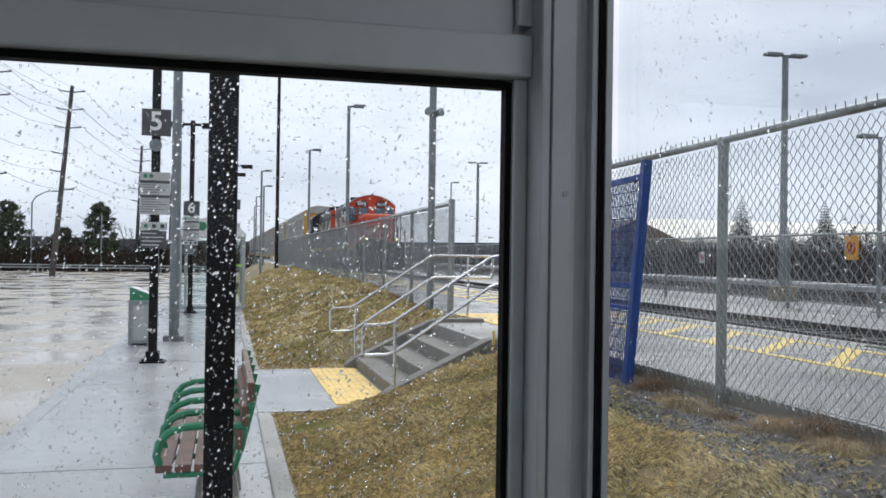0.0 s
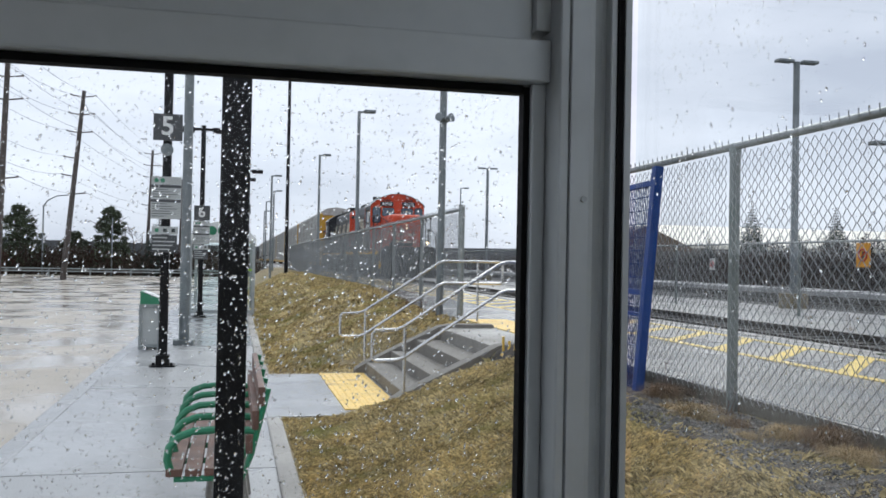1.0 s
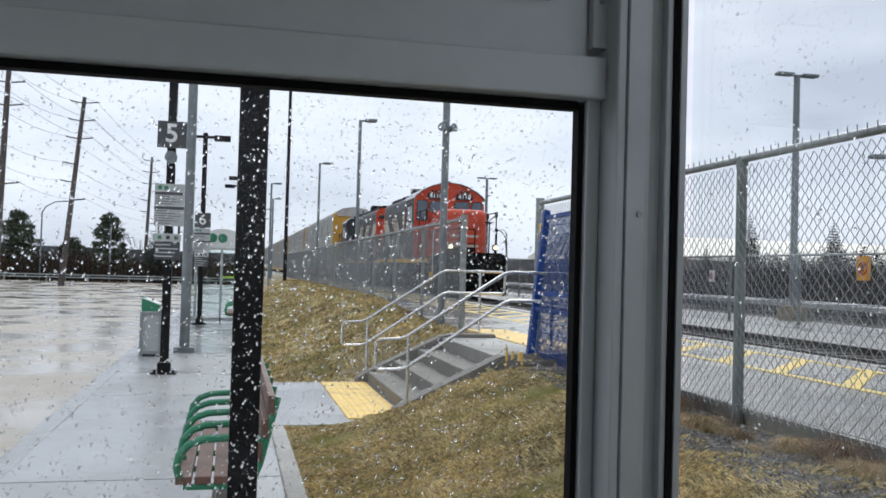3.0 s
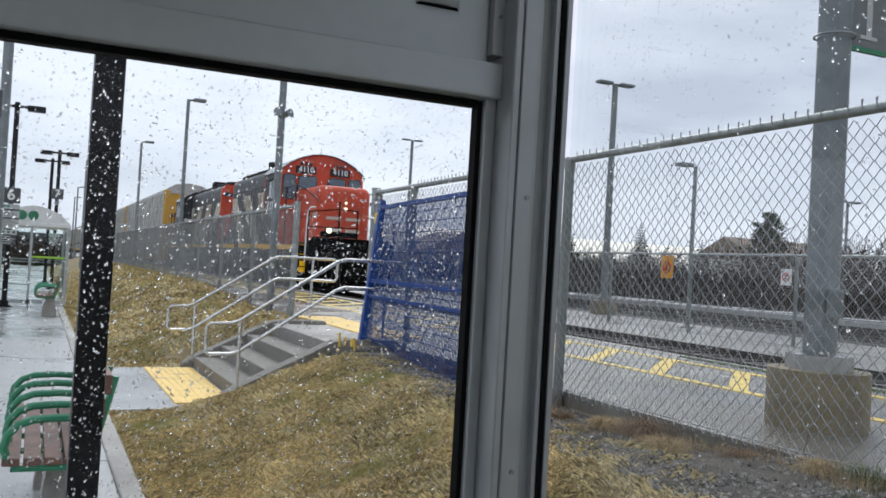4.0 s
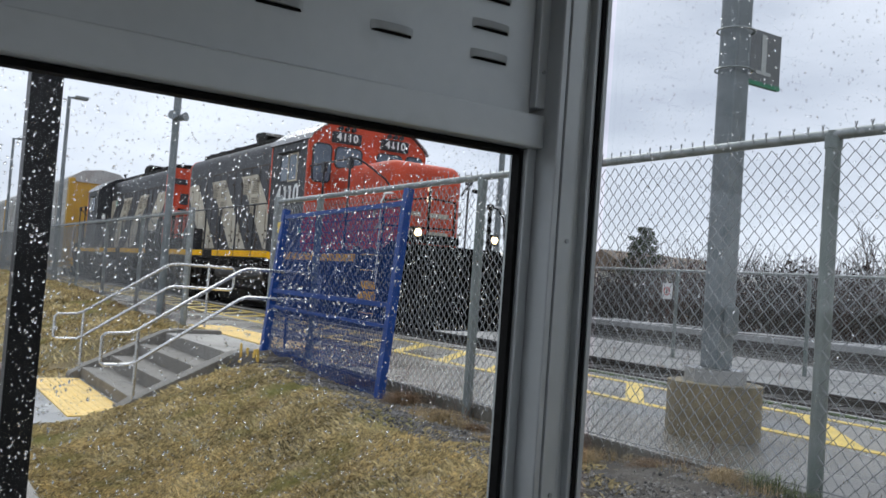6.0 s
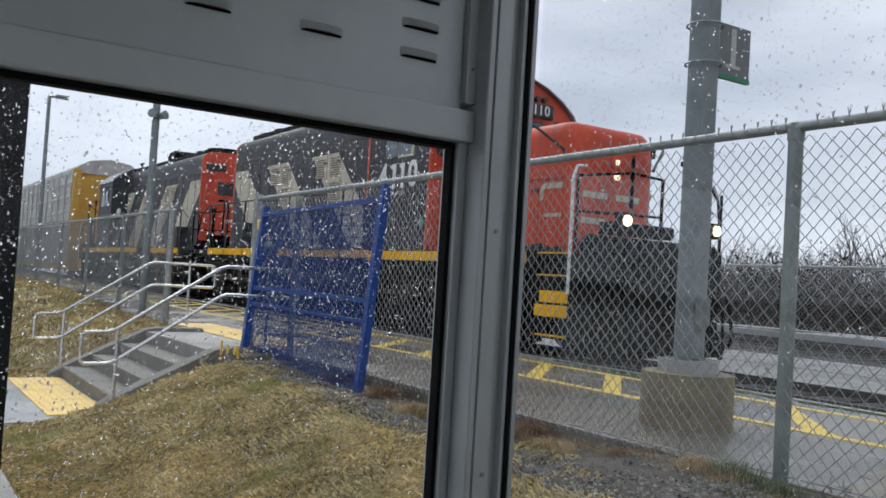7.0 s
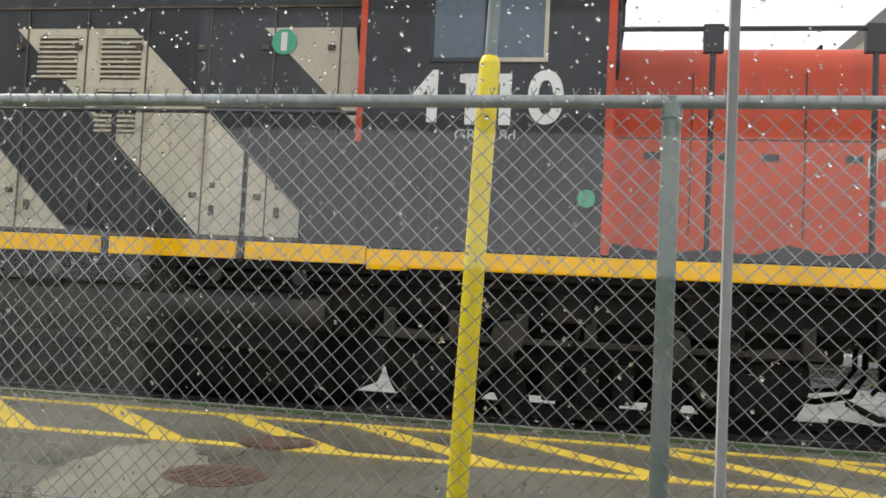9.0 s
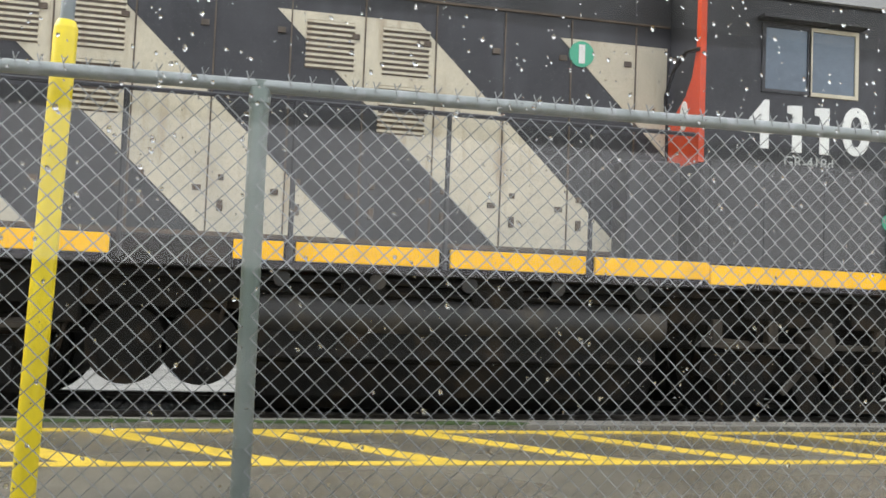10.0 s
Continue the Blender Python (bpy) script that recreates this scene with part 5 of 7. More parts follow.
part("number_foot", bm, M_SIGNG, plate)
bm = bmesh.new()
box(bm, 4.52, 4.095, 3.115, 4.90, 4.13, 3.145)
part("sign_band", bm, M_GREEN, plate)
bm = bmesh.new()
for z in (3.18, 3.46):
    tube(bm, [(4.42 + 0.13 * math.cos(a), 4.12 + 0.13 * math.sin(a), z) for a in [2 * math.pi * k / 12 for k in range(13)]], 0.008, 5)
part("sign_strap", bm, M_STEEL, bl1)
bl1.location = (0.03, -0.03, 0)


def street_lamp(x, y, z0, top, arms, r=0.065, label="grey steel platform lamp post with a flat lantern", head=0.62):
    t = thing("platform_lamp", label, "lamp post", "platform lamps")
    bm = bmesh.new()
    tube(bm, [(x, y, z0), (x, y, top)], r, 10, r * 0.8)
    box(bm, x - r * 2, y - r * 2, z0, x + r * 2, y + r * 2, z0 + 0.03)
    part("pole", bm, M_POLE, t, smooth=False)
    for d in arms:
        bm = bmesh.new()
        tube(bm, [(x, y, top - 0.03), (x + d * 0.2, y, top)], 0.03, 6)
        x0, x1 = sorted((x + d * 0.15, x + d * (0.15 + head)))
        box(bm, x0, y - 0.14, top - 0.04, x1, y + 0.14, top + 0.05, 0.03)
        part("lantern", bm, M_POLE, t)
    return t


for x, y, h in ((3.60, 27.0, 6.1), (3.62, 40.2, 6.25), (1.75, 46.5, 5.8), (2.30, 57, 5.8), (2.2, 68, 5.8), (2.5, 82, 5.8)):
    street_lamp(x, y, PLAT if x > 3 else 0.3, h, (1,), head=0.36)
for x, y, h in ((15.63, 22.4, 7.48), (15.8, 55, 7.6), (19.9, 49, 9.1)):
    t = street_lamp(x, y, BED, h, (-1, 1), 0.11, "tall grey lamp post with two flat lanterns between the tracks", 0.5)
    bm = bmesh.new()
    tube(bm, [(x, y, BED - 0.1), (x, y, BED + 0.42)], 0.40, 20)
    part("footing", bm, M_FOOT, t)
street_lamp(14.5, 17.2, BED, 4.4, (-1,), 0.06, head=0.4)
street_lamp(15.3, 60, BED, 6.7, (1,), 0.06, head=0.4)
street_lamp(30.0, 26, BED, 5.2, (-1, 1), 0.07, head=0.5)
bm = bmesh.new()
tube(bm, [(2.48, 45, 0.5), (2.48, 45, 15)], 0.10, 10, 0.07)
tagged(part("mast", bm, M_BLACK, None), "tall slim dark mast beside the fence", "mast")
sp = thing("speaker_pole", "galvanised pole with two horn loudspeakers beside the steps", "speaker pole")
SX, SY = 3.33, 14.40
bm = bmesh.new()
tube(bm, [(SX, SY, 0.4), (SX, SY, 7.0)], 0.06, 12)
part("pole", bm, M_POLE, sp, smooth=True)
for d in (-1, 1):
    bm = bmesh.new()
    tube(bm, [(SX + d * 0.03, SY - 0.04, 3.90), (SX + d * 0.06, SY - 0.07, 3.92)], 0.05, 12, 0.06)
    tube(bm, [(SX + d * 0.04, SY - 0.06, 3.91), (SX + d * 0.11, SY - 0.16, 3.93)], 0.035, 14, 0.075)
    part("horn_speaker", bm, M_POLE, sp)

# ---- bus stop posts ----
def stop_post(x, y, number, nz=3.13):
    t = thing("bus_stop_post", "black square steel bus stop post with flag arms" + (" and number board" if number else ""), "bus stop", "bus stop posts")
    bm = bmesh.new()
    box(bm, x - 0.058, y - 0.058, 0.0, x + 0.058, y + 0.058, 4.85, 0.006)
    part("post", bm, M_BLACK, t)
    bm = bmesh.new()
    box(bm, x - 0.17, y - 0.13, 0.0, x + 0.17, y + 0.13, 0.025, 0.006)
    for dx in (-0.12, 0.12):
        tube(bm, [(x + dx, y - 0.09, 0.02), (x + dx, y - 0.09, 0.06)], 0.02, 6)
    box(bm, x - 0.09, y - 0.09, 0.02, x + 0.09, y + 0.09, 0.16, 0.01)
    part("base_plate", bm, M_BLACK, t)
    bm = bmesh.new()
    box(bm, x - 0.42, y - 0.06, 4.72, x + 0.42, y + 0.06, 4.78, 0.006)
    for d in (-1, 1):
        a, b = sorted((x + d * 0.22, x + d * 0.62))
        box(bm, a, y - 0.09, 4.66, b, y + 0.09, 4.80, 0.01)
    part("flag_arm", bm, M_BLACK, t)
    if number:
        bm = bmesh.new()
        box(bm, x - 0.19, y - 0.09, nz, x + 0.20, y - 0.065, nz + 0.37, 0.004)
        nb = part("number_board", bm, M_SIGND, t, "dark number board")
        words("number", number, 0.36, M_WHITE, nb, pose(x, y - 0.092, nz + 0.19, 90), 0.002, "", 0.006)
        if nz > 3:
            bm = bmesh.new()
            tube(bm, [(x, y - 0.06, nz - 0.13), (x, y - 0.12, nz - 0.13)], 0.085, 18)
            part("beacon", bm, M_POLE, t, "round grey beacon")
        z = nz - (0.50 if nz > 3 else 0.02)
        for h, ink in ((0.11, 0), (0.20, 4), (0.28, 6)):
            bm = bmesh.new()
            box(bm, x - 0.20, y - 0.085, z - h + 0.004, x + 0.20, y - 0.062, z, 0.003)
            pl = part("timetable", bm, M_SIGNG, t, "pale grey timetable plate with unreadable rows")
            bm = bmesh.new()
            if ink:
                box(bm, x - 0.197, y - 0.0875, z - 0.046, x + 0.197, y - 0.083, z - 0.006)
            else:
                disc(bm, (x - 0.13, y - 0.0885, z - 0.055), "y", 0.03, 0.004, 14)
                disc(bm, (x - 0.05, y - 0.0885, z - 0.055), "y", 0.03, 0.004, 14)
            part("timetable_header", bm, M_SIGND if ink else M_GREEN, pl)
            bm = bmesh.new()
            for k in range(ink):
                zz = z - 0.068 - k * 0.034
                box(bm, x - 0.18, y - 0.0875, zz - 0.004, x + 0.02 + 0.13 * ((k * 7) % 5) / 4, y - 0.083, zz + 0.004)
            if ink:
                part("timetable_rows", bm, M_INK, pl)
            z -= h
        z -= 0.02 if nz < 3 else 0.10
        bm = bmesh.new()
        box(bm, x - 0.18, y - 0.085, z - 0.11, x + 0.17, y - 0.062, z, 0.003)
        rp = part("route_plate", bm, M_SIGNG, t, "pale plate with small symbols")
        for k, m1 in ((0, M_GREEN), (1, M_INK), (2, M_INK)):
            bm = bmesh.new()
            box(bm, x - 0.14 + 0.11 * k, y - 0.088, z - 0.078, x - 0.09 + 0.11 * k, y - 0.083, z - 0.03)
            part("symbol", bm, m1, rp)
        z -= 0.12
        bm = bmesh.new()
        box(bm, x - 0.18, y - 0.085, z - 0.24, x + 0.16, y - 0.062, z, 0.003)
        rp = part("route_plate", bm, M_SIGND, t, "dark plate with pale unreadable rows")
        bm = bmesh.new()
        for k in range(4):
            box(bm, x - 0.165, y - 0.0875, z - 0.045 - 0.053 * k, x + 0.03 + 0.10 * ((k * 3) % 4) / 3, y - 0.083, z - 0.028 - 0.053 * k)
        part("route_rows", bm, M_SIGNG, rp)
    return t


stop_post(-0.03, 3.63, "")
stop_post(-0.97, 12.82, "5")
stop_post(-0.86, 23.1, "6", 2.45)
stop_post(0.30, 33.5, "7")
stop_post(0.12, 37.0, "")
lp = thing("street_lamp", "tall round galvanised street lamp pole bolted to the pavement", "lamp post")
bm = bmesh.new()
tube(bm, [(-0.86, 15.96, 0.0), (-0.86, 15.96, 9.0)], 0.088, 16, 0.07)
part("pole", bm, M_POLE, lp, smooth=True)
bm = bmesh.new()
box(bm, -1.03, 15.79, 0, -0.69, 16.13, 0.09, 0.01)
part("base_plate", bm, M_POLE, lp)

# ---- litter bin ----
bn = thing("recycling_bin", "grey metal litter bin with a sloping green and white top", "litter bin")
bm = bmesh.new()
for x in (-1.50, -1.20):
    for y in (15.1, 15.75):
        box(bm, x - 0.025, y - 0.025, 0.0, x + 0.025, y + 0.025, 0.74)
box(bm, -1.52, 15.08, 0.68, -1.18, 15.78, 0.74, 0.008)
box(bm, -1.52, 15.08, 0.04, -1.18, 15.78, 0.09, 0.008)
part("frame", bm, M_STEEL, bn)
bm = bmesh.new()
box(bm, -1.48, 15.11, 0.09, -1.21, 15.74, 0.68)
part("panel", bm, M_SIGNG, bn)
bm = bmesh.new()
prism(bm, ((-1.51, 0.74), (-1.51, 0.95), (-1.18, 0.82), (-1.18, 0.74)), "y", 15.1, 15.76)
part("top", bm, M_GREEN, bn)
bm = bmesh.new()
prism(bm, ((-1.46, 0.936), (-1.46, 0.946), (-1.23, 0.855), (-1.23, 0.845)), "y", 15.098, 15.62)
part("top_plate", bm, M_WHITE, bn)


# ---- benches ----
def bench(x, y):
    t = thing("bench", "bench with weathered red-brown slats and green pipe armrests on concrete feet", "bench", "benches")
    L = 1.66
    for k in range(4):
        bm = bmesh.new()
        box(bm, x - 0.34 + k * 0.094, y, 0.425, x - 0.26 + k * 0.094, y + L, 0.465, 0.006)
        part("seat_slat", bm, M_WOOD, t)
    for k in range(3):
        bm = bmesh.new()
        a = x + 0.05 + 0.028 * k
        box(bm, a, y, 0.53 + 0.12 * k, a + 0.035, y + L, 0.63 + 0.12 * k, 0.006)
        part("back_slat", bm, M_WOOD, t)
    for k in range(5):
        yy = y + 0.02 + k * (L - 0.04) / 4
        bm = bmesh.new()
        tube(bm, [(x - 0.315, yy, 0.44), (x - 0.335, yy, 0.51), (x - 0.325, yy, 0.57), (x - 0.28, yy, 0.622), (x - 0.21, yy, 0.648), (x - 0.08, yy, 0.655), (x + 0.09, yy, 0.645)], 0.021, 8)
        part("armrest", bm, M_GREEN, t, smooth=True)
        bm = bmesh.new()
        tube(bm, [(x - 0.30, yy, 0.41), (x + 0.04, yy, 0.41), (x + 0.075, yy, 0.52), (x + 0.155, yy, 0.86)], 0.018, 6)
        part("bracket", bm, M_GREEN, t)
    for yy in (y + 0.18, y + L - 0.42):
        bm = bmesh.new()
        prism(bm, ((x - 0.18, 0.0), (x - 0.13, 0.40), (x + 0.05, 0.40), (x + 0.11, 0.0)), "y", yy, yy + 0.22)
        part("foot", bm, M_CONC_DRY, t, "concrete foot")
    return t


bench(0.0, 4.60)
bench(0.12, 20.1)

# ---- neighbouring shelter ----
sh = thing("bus_shelter", "glazed bus shelter with an arched white roof and green emblem", "bus shelter")
X0, X1, Y0, Y1, ZT = -1.15, 0.46, 23.9, 27.4, 1.98
for x in (X0, X1):
    for y in (Y0, Y1):
        bm = bmesh.new()
        box(bm, x - 0.04, y - 0.04, 0, x + 0.04, y + 0.04, ZT)
        part("corner_post", bm, M_ALU, sh)
bm = bmesh.new()
box(bm, X0 - 0.06, Y0 - 0.06, ZT - 0.02, X1 + 0.06, Y1 + 0.06, ZT + 0.07, 0.01)
part("eaves", bm, M_WHITE, sh)
bm = bmesh.new()
arc = [(X0 - 0.04 + (X1 - X0 + 0.08) * k / 10, ZT + 0.07 + 0.42 * math.sin(math.pi * k / 10) ** 0.8) for k in range(11)]
prism(bm, arc, "y", Y0 - 0.04, Y1 + 0.04)
part("roof", bm, M_WHITE, sh, "arched white roof")
for cx in (-0.62, -0.36):
    bm = bmesh.new()
    disc(bm, (cx, Y0 - 0.052, ZT + 0.24), "y", 0.12, 0.02, 20)
    part("emblem", bm, M_GREEN, sh, "green emblem discs")
for a, b in ((X0 + 0.04, -0.40), (-0.34, X1 - 0.04)):
    bm = bmesh.new()
    box(bm, a, Y0 - 0.006, 0.12, b, Y0 + 0.006, ZT - 0.05)
    part("pane", bm, M_GLASS, sh)
bm = bmesh.new()
box(bm, -0.40, Y0 - 0.03, 0.0, -0.34, Y0 + 0.03, ZT)
box(bm, X0, Y0 - 0.03, 0.05, X1, Y0 + 0.03, 0.14)
box(bm, X0, Y0 - 0.03, 0.5, -0.4, Y0 + 0.03, 0.53)
part("frame", bm, M_ALU, sh)
bm = bmesh.new()
box(bm, X1 - 0.006, Y0 + 0.04, 0.12, X1 + 0.006, Y1 - 0.04, ZT - 0.05)
part("pane", bm, M_GLASS, sh)
bm = bmesh.new()
box(bm, X0 + 0.04, Y1 - 0.006, 0.12, X1 - 0.04, Y1 + 0.006, ZT - 0.05)
part("pane", bm, M_GLASS, sh)
bm = bmesh.new()
box(bm, -0.34, Y0 - 0.012, 1.18, X1 - 0.04, Y0 - 0.007, 1.23)
part("marking_band", bm, M_LIME, sh, "lime marking band")

# yellow sleeved pole behind the fence
yp = thing("pole_with_yellow_guard", "slim steel pole with a bright yellow plastic guard beside the fence", "pole")
bm = bmesh.new()
tube(bm, [(3.66, 0.361, PLAT - 0.1), (3.66, 0.188, 6.5)], 0.028, 10)
part("pole", bm, M_POLE, yp, smooth=True)
bm = bmesh.new()
tube(bm, [(3.66, 0.358, PLAT), (3.66, 0.300, 2.645)], 0.046, 14)
tube(bm, [(3.66, 0.300, 2.645), (3.66, 0.299, 2.675)], 0.046, 14, 0.035)
part("guard", bm, mat("yellow_plastic", (0.80, 0.62, 0.02), 0.4, var=0.12, scale=5), yp, "bright yellow plastic guard", smooth=True)

# ---- loose ground cover ----
rng = np.random.default_rng(4)


def blades(count, xr, yr, keep, h0, h1, wide, name, label, material, zfun=bank, lean=0.6):
    """Many small bent blades in matted tufts, rooted in the turf."""
    verts, faces = [], []
    made = 0
    while made < count:
        x, y = rng.uniform(*xr), yr[0] + (yr[1] - yr[0]) * rng.uniform() ** 1.25
        tuft = noise.noise((x * 7, y * 7, 9)) + 0.5 * noise.noise((x * 17, y * 17, 4))
        if rng.uniform() > 0.75 + 0.7 * tuft or not keep(x, y):
            continue
        made += 1
        z = zfun(x, y) - 0.004
        h = rng.uniform(h0, h1) * (1 + 0.9 * max(0, tuft))
        a = 3.5 * noise.noise((x * 2.3, y * 2.3, 1)) + rng.normal(0, 0.9)
        l = rng.uniform(0.4, 1.2) * lean * h
        w = wide * (0.6 + 0.6 * rng.uniform()) * (1 + 0.04 * y)
        ca, sa = math.cos(a), math.sin(a)
        b = len(verts)
        verts += [(x - w * sa, y + w * ca, z), (x + w * sa, y - w * ca, z), (x + l * 0.45 * ca + w * 0.6 * sa, y + l * 0.45 * sa - w * 0.6 * ca, z + h * 0.6), (x + l * ca, y + l * sa, z + h * (1 - 0.25 * lean))]
        faces += [(b, b + 1, b + 2), (b, b + 2, b + 3)]
    return tagged(part(name, pydata(name, verts, faces, material), None), label, "grass", kind="stuff")


def on_turf(x, y):
    if 8.45 < y < 11.9 and x < 1.75:
        return False
    if 8.98 < y < 12.05 and x > 1.5:
        return False
    if y > 12:
        return True
    edge = dirt_edge(y) + 0.22 + 0.30 * noise.noise((x * 1.2, y * 1.2, 7)) + 0.2 * noise.noise((x * 4, y * 4, 2))
    return x < edge and rng.uniform() < 1.15 - ss(edge - 0.35, edge, x)


blades(270000, (0.45, 3.2), (-2.6, 9.0), on_turf, 0.014, 0.042, 0.0014, "grass", "short wet winter grass, straw-brown with olive patches", M_BLADE, lean=1.2)
blades(70000, (0.45, 3.4), (8.4, 46.0), on_turf, 0.03, 0.07, 0.005, "grass", "rough winter grass on the bank beyond the steps", M_BLADE, lean=1.1)


def tuft(x, y, z, n, spread, h, material=None, label="low dry straw tuft at the foot of the fence", flop=0.9):
    """Fine drooping blades fanning from one root."""
    verts, faces = [], []
    for _ in range(n):
        a, r = rng.uniform(0, 2 * math.pi), spread * 0.5 * rng.uniform() ** 0.7
        px, py = x + 0.5 * r * math.cos(a), y + r * math.sin(a)
        hh = h * rng.uniform(0.35, 1.0)
        a += rng.normal(0, 0.8)
        o = flop * hh * rng.uniform(0.3, 1.3)
        t = rng.uniform(0.0006, 0.0014)
        wx, wy = -t * math.sin(a), t * math.cos(a)
        ca, sa = math.cos(a), math.sin(a)
        b = len(verts)
        verts += [(px - wx, py - wy, z - 0.02), (px + wx, py + wy, z - 0.02), (px + o * 0.35 * ca - wx, py + o * 0.35 * sa - wy, z + hh * 0.7), (px + o * 0.35 * ca + wx, py + o * 0.35 * sa + wy, z + hh * 0.7), (px + o * ca, py + o * sa, z + hh * 0.85)]
        faces += [(b, b + 1, b + 3, b + 2), (b + 2, b + 3, b + 4)]
    return tagged(part("straw_tuft", pydata("straw_tuft", verts, faces, material or M_STRAW), None), label, "weeds", kind="stuff")


def dead_weed(x, y, z, h, seed, label="leafless brown weed stalk beside the fence"):
    """A bare forked stalk."""
    r = random.Random(seed)
    bm = bmesh.new()
    for _ in range(4):
        d = Vector((r.uniform(-0.35, 0.35), r.uniform(-0.5, 0.5), 1)).normalized()
        p = Vector((x + r.uniform(-0.03, 0.03), y + r.uniform(-0.08, 0.08), z - 0.02))
        l = h * r.uniform(0.5, 1.0)
        q = p + d * l + Vector((r.uniform(-0.05, 0.05), r.uniform(-0.06, 0.06), 0))
        tube(bm, [p, p.lerp(q, 0.5) + Vector((0, r.uniform(-0.02, 0.02), 0)), q], 0.0022, 4, 0.001)
        for k in range(4):
            s = p.lerp(q, r.uniform(0.35, 0.95))
            e = (d + Vector((r.uniform(-0.8, 0.8), r.uniform(-0.9, 0.9), r.uniform(-0.2, 0.3)))).normalized()
            tube(bm, [s, s + e * l * r.uniform(0.15, 0.35)], 0.0013, 3, 0.0008)
    tagged(part("dead_weed", bm, M_STALK, None), label, "weeds", "fence weeds", kind="stuff")


for x, y, n, s, h in ((3.1, 5.15, 260, 0.30, 0.12), (3.2, 5.95, 200, 0.35, 0.12), (3.25, 6.45, 150, 0.3, 0.10), (2.95, 4.75, 160, 0.25, 0.06), (3.3, 4.05, 260, 0.45, 0.12), (3.32, 3.75, 200, 0.35, 0.10), (3.25, 3.2, 160, 0.4, 0.07), (3.2, 2.75, 220, 0.25, 0.12), (3.05, 2.35, 220, 0.35, 0.08), (3.3, 1.9, 160, 0.3, 0.09), (3.1, 1.35, 160, 0.35, 0.08), (2.9, 0.7, 120, 0.4, 0.07), (3.35, 7.7, 120, 0.4, 0.12), (3.2, 8.2, 160, 0.4, 0.12)):
    tuft(x, y, bank(x, y), int(n * 1.0), s * 1.3, h * 0.75)
for x, y, n, s, h in ((3.35, 5.6, 240, 0.6, 0.13), (3.35, 4.2, 300, 0.55, 0.14), (3.36, 3.4, 140, 0.5, 0.10), (3.36, 6.5, 260, 0.5, 0.13), (3.3, 14.8, 260, 0.7, 0.22), (3.3, 17, 260, 0.9, 0.25), (3.3, 20, 260, 1.2, 0.28)):
    tuft(x, y, bank(min(x, 3.4), y), int(n * 0.7), s * 0.9, h * (0.4 + 0.9 * rng.uniform()), M_WEED, "dark brown matted weeds under the fence", 0.6)
for x, y, n, s, h in ((3.3, 2.75, 420, 0.32, 0.13), (3.25, 2.45, 380, 0.3, 0.10), (3.0, 2.5, 260, 0.4, 0.06), (3.3, 2.1, 260, 0.35, 0.08)):
    tuft(x, y, bank(x, y), n, s, h, M_GWEED, "low green weeds round the fence post", 1.0)


def tussock(x, y, r, h, n, material, label):
    """A mound of long dead blades combed outwards and drooping to the ground."""
    verts, faces = [], []
    z = bank(min(x, 3.4), y)
    for _ in range(n):
        a = rng.uniform(0, 2 * math.pi)
        ca, sa = math.cos(a), math.sin(a)
        q = r * rng.uniform(0.45, 1.15) * (1 + 0.35 * noise.noise((2 * ca, 2 * sa, x * 7)))
        up = h * rng.uniform(0.45, 1.0)
        o = rng.normal(0, 0.16 * r, 2)
        bend = rng.normal(0, 0.25)
        w = rng.uniform(0.0010, 0.0022)
        b = len(verts)
        for u, v in ((0.05, 0.0), (0.35, 0.85), (0.72, 0.80), (1.0, rng.uniform(0.05, 0.5))):
            px = x + o[0] + q * u * math.cos(a + bend * u)
            py = y + o[1] + q * u * math.sin(a + bend * u)
            pz = z - 0.015 + up * v
            verts += [(px + w * sa * (1.1 - u), py - w * ca * (1.1 - u), pz), (px - w * sa * (1.1 - u), py + w * ca * (1.1 - u), pz)]
        faces += [(b + 2 * k, b + 2 * k + 1, b + 2 * k + 3, b + 2 * k + 2) for k in range(3)]
    tagged(part("grass_tussock", pydata("grass_tussock", verts, faces, material), None), label, "weeds", "fence tussocks", kind="stuff")


for x, y, r, h, n in ((2.86, 5.12, 0.20, 0.15, 900), (2.90, 4.66, 0.15, 0.05, 420), (3.10, 3.96, 0.22, 0.13, 900), (3.18, 4.62, 0.18, 0.12, 700), (3.0, 5.75, 0.16, 0.08, 450), (3.22, 2.95, 0.15, 0.12, 500)):
    tussock(x, y, r, h, n, M_STRAW, "pale straw tussock drooping beside the fence")
for x, y, r, h, n in ((3.27, 4.36, 0.24, 0.17, 900), (3.26, 6.30, 0.26, 0.15, 800), (3.08, 5.00, 0.13, 0.10, 420), (3.30, 3.55, 0.16, 0.08, 420), (3.3, 7.2, 0.2, 0.12, 500)):
    tussock(x, y, r, h, n, M_WEED, "dark brown dead tussock at the foot of the fence")
for k in range(26):
    y = -1.0 + 9.0 * rng.uniform()
    x = rng.uniform(dirt_edge(y) - 0.05, 3.3)
    tuft(x, y, bank(x, y), 90, 0.22, 0.05)
for k, (x, y, h) in enumerate(((3.3, 6.3, 0.34), (3.34, 5.9, 0.26), (3.3, 5.5, 0.30), (3.32, 4.3, 0.30), (3.3, 4.0, 0.22), (3.34, 3.1, 0.22), (3.3, 6.9, 0.25), (3.32, 2.2, 0.2), (3.2, 13.9, 0.5), (3.1, 14.6, 0.45), (3.3, 15.6, 0.5), (3.2, 17.2, 0.5), (3.25, 19.0, 0.5))):
    dead_weed(x, y, bank(min(x, 3.4), y), h, 40 + k)
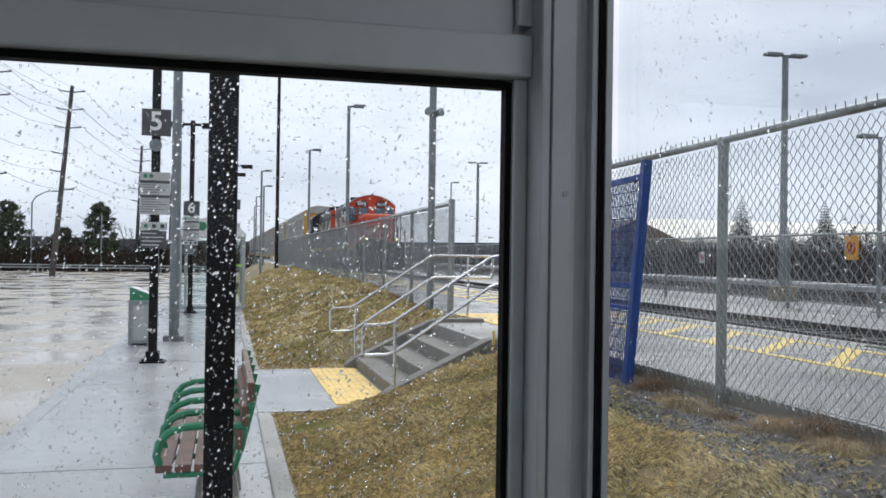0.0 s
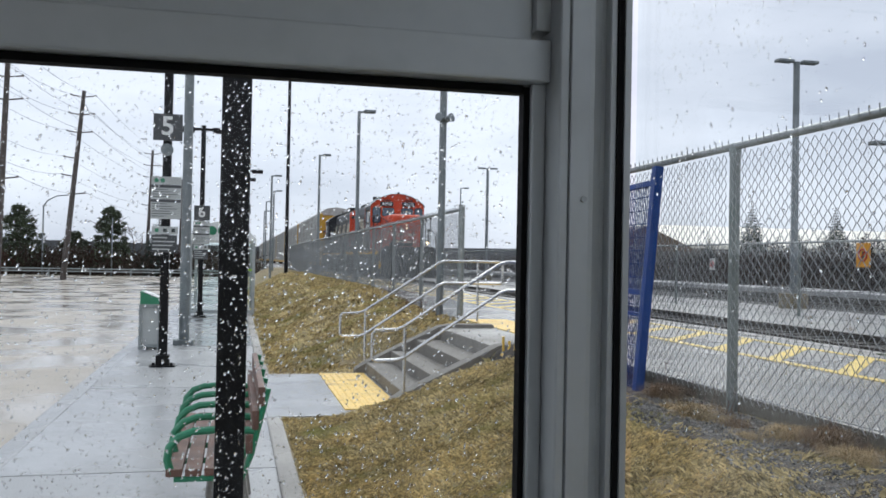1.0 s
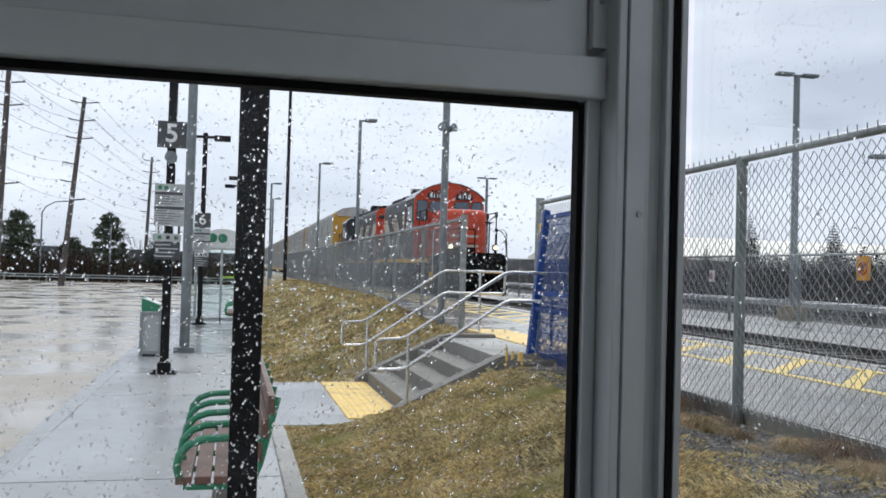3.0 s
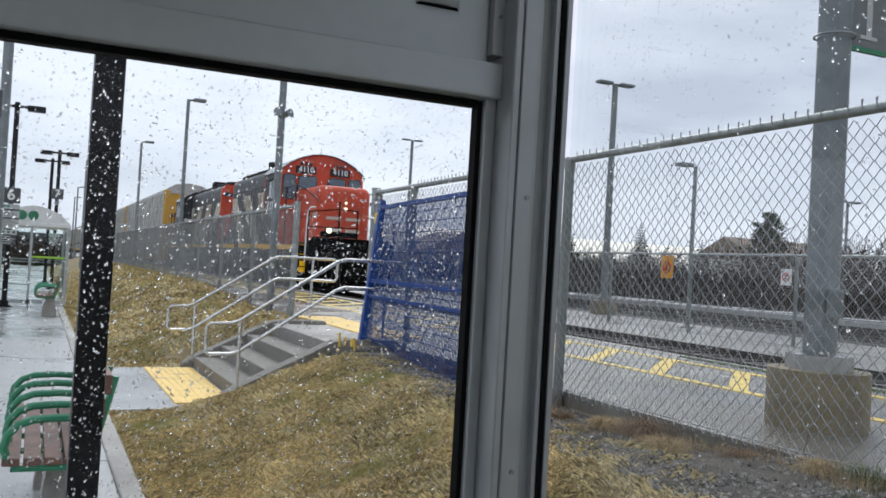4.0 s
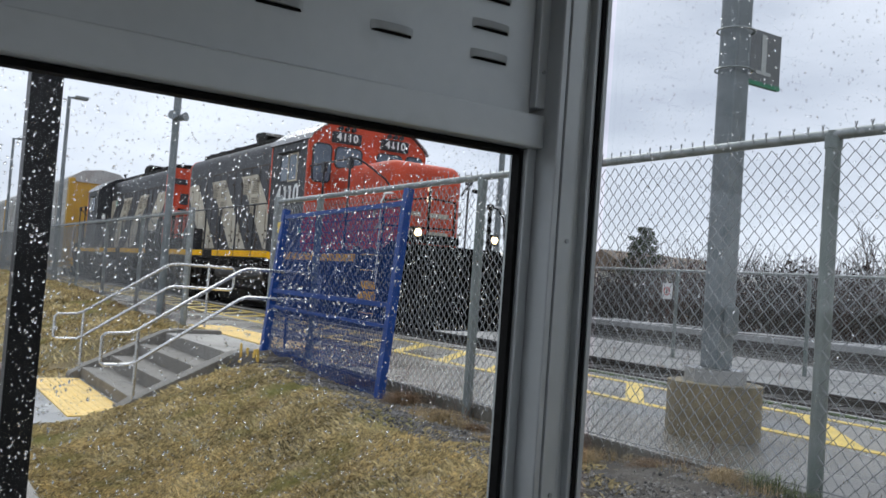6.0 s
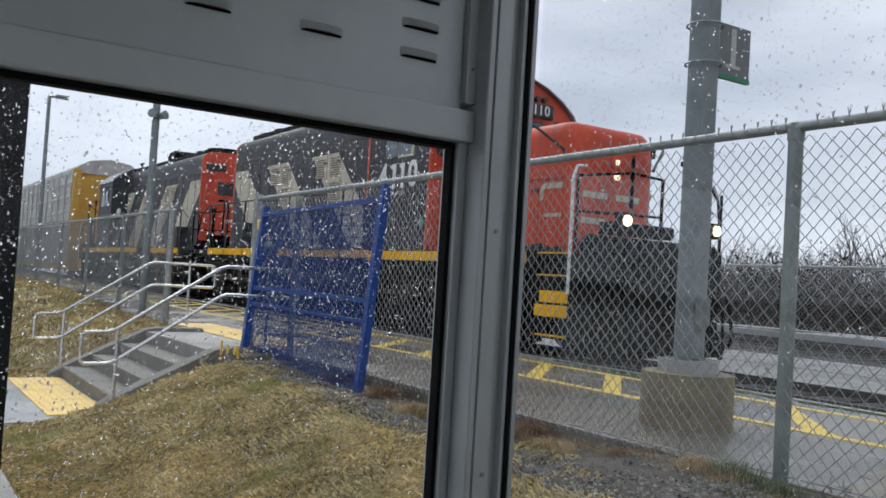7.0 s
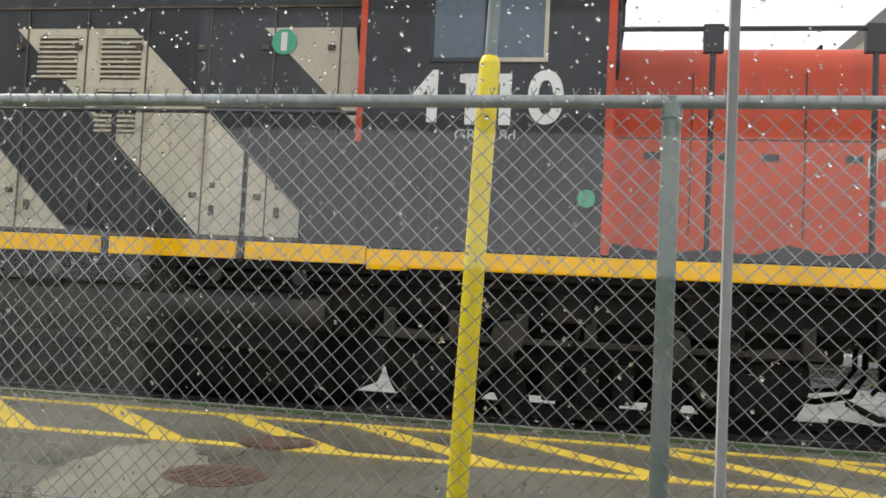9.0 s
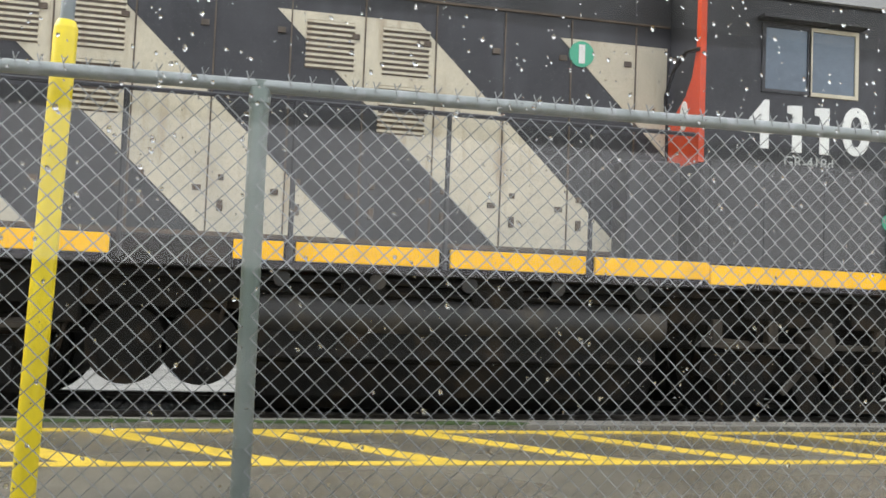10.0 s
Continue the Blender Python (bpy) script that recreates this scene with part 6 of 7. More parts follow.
for k, (x, y, h) in enumerate(((10.9, 12.0, 0.55), (11.2, 14.3, 0.5), (10.6, 9.8, 0.4), (10.75, 9.5, 0.35), (12.6, 17.5, 0.5), (10.5, 8.0, 0.35), (10.8, 10.6, 0.3))):
    tuft(x, y, BED, 50, 0.35, 0.12, M_WEED, "dark matted weeds in the gravel", 0.8)
    dead_weed(x, y, BED, h, 70 + k, "bare dark weed stalks in the gravel between the tracks")

verts, faces = [], []
for _ in range(62000):
    y = -3.0 + 11.5 * rng.uniform()
    x = rng.uniform(2.2, 3.44)
    if not dirt_edge(y) - 0.02 < x < 3.44 or y > 8.4:
        continue
    if noise.noise((x * 1.5, y * 1.5, 11)) + 0.35 * rng.normal() < -0.12:
        continue
    r = 0.0035 + 0.013 * rng.uniform() ** 2.4
    z = bank(x, y) + 0.012 + r * 0.3
    b = len(verts)
    s = rng.uniform(0.6, 1.2, 6) * r
    verts += [(x + s[0], y, z), (x - s[1], y, z), (x, y + s[2], z), (x, y - s[3], z), (x, y, z + s[4] * 0.8), (x, y, z - s[5])]
    faces += [(b + i, b + j, b + k) for i, j, k in ((0, 2, 4), (2, 1, 4), (1, 3, 4), (3, 0, 4), (2, 0, 5), (1, 2, 5), (3, 1, 5), (0, 3, 5))]
tagged(part("pebbles", pydata("pebbles", verts, faces, M_STONE), None), "loose grey stones in the dirt along the fence", "gravel", kind="stuff")


# dark soil banked against the head of the steps
verts, faces = [], []
n = 26
for j in range(n + 1):
    for i in range(n + 1):
        x, y = 2.45 + 1.0 * i / n, 8.15 + 0.86 * j / n
        edge = min(i, n - i, j * 1.0) / (n * 0.5)
        h = 0.10 * ss(0, 0.7, edge) * (0.7 + 0.6 * noise.noise((x * 4, y * 4, 8))) + 0.02 * noise.noise((x * 16, y * 16, 3))
        verts.append((x, y, bank(x, y) - 0.012 + h))
for j in range(n):
    for i in range(n):
        a = j * (n + 1) + i
        faces.append((a, a + 1, a + n + 2, a + n + 1))
tagged(part("soil_heap", pydata("soil_heap", verts, faces, M_DIRT), None), "dark wet soil heaped beside the concrete steps", "soil", kind="structure")


# ---- trees and distance ----
def leaf_cloud(centres, radii, per, size, flat=0.7):
    """Small leaf faces scattered in lumps."""
    verts, faces = [], []
    for (cx, cy, cz), r in zip(centres, radii):
        for _ in range(per):
            v = rng.normal(0, 1, 3)
            v *= r * rng.uniform(0.35, 1.0) / (np.linalg.norm(v) + 1e-6)
            p = (cx + v[0], cy + v[1], cz + v[2] * flat)
            a = rng.normal(0, 1, 3)
            b = rng.normal(0, 1, 3)
            a *= size / np.linalg.norm(a)
            b *= size * 0.7 / np.linalg.norm(b)
            k = len(verts)
            verts += [tuple(p), tuple(p + a), tuple(p + a * 0.4 + b)]
            faces.append((k, k + 1, k + 2))
    return verts, faces


def spruce(x, y, z, h, w):
    t = thing("spruce_tree", "dark green pointed spruce tree in the distance", "tree", "far conifers")
    bm = bmesh.new()
    tube(bm, [(x, y, z), (x, y, z + h * 0.97)], h * 0.016, 7, 0.01)
    part("trunk", bm, M_BARK, t)
    verts, faces = [], []
    tiers = 26
    for k in range(tiers):
        f = k / (tiers - 1)
        rad = (w * (1 - f) ** 0.9 + 0.06 * w) * rng.uniform(0.8, 1.15)
        zz = z + h * (0.05 + 0.93 * f)
        n = max(4, int(13 * (1 - f)) + 3)
        for j in range(n):
            a = 2 * math.pi * j / n + k * 0.7 + rng.uniform(-0.35, 0.35)
            q = rng.uniform(0.7, 1.1) * rad
            ca, sa = math.cos(a), math.sin(a)
            droop = 0.18 * q
            for _ in range(34):   # needle sprays along a drooping bough
                u = rng.uniform(0.1, 1.0)
                px, py = x + q * u * ca, y + q * u * sa
                pz = zz - droop * u + 0.12 * q * u * u + rng.normal(0, 0.02 * h * (1 - f) + 0.03)
                sz = 0.042 * h * (1.15 - f) * rng.uniform(0.6, 1.2)
                d = a + rng.normal(0, 0.9)
                b = len(verts)
                verts += [(px, py, pz), (px + sz * math.cos(d), py + sz * math.sin(d), pz - sz * 0.25), (px + sz * 0.5 * math.cos(d + 0.8), py + sz * 0.5 * math.sin(d + 0.8), pz - sz * rng.uniform(0.3, 0.8))]
                faces.append((b, b + 1, b + 2))
    part("crown", pydata("crown", verts, faces, M_SPRUCE), None, t)


def round_tree(x, y, z, h, w, material, kind="round_tree", label="dense dark evergreen tree in the distance"):
    t = thing(kind, label, "tree", "far trees")
    bm = bmesh.new()
    tube(bm, [(x, y, z), (x + 0.02 * h, y, z + h * 0.3), (x, y, z + h * 0.8)], h * 0.028, 7, 0.02)
    for k in range(7):
        a = k * 2.4
        zz = z + h * (0.3 + 0.07 * k)
        tube(bm, [(x, y, zz), (x + 0.5 * w * math.cos(a), y + 0.5 * w * math.sin(a), zz + 0.14 * h), (x + 0.8 * w * math.cos(a), y + 0.8 * w * math.sin(a), zz + 0.2 * h)], h * 0.009, 5, 0.01)
    part("trunk", bm, M_BARK, t)
    cs, rs = [], []
    for _ in range(170):
        f = rng.uniform() ** 1.2
        a = rng.uniform(0, 2 * math.pi)
        rad = w * (1.06 - f) ** 0.75 * rng.uniform(0.25, 1.1)
        cs.append((x + rad * math.cos(a), y + rad * math.sin(a), z + h * (0.10 + 0.86 * f)))
        rs.append(w * rng.uniform(0.12, 0.26) * (1.15 - 0.6 * f))
    v, f = leaf_cloud(cs, rs, 85, 0.055 * w + 0.05, 0.6)
    part("crown", pydata("crown", v, f, material), None, t)


def bare_tree(x, y, z, h, seed):
    r = random.Random(seed)
    bm = bmesh.new()

    def grow(p, d, l, rad, depth):
        q = p + d * l
        tube(bm, [p, (p + q) / 2 + Vector((r.uniform(-1, 1), r.uniform(-1, 1), 0)) * l * 0.05, q], rad, 5 if depth < 3 else 3, rad * 0.6, False)
        if depth >= 5:
            return
        for _ in range(3 if depth < 4 else 2):
            e = (d + Vector((r.uniform(-1, 1), r.uniform(-1, 1), r.uniform(-0.15, 0.5))) * 0.62).normalized()
            grow(p + d * l * r.uniform(0.55, 1.0), e, l * r.uniform(0.55, 0.75), rad * 0.55, depth + 1)
    grow(Vector((x, y, z)), Vector((0, 0, 1)), h * 0.32, h * 0.016, 0)
    tagged(part("bare_tree", bm, M_BARK, None), "leafless deciduous tree with fine twigs in the distance", "tree", "far trees")


for x, y, h, w in ((61.6, 96.7, 9.2, 2.7), (82.0, 108, 10.0, 2.7), (73, 104, 6.6, 2.4), (53, 92, 5.0, 1.8), (66, 98, 5.2, 2.2), (52, 60, 5.0, 1.6)):
    spruce(x, y, 0.3, h, w)
spruce(-6.4, 80, -0.2, 5.6, 2.0)
spruce(-3.4, 84, -0.2, 6.0, 1.6)
round_tree(67.8, 68.2, 0.3, 9.1, 3.6, M_PINE)
for x, y, h, w in ((-17.6, 80, 5.9, 2.6), (-10.4, 80, 6.0, 2.3), (-26, 78, 6.5, 3.2), (-14, 84, 3.8, 2.2), (-21.5, 84, 4.2, 2.4)):
    round_tree(x, y, -0.2, h, w, M_PINE, "pine_tree", "dark green spreading pine beyond the guard rail")
bare_tree(60, 37.5, 0.2, 11.0, 3)
bare_tree(70, 30, 0.2, 10.0, 5)
bare_tree(-8.6, 82, -0.2, 6.6, 8)
bare_tree(66, 20, 0.2, 10.0, 11)
bare_tree(60, -1.5, 0.2, 14.0, 13)
bare_tree(64, 4.5, 0.2, 12.0, 17)


def thicket(x0, x1, y0, y1, z, n, h, label, leafy=40, material=None):
    """Tangled brush: fine stems in a mass of small twigs."""
    verts, faces = [], []
    for _ in range(n):
        x, y = rng.uniform(x0, x1), rng.uniform(y0, y1)
        hh = h * rng.uniform(0.6, 1.0) * (0.85 + 0.35 * noise.noise((x * 0.18, y * 0.18, 2)))
        for _ in range(5):
            o = rng.normal(0, 0.14, 2) * hh
            d = rng.uniform(0, 2 * math.pi)
            w = 0.008 + 0.010 * rng.uniform()
            wx, wy = w * math.cos(d), w * math.sin(d)
            b = len(verts)
            verts += [(x - wx, y - wy, z), (x + wx, y + wy, z), (x + o[0] + wx * 0.6, y + o[1] + wy * 0.6, z + hh * 0.7), (x + o[0] * 1.5, y + o[1] * 1.5, z + hh * 1.1)]
            faces += [(b, b + 1, b + 2), (b, b + 2, b + 3)]
        for _ in range(leafy):
            v = rng.normal(0, 0.36, 3)
            p = np.array((x + v[0] * hh, y + v[1] * hh, z + hh * rng.uniform(0.02, 0.95)))
            a, c = rng.normal(0, 0.11, 3), rng.normal(0, 0.07, 3)
            b = len(verts)
            verts += [tuple(p), tuple(p + a), tuple(p + a * 0.5 + c)]
            faces.append((b, b + 1, b + 2))
    return tagged(part("thicket", pydata("thicket", verts, faces, material or M_HEDGE), None), label, "bushes", kind="stuff")


thicket(25, 30, -45, 40, 0.2, 1500, 3.5, "tall dark leafless thicket beyond the far track")
thicket(25, 30, 40, 120, 0.2, 1300, 2.5, "dense dark leafless thicket beyond the far track")
thicket(36, 48, -40, 36, 0.2, 900, 5.6, "taller bare trees behind the thicket, hazed grey-brown in colour", 34, M_HAZE)
thicket(-60, 2.0, 76, 90, -0.2, 2000, 3.0, "dark leafless thicket beyond the bus lane")
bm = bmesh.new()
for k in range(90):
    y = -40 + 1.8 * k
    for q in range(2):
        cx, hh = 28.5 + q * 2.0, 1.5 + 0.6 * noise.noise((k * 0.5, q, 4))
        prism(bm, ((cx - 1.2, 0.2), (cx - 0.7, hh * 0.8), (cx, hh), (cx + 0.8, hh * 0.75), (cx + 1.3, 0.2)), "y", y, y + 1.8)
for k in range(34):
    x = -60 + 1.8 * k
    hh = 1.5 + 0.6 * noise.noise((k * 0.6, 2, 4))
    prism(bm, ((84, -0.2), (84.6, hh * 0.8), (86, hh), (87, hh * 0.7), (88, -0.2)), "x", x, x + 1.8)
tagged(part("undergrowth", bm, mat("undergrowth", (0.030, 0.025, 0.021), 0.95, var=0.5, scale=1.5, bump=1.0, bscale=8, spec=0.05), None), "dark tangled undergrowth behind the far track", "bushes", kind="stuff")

# guard rail beyond the bus lane
gr = thing("guard_rail", "pale steel guard rail along the far side of the bus lane", "guard rail")
bm = bmesh.new()
for z in (0.16, 0.36):
    box(bm, -70, 73.0, z, 1.5, 73.06, z + 0.10, 0.01)
part("beam", bm, M_STEEL, gr)
for k in range(24):
    bm = bmesh.new()
    box(bm, -68 + 3 * k, 73.06, -0.15, -67.9 + 3 * k, 73.2, 0.45)
    part("post", bm, M_STEEL, gr)


def utility_pole(x, y, top, lean):
    t = thing("utility_pole", "tall leaning timber utility pole with short insulator arms", "utility pole", "utility poles")
    bm = bmesh.new()
    tube(bm, [(x - lean, y, -0.2), (x, y, top)], 0.19, 10, 0.12)
    part("pole", bm, M_TIMBER, t)
    ends = []
    for k in range(6):
        z = top - 0.3 - 1.15 * k - (0.5 if k > 2 else 0)
        px = x - lean * (top - z) / top
        for s in ((-1, 1) if k < 3 else (-1,) if k < 5 else (1,)):
            bm = bmesh.new()
            tube(bm, [(px, y, z - 0.1), (px + s * 0.75, y, z)], 0.04, 5)
            tube(bm, [(px + s * 0.72, y, z), (px + s * 0.78, y, z + 0.05)], 0.06, 6)
            part("insulator_arm", bm, M_TIMBER, t)
            ends.append((px + s * 0.75, y, z + 0.05))
    return ends


spots = [(-9.65, 60.2, 12.0, 1.0), (-11.3, 48.0, 11.9, 0.3), (-8.2, 92, 12.0, 0.4), (-13.5, 18, 12.5, 0.2), (-7.2, 125, 12.0, 0.2)]
arms = {s: utility_pole(*s) for s in spots}
order = [spots[3], spots[1], spots[0], spots[2], spots[4]]
for a, b in zip(order, order[1:]):
    w = thing("power_lines", "thin dark overhead wires sagging between the utility poles", "wires", "overhead wires")
    for p, q in zip(arms[a], arms[b]):
        p, q = Vector(p), Vector(q)
        bm = bmesh.new()
        tube(bm, [p.lerp(q, k / 10) - Vector((0, 0, 0.32 * 4 * (k / 10) * (1 - k / 10))) for k in range(11)], 0.010, 4)
        part("wire", bm, M_BLACK, w)
ld = thing("road_lamp", "slim curved-arm road lamp beyond the bus lane", "lamp post")
bm = bmesh.new()
tube(bm, [(-15.4, 78, -0.2), (-15.4, 78, 5.4), (-15.1, 78, 5.9), (-14.4, 78, 6.3), (-13.6, 78, 6.4)], 0.07, 7, 0.04)
box(bm, -13.8, 77.9, 6.33, -13.2, 78.1, 6.43)
part("pole", bm, M_POLE, ld)
bm = bmesh.new()
tube(bm, [(-9.9, 77, -0.2), (-9.9, 77, 4.6)], 0.07, 7, 0.05)
tagged(part("post", bm, M_POLE, None), "slim pale post beyond the guard rail", "post")

# buildings across the tracks
wh = thing("warehouse", "long low warehouse with a pale sunlit metal roof", "warehouse")
bm = bmesh.new()
box(bm, 56, 122, 0.2, 190, 160, 4.4)
part("wall", bm, M_SHED, wh)
bm = bmesh.new()
prism(bm, ((121, 4.2), (121, 4.7), (141, 8.6), (161, 4.7), (161, 4.2)), "x", 55, 191)
part("roof", bm, M_ROOFW, wh)
for k in range(12):
    bm = bmesh.new()
    box(bm, 62 + 10.5 * k, 121.9, 0.2, 66 + 10.5 * k, 122.1, 4.0)
    part("door", bm, M_SHED, wh)
hs = thing("house", "low house with a brown gabled roof beyond the tracks", "house")
bm = bmesh.new()
box(bm, 38, 90, 0.2, 50, 98, 3.2)
part("wall", bm, M_SHED, hs)
bm = bmesh.new()
prism(bm, ((37.4, 3.1), (44, 5.9), (50.6, 3.1)), "y", 89.4, 98.6)
part("roof", bm, M_BRN, hs)
for x in (40, 43.5, 47):
    bm = bmesh.new()
    box(bm, x, 89.95, 1.3, x + 1.3, 90.02, 2.5)
    part("window", bm, M_TGLS, hs)
h2 = thing("house", "pale house with a low gabled roof beyond the thicket", "house")
bm = bmesh.new()
box(bm, 84, 86, 0.2, 104, 98, 5.0)
part("wall", bm, M_ROOFW, h2)
bm = bmesh.new()
prism(bm, ((85.2, 4.9), (92, 8.0), (98.8, 4.9)), "x", 83.5, 104.5)
part("roof", bm, M_BRN, h2)
ind = thing("industrial_building", "pale industrial building with a stair tower beyond the tracks", "building")
bm = bmesh.new()
prism(bm, ((-44, 0.2), (-44, 19.0), (-15, 17.5), (-10.8, 13.6), (-10.8, 0.2)), "x", 44, 72)
part("wall", bm, M_ROOFW, ind)
bm = bmesh.new()
prism(bm, ((-44, 19.0), (-44, 19.5), (-14.8, 18.0), (-10.3, 13.8), (-10.6, 13.4), (-15, 17.5)), "x", 43.6, 72.4)
part("roof_edge", bm, M_SHED, ind, "grey roof edge")
for k in range(6):
    for z in (4.0, 8.5, 12.4):
        bm = bmesh.new()
        box(bm, 43.9, -16.5 - 4.2 * k, z, 44.02, -13.5 - 4.2 * k, z + 1.9)
        part("window", bm, M_TGLS, ind)
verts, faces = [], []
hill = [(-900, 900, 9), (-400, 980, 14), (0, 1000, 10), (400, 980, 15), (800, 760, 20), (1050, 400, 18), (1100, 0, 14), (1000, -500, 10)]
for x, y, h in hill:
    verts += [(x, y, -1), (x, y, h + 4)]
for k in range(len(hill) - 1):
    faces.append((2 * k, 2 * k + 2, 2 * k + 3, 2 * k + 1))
# the woods' flat grey has the distance haze mixed in
tagged(part("backdrop", pydata("backdrop", verts, faces, mat("hazed_woods", (0.09, 0.095, 0.10), 0.95, var=0.25, scale=0.01)), None), "hazy low wooded skyline", "skyline", kind="structure")

# ---- the shelter round the camera ----
GY, GX = 1.012, 0.428      # planes of the two glazed walls
sx0, sy0, ztop = -1.30, -2.30, 2.42
me_sh = thing("waiting_shelter", "grey aluminium framed glazed waiting shelter with a louvred box", "shelter")


def piece(name, x0, y0, z0, x1, y1, z1, material=None, label="", bevel=0.0025):
    bm = bmesh.new()
    box(bm, x0, y0, z0, x1, y1, z1, bevel)
    return part(name, bm, material or M_ALU, me_sh, label)


# corner post in several ribs
bm = bmesh.new()
prism(bm, ((0.3365, 1.032), (0.3365, 0.9395), (0.338, 0.937), (0.3462, 0.9365), (0.3472, 0.9400), (0.3484, 0.9400), (0.349, 0.9348), (0.350, 0.934), (0.372, 0.934), (0.378, 0.9355), (0.391, 0.9455), (0.3962, 0.946), (0.3972, 0.9345), (0.3982, 0.933), (0.4045, 0.933), (0.4045, 0.942), (0.4225, 0.942), (0.4225, 1.032)), "z", 0.0, ztop)
corner = part("corner_post", bm, M_ALU, me_sh, "ribbed aluminium corner post")
for z in (0.42, 0.80, 1.225, 1.607, 2.0):
    bm = bmesh.new()
    tube(bm, [(0.366, 0.9345, z), (0.366, 0.9318, z)], 0.0036, 12)
    part("screw", bm, M_STEEL, corner, smooth=True)
piece("window_jamb", 0.3188, 0.984, 0.0, 0.3362, 1.03, 1.760)
piece("gasket", 0.3112, 0.994, 0.0, 0.3185, 1.014, 1.745, M_GASKET, "black rubber gasket", 0.001)
piece("gasket", 0.4048, 0.9290, 0.0, 0.4120, 0.9415, ztop, M_GASKET, "", 0.001)
piece("glazing_bead", 0.4123, 0.9265, 0.0, 0.4205, 0.9415, ztop, None, "", 0.001)
# header bar and louvred box over the window
piece("header_bar", sx0, 0.968, 1.747, 0.3362, 1.035, 1.7975)
piece("gasket", sx0, 0.994, 1.7375, 0.3110, 1.016, 1.7466, M_GASKET, "", 0.001)
lv = piece("louvre_box", sx0, 0.986, 1.798, 0.318, 1.08, ztop - 0.05, None, "grey sheet metal box with pressed louvres")
piece("box_bracket", 0.3185, 0.972, 1.809, 0.3375, 1.03, ztop - 0.05)
bm = bmesh.new()
tube(bm, [(0.329, 0.9735, 1.865), (0.329, 0.969, 1.865)], 0.003, 10)
part("screw", bm, M_STEEL, me_sh)


def louvre(x, z, w=0.068):
    verts, faces = [], []
    n = 10
    for i in range(n + 1):
        u = i / n
        e = math.sin(math.pi * u) ** 0.35
        for z1, d in ((0.0, 0.0), (-0.006, 0.006 * e), (-0.0135, 0.0105 * e)):
            verts.append((x + (u - 0.5) * w, 0.9855 - d, z + z1 - 0.002 * (1 - e)))
    for i in range(n):
        for k in range(2):
            a = i * 3 + k
            faces.append((a, a + 1, a + 4, a + 3))
    ob = part("louvre", pydata("louvre", verts, faces, M_ALU), None, lv)
    ob.data.shade_smooth()
    # black strip drawn as the shade within the pressed slot
    bm = bmesh.new()
    box(bm, x - w * 0.46, 0.9845, z - 0.0165, x + w * 0.46, 0.9862, z - 0.0125)
    part("louvre_slot", bm, M_GASKET, lv)


for k in range(-3, 4):
    for x, dz in ((0.235, 0.0), (0.068, 0.006), (-0.10, 0.006), (-0.27, 0.004), (-0.44, 0.0), (-0.61, 0.004)):
        z = 1.882 + 0.046 * k + dz
        if z > 1.87 and not (abs(x - 0.068) < 0.01 and k % 2 == 1):
            louvre(x, z)
# other posts, sills, roof
piece("post", sx0 - 0.06, 0.95, 0.0, sx0, 1.03, ztop)
piece("post", 0.39, sy0 - 0.06, 0.0, 0.45, sy0, ztop)
piece("post", sx0 - 0.06, sy0 - 0.06, 0.0, sx0, sy0, ztop)
piece("sill", sx0, 0.98, 1.02, 0.3215, 1.03, 1.06)
# added out of view: keeps bright pavement out of the side pane's reflection
piece("lower_panel", sx0, 1.0, 0.05, 0.3215, 1.02, 1.02, M_INK, "unseen dark panel added under the window to dim pane reflections")
piece("sill", 0.405, sy0, 0.05, 0.445, 0.93, 0.13)
piece("sill", sx0, sy0 - 0.05, 0.05, 0.39, sy0, 0.13)
piece("eaves_rail", 0.40, sy0, ztop - 0.06, 0.46, 0.93, ztop)
piece("fascia", sx0 - 0.05, sy0, 2.06, sx0, 0.95, 2.10, None, "slim aluminium bar over the open side")
# added pane, never in view: the side glass mirrors dimmer sky through it
fp = piece("fascia_pane", sx0 - 0.03, sy0, 2.101, sx0 - 0.024, 0.95, ztop - 0.001, M_SMOKED, "unseen smoked pane added to dim the sky mirrored in the glass", 0)
fp.visible_shadow = False
# likewise added and unseen: blocks the wet road mirrored in the side pane
piece("lower_panel", sx0 - 0.04, sy0, 0.05, sx0, 0.95, 1.69, M_INK, "unseen dark panel added on the lane side to dim reflections")
piece("eaves_rail", sx0, sy0 - 0.05, ztop - 0.06, 0.39, sy0, ztop)
piece("roof_panel", sx0 - 0.15, sy0 - 0.15, ztop, 0.55, 1.2, ztop + 0.06, M_WHITE, "pale shelter roof panel")
for name, a in (("window_pane", (sx0, GY - 0.003, 1.065, 0.3112, GY + 0.003, 1.742)), ("side_pane", (GX - 0.003, -0.2895, 0.13, GX + 0.003, 0.922, ztop - 0.06)), ("side_pane", (GX - 0.003, sy0, 0.13, GX + 0.003, -0.2965, ztop - 0.06)), ("back_pane", (sx0, sy0 - 0.028, 0.13, 0.39, sy0 - 0.022, ztop - 0.06))):
    ob = piece(name, *a, M_GLASS_W if name == "window_pane" else M_GLASS, "rain-spotted clear glass pane", 0)
    ob.visible_shadow = False
ob = piece("glass_joint", GX - 0.004, -0.2960, 0.13, GX + 0.004, -0.2900, ztop - 0.06, mat("silicone", (0.62, 0.64, 0.65), 0.4, var=0.1, scale=9), "grey silicone joint between two panes", 0.001)


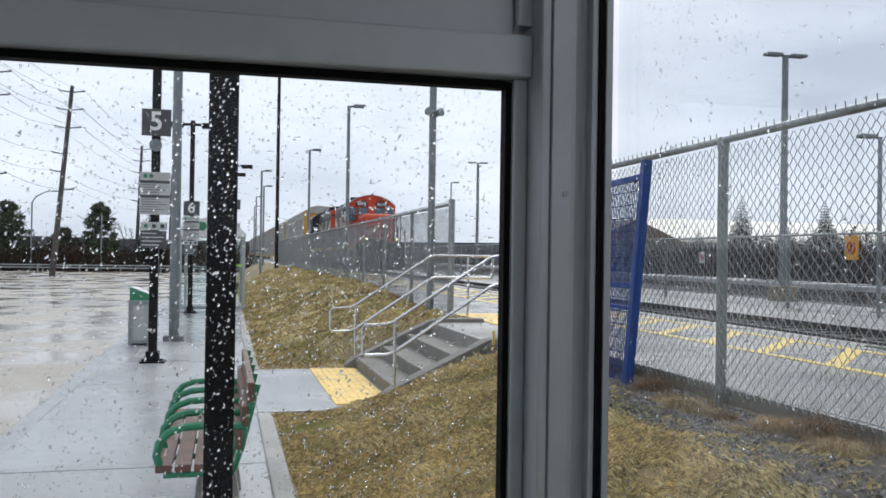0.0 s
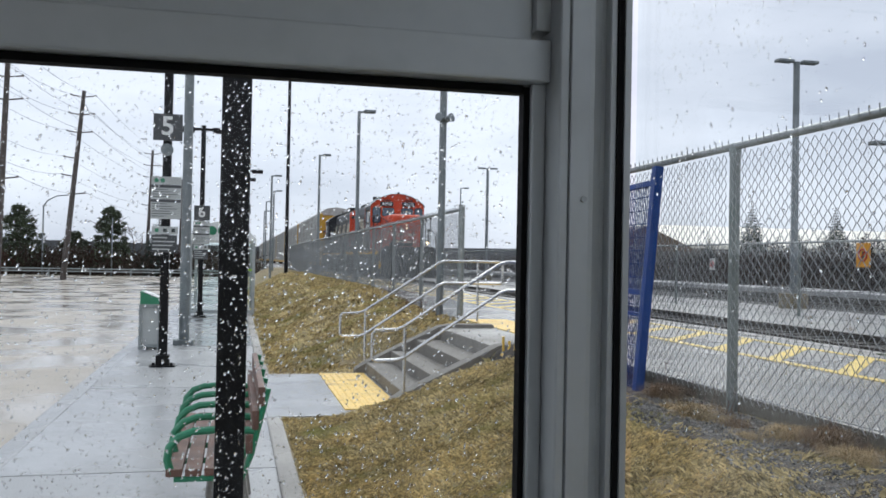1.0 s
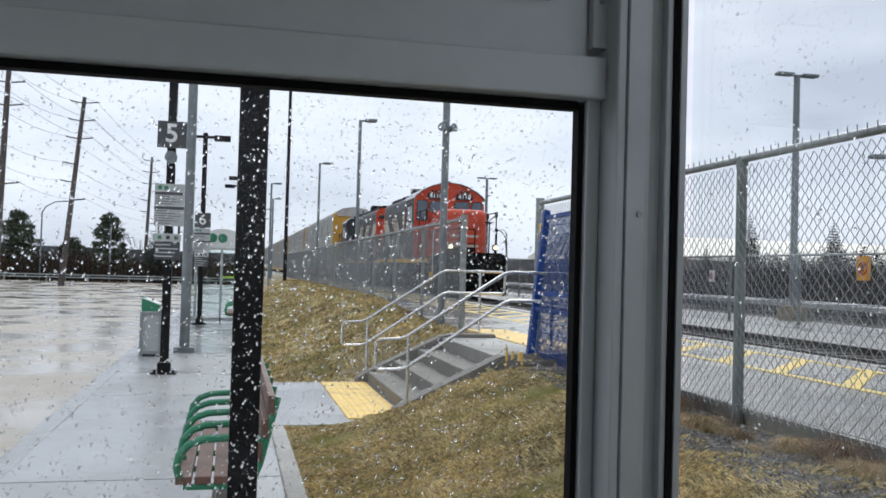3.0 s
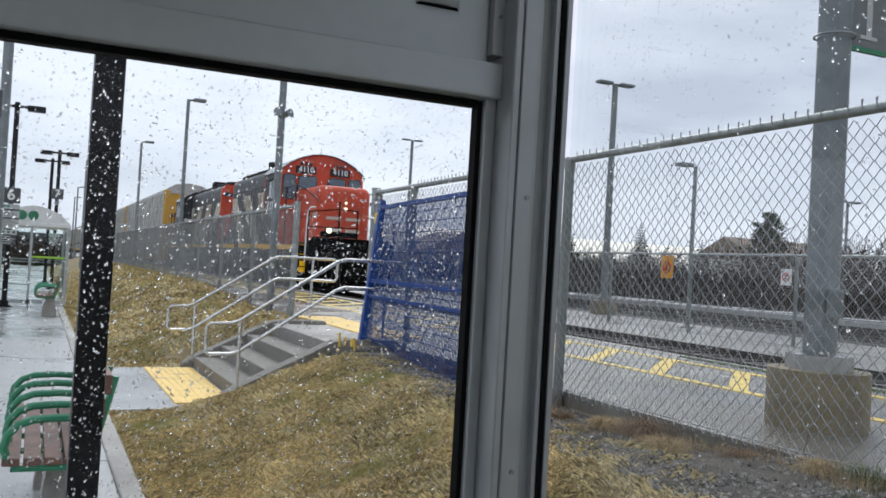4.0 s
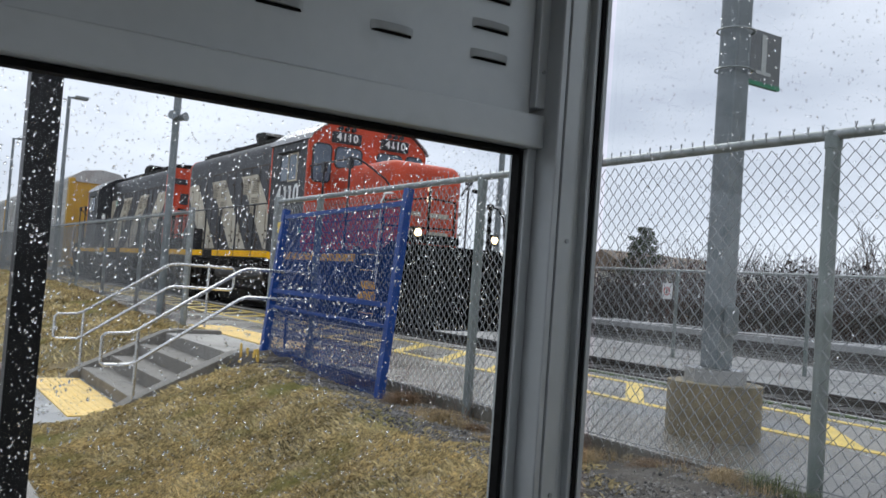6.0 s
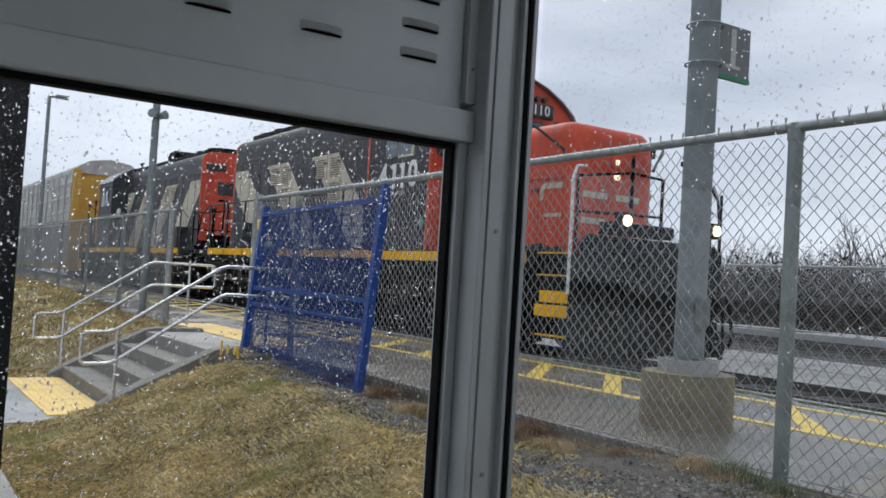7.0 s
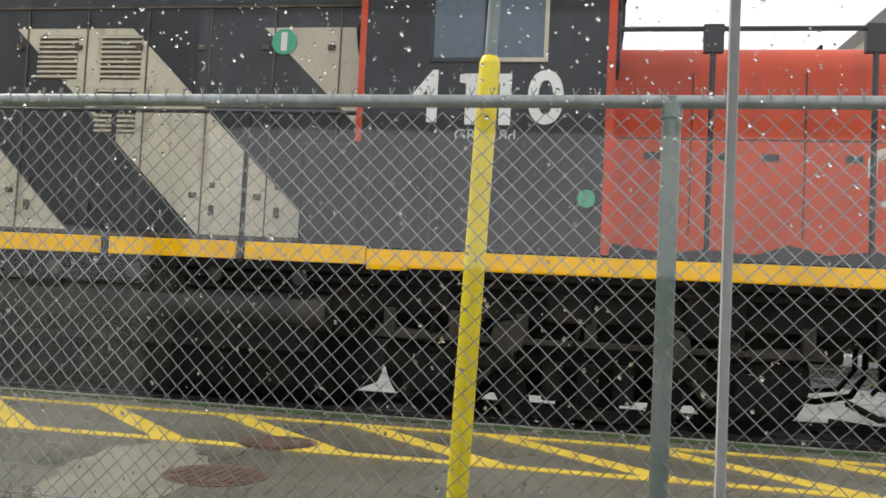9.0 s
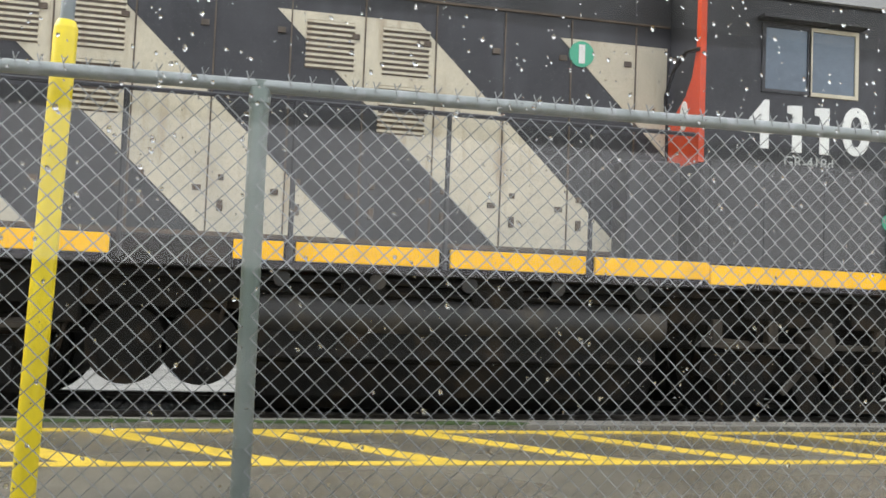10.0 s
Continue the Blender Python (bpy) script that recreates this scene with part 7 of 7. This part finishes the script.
# rain on the glass
def rain(plane, n, ar, zr, r0, r1, long, seed):
    """Flattened drops on the outer side of a pane."""
    g = np.random.default_rng(seed)
    verts, faces = [], []
    seg = 6
    for _ in range(n):
        a, z = g.uniform(*ar), g.uniform(*zr)
        r = r0 + (r1 - r0) * g.uniform() ** 2.7
        tall = r * (1 + long * g.uniform() ** 2)
        skew = g.normal(0.12, 0.2)
        wob = 1 + g.normal(0, 0.13, seg)
        b = len(verts)
        for q, d in ((1.0, 0.0), (0.75, 0.46)):
            for k in range(seg):
                t = 2 * math.pi * k / seg
                u, v = r * q * math.cos(t) * wob[k], tall * q * math.sin(t) * wob[k] * (1.15 if math.sin(t) < 0 else 0.9)
                p = (u + skew * v, v, d * r)
                verts.append((a + p[0], GY + 0.0031 + p[2], z + p[1]) if plane == "y" else (GX + 0.0031 + p[2], a + p[0], z + p[1]))
        top = len(verts)
        verts.append((a, GY + 0.0031 + 0.62 * r, z) if plane == "y" else (GX + 0.0031 + 0.62 * r, a, z))
        for i in range(1):
            for k in range(seg):
                faces.append((b + i * seg + k, b + i * seg + (k + 1) % seg, b + (i + 1) * seg + (k + 1) % seg, b + (i + 1) * seg + k))
        for k in range(seg):
            faces.append((b + seg + k, b + seg + (k + 1) % seg, top))
        faces.append(tuple(b + k for k in range(seg))[::-1])
    me = pydata("rain_drops", verts, faces, M_DROP)
    me.shade_smooth()
    bm = bmesh.new()
    bm.from_mesh(me)
    bmesh.ops.recalc_face_normals(bm, faces=bm.faces)
    bm.to_mesh(me)
    bm.free()
    ob = tagged(part("rain_drops", me, None), "rain drops clinging to the shelter glass", "rain drops", kind="stuff")
    ob.visible_shadow = False


rain("y", 9000, (-0.9, 0.306), (1.07, 1.735), 0.00035, 0.0018, 0.7, 11)
rain("y", 7500, (-0.9, 0.306), (1.07, 1.735), 0.0006, 0.0017, 0.9, 16)
rain("x", 8000, (-0.285, 0.90), (0.8, 2.3), 0.0004, 0.0018, 0.5, 12)
rain("x", 7000, (-1.6, -0.302), (0.9, 2.3), 0.0004, 0.0018, 0.5, 13)
rain("x", 3200, (-0.285, 0.90), (1.72, 2.25), 0.0006, 0.0016, 0.5, 14)
rain("x", 2600, (-1.6, -0.302), (1.72, 2.25), 0.0006, 0.0016, 0.5, 15)


motions()
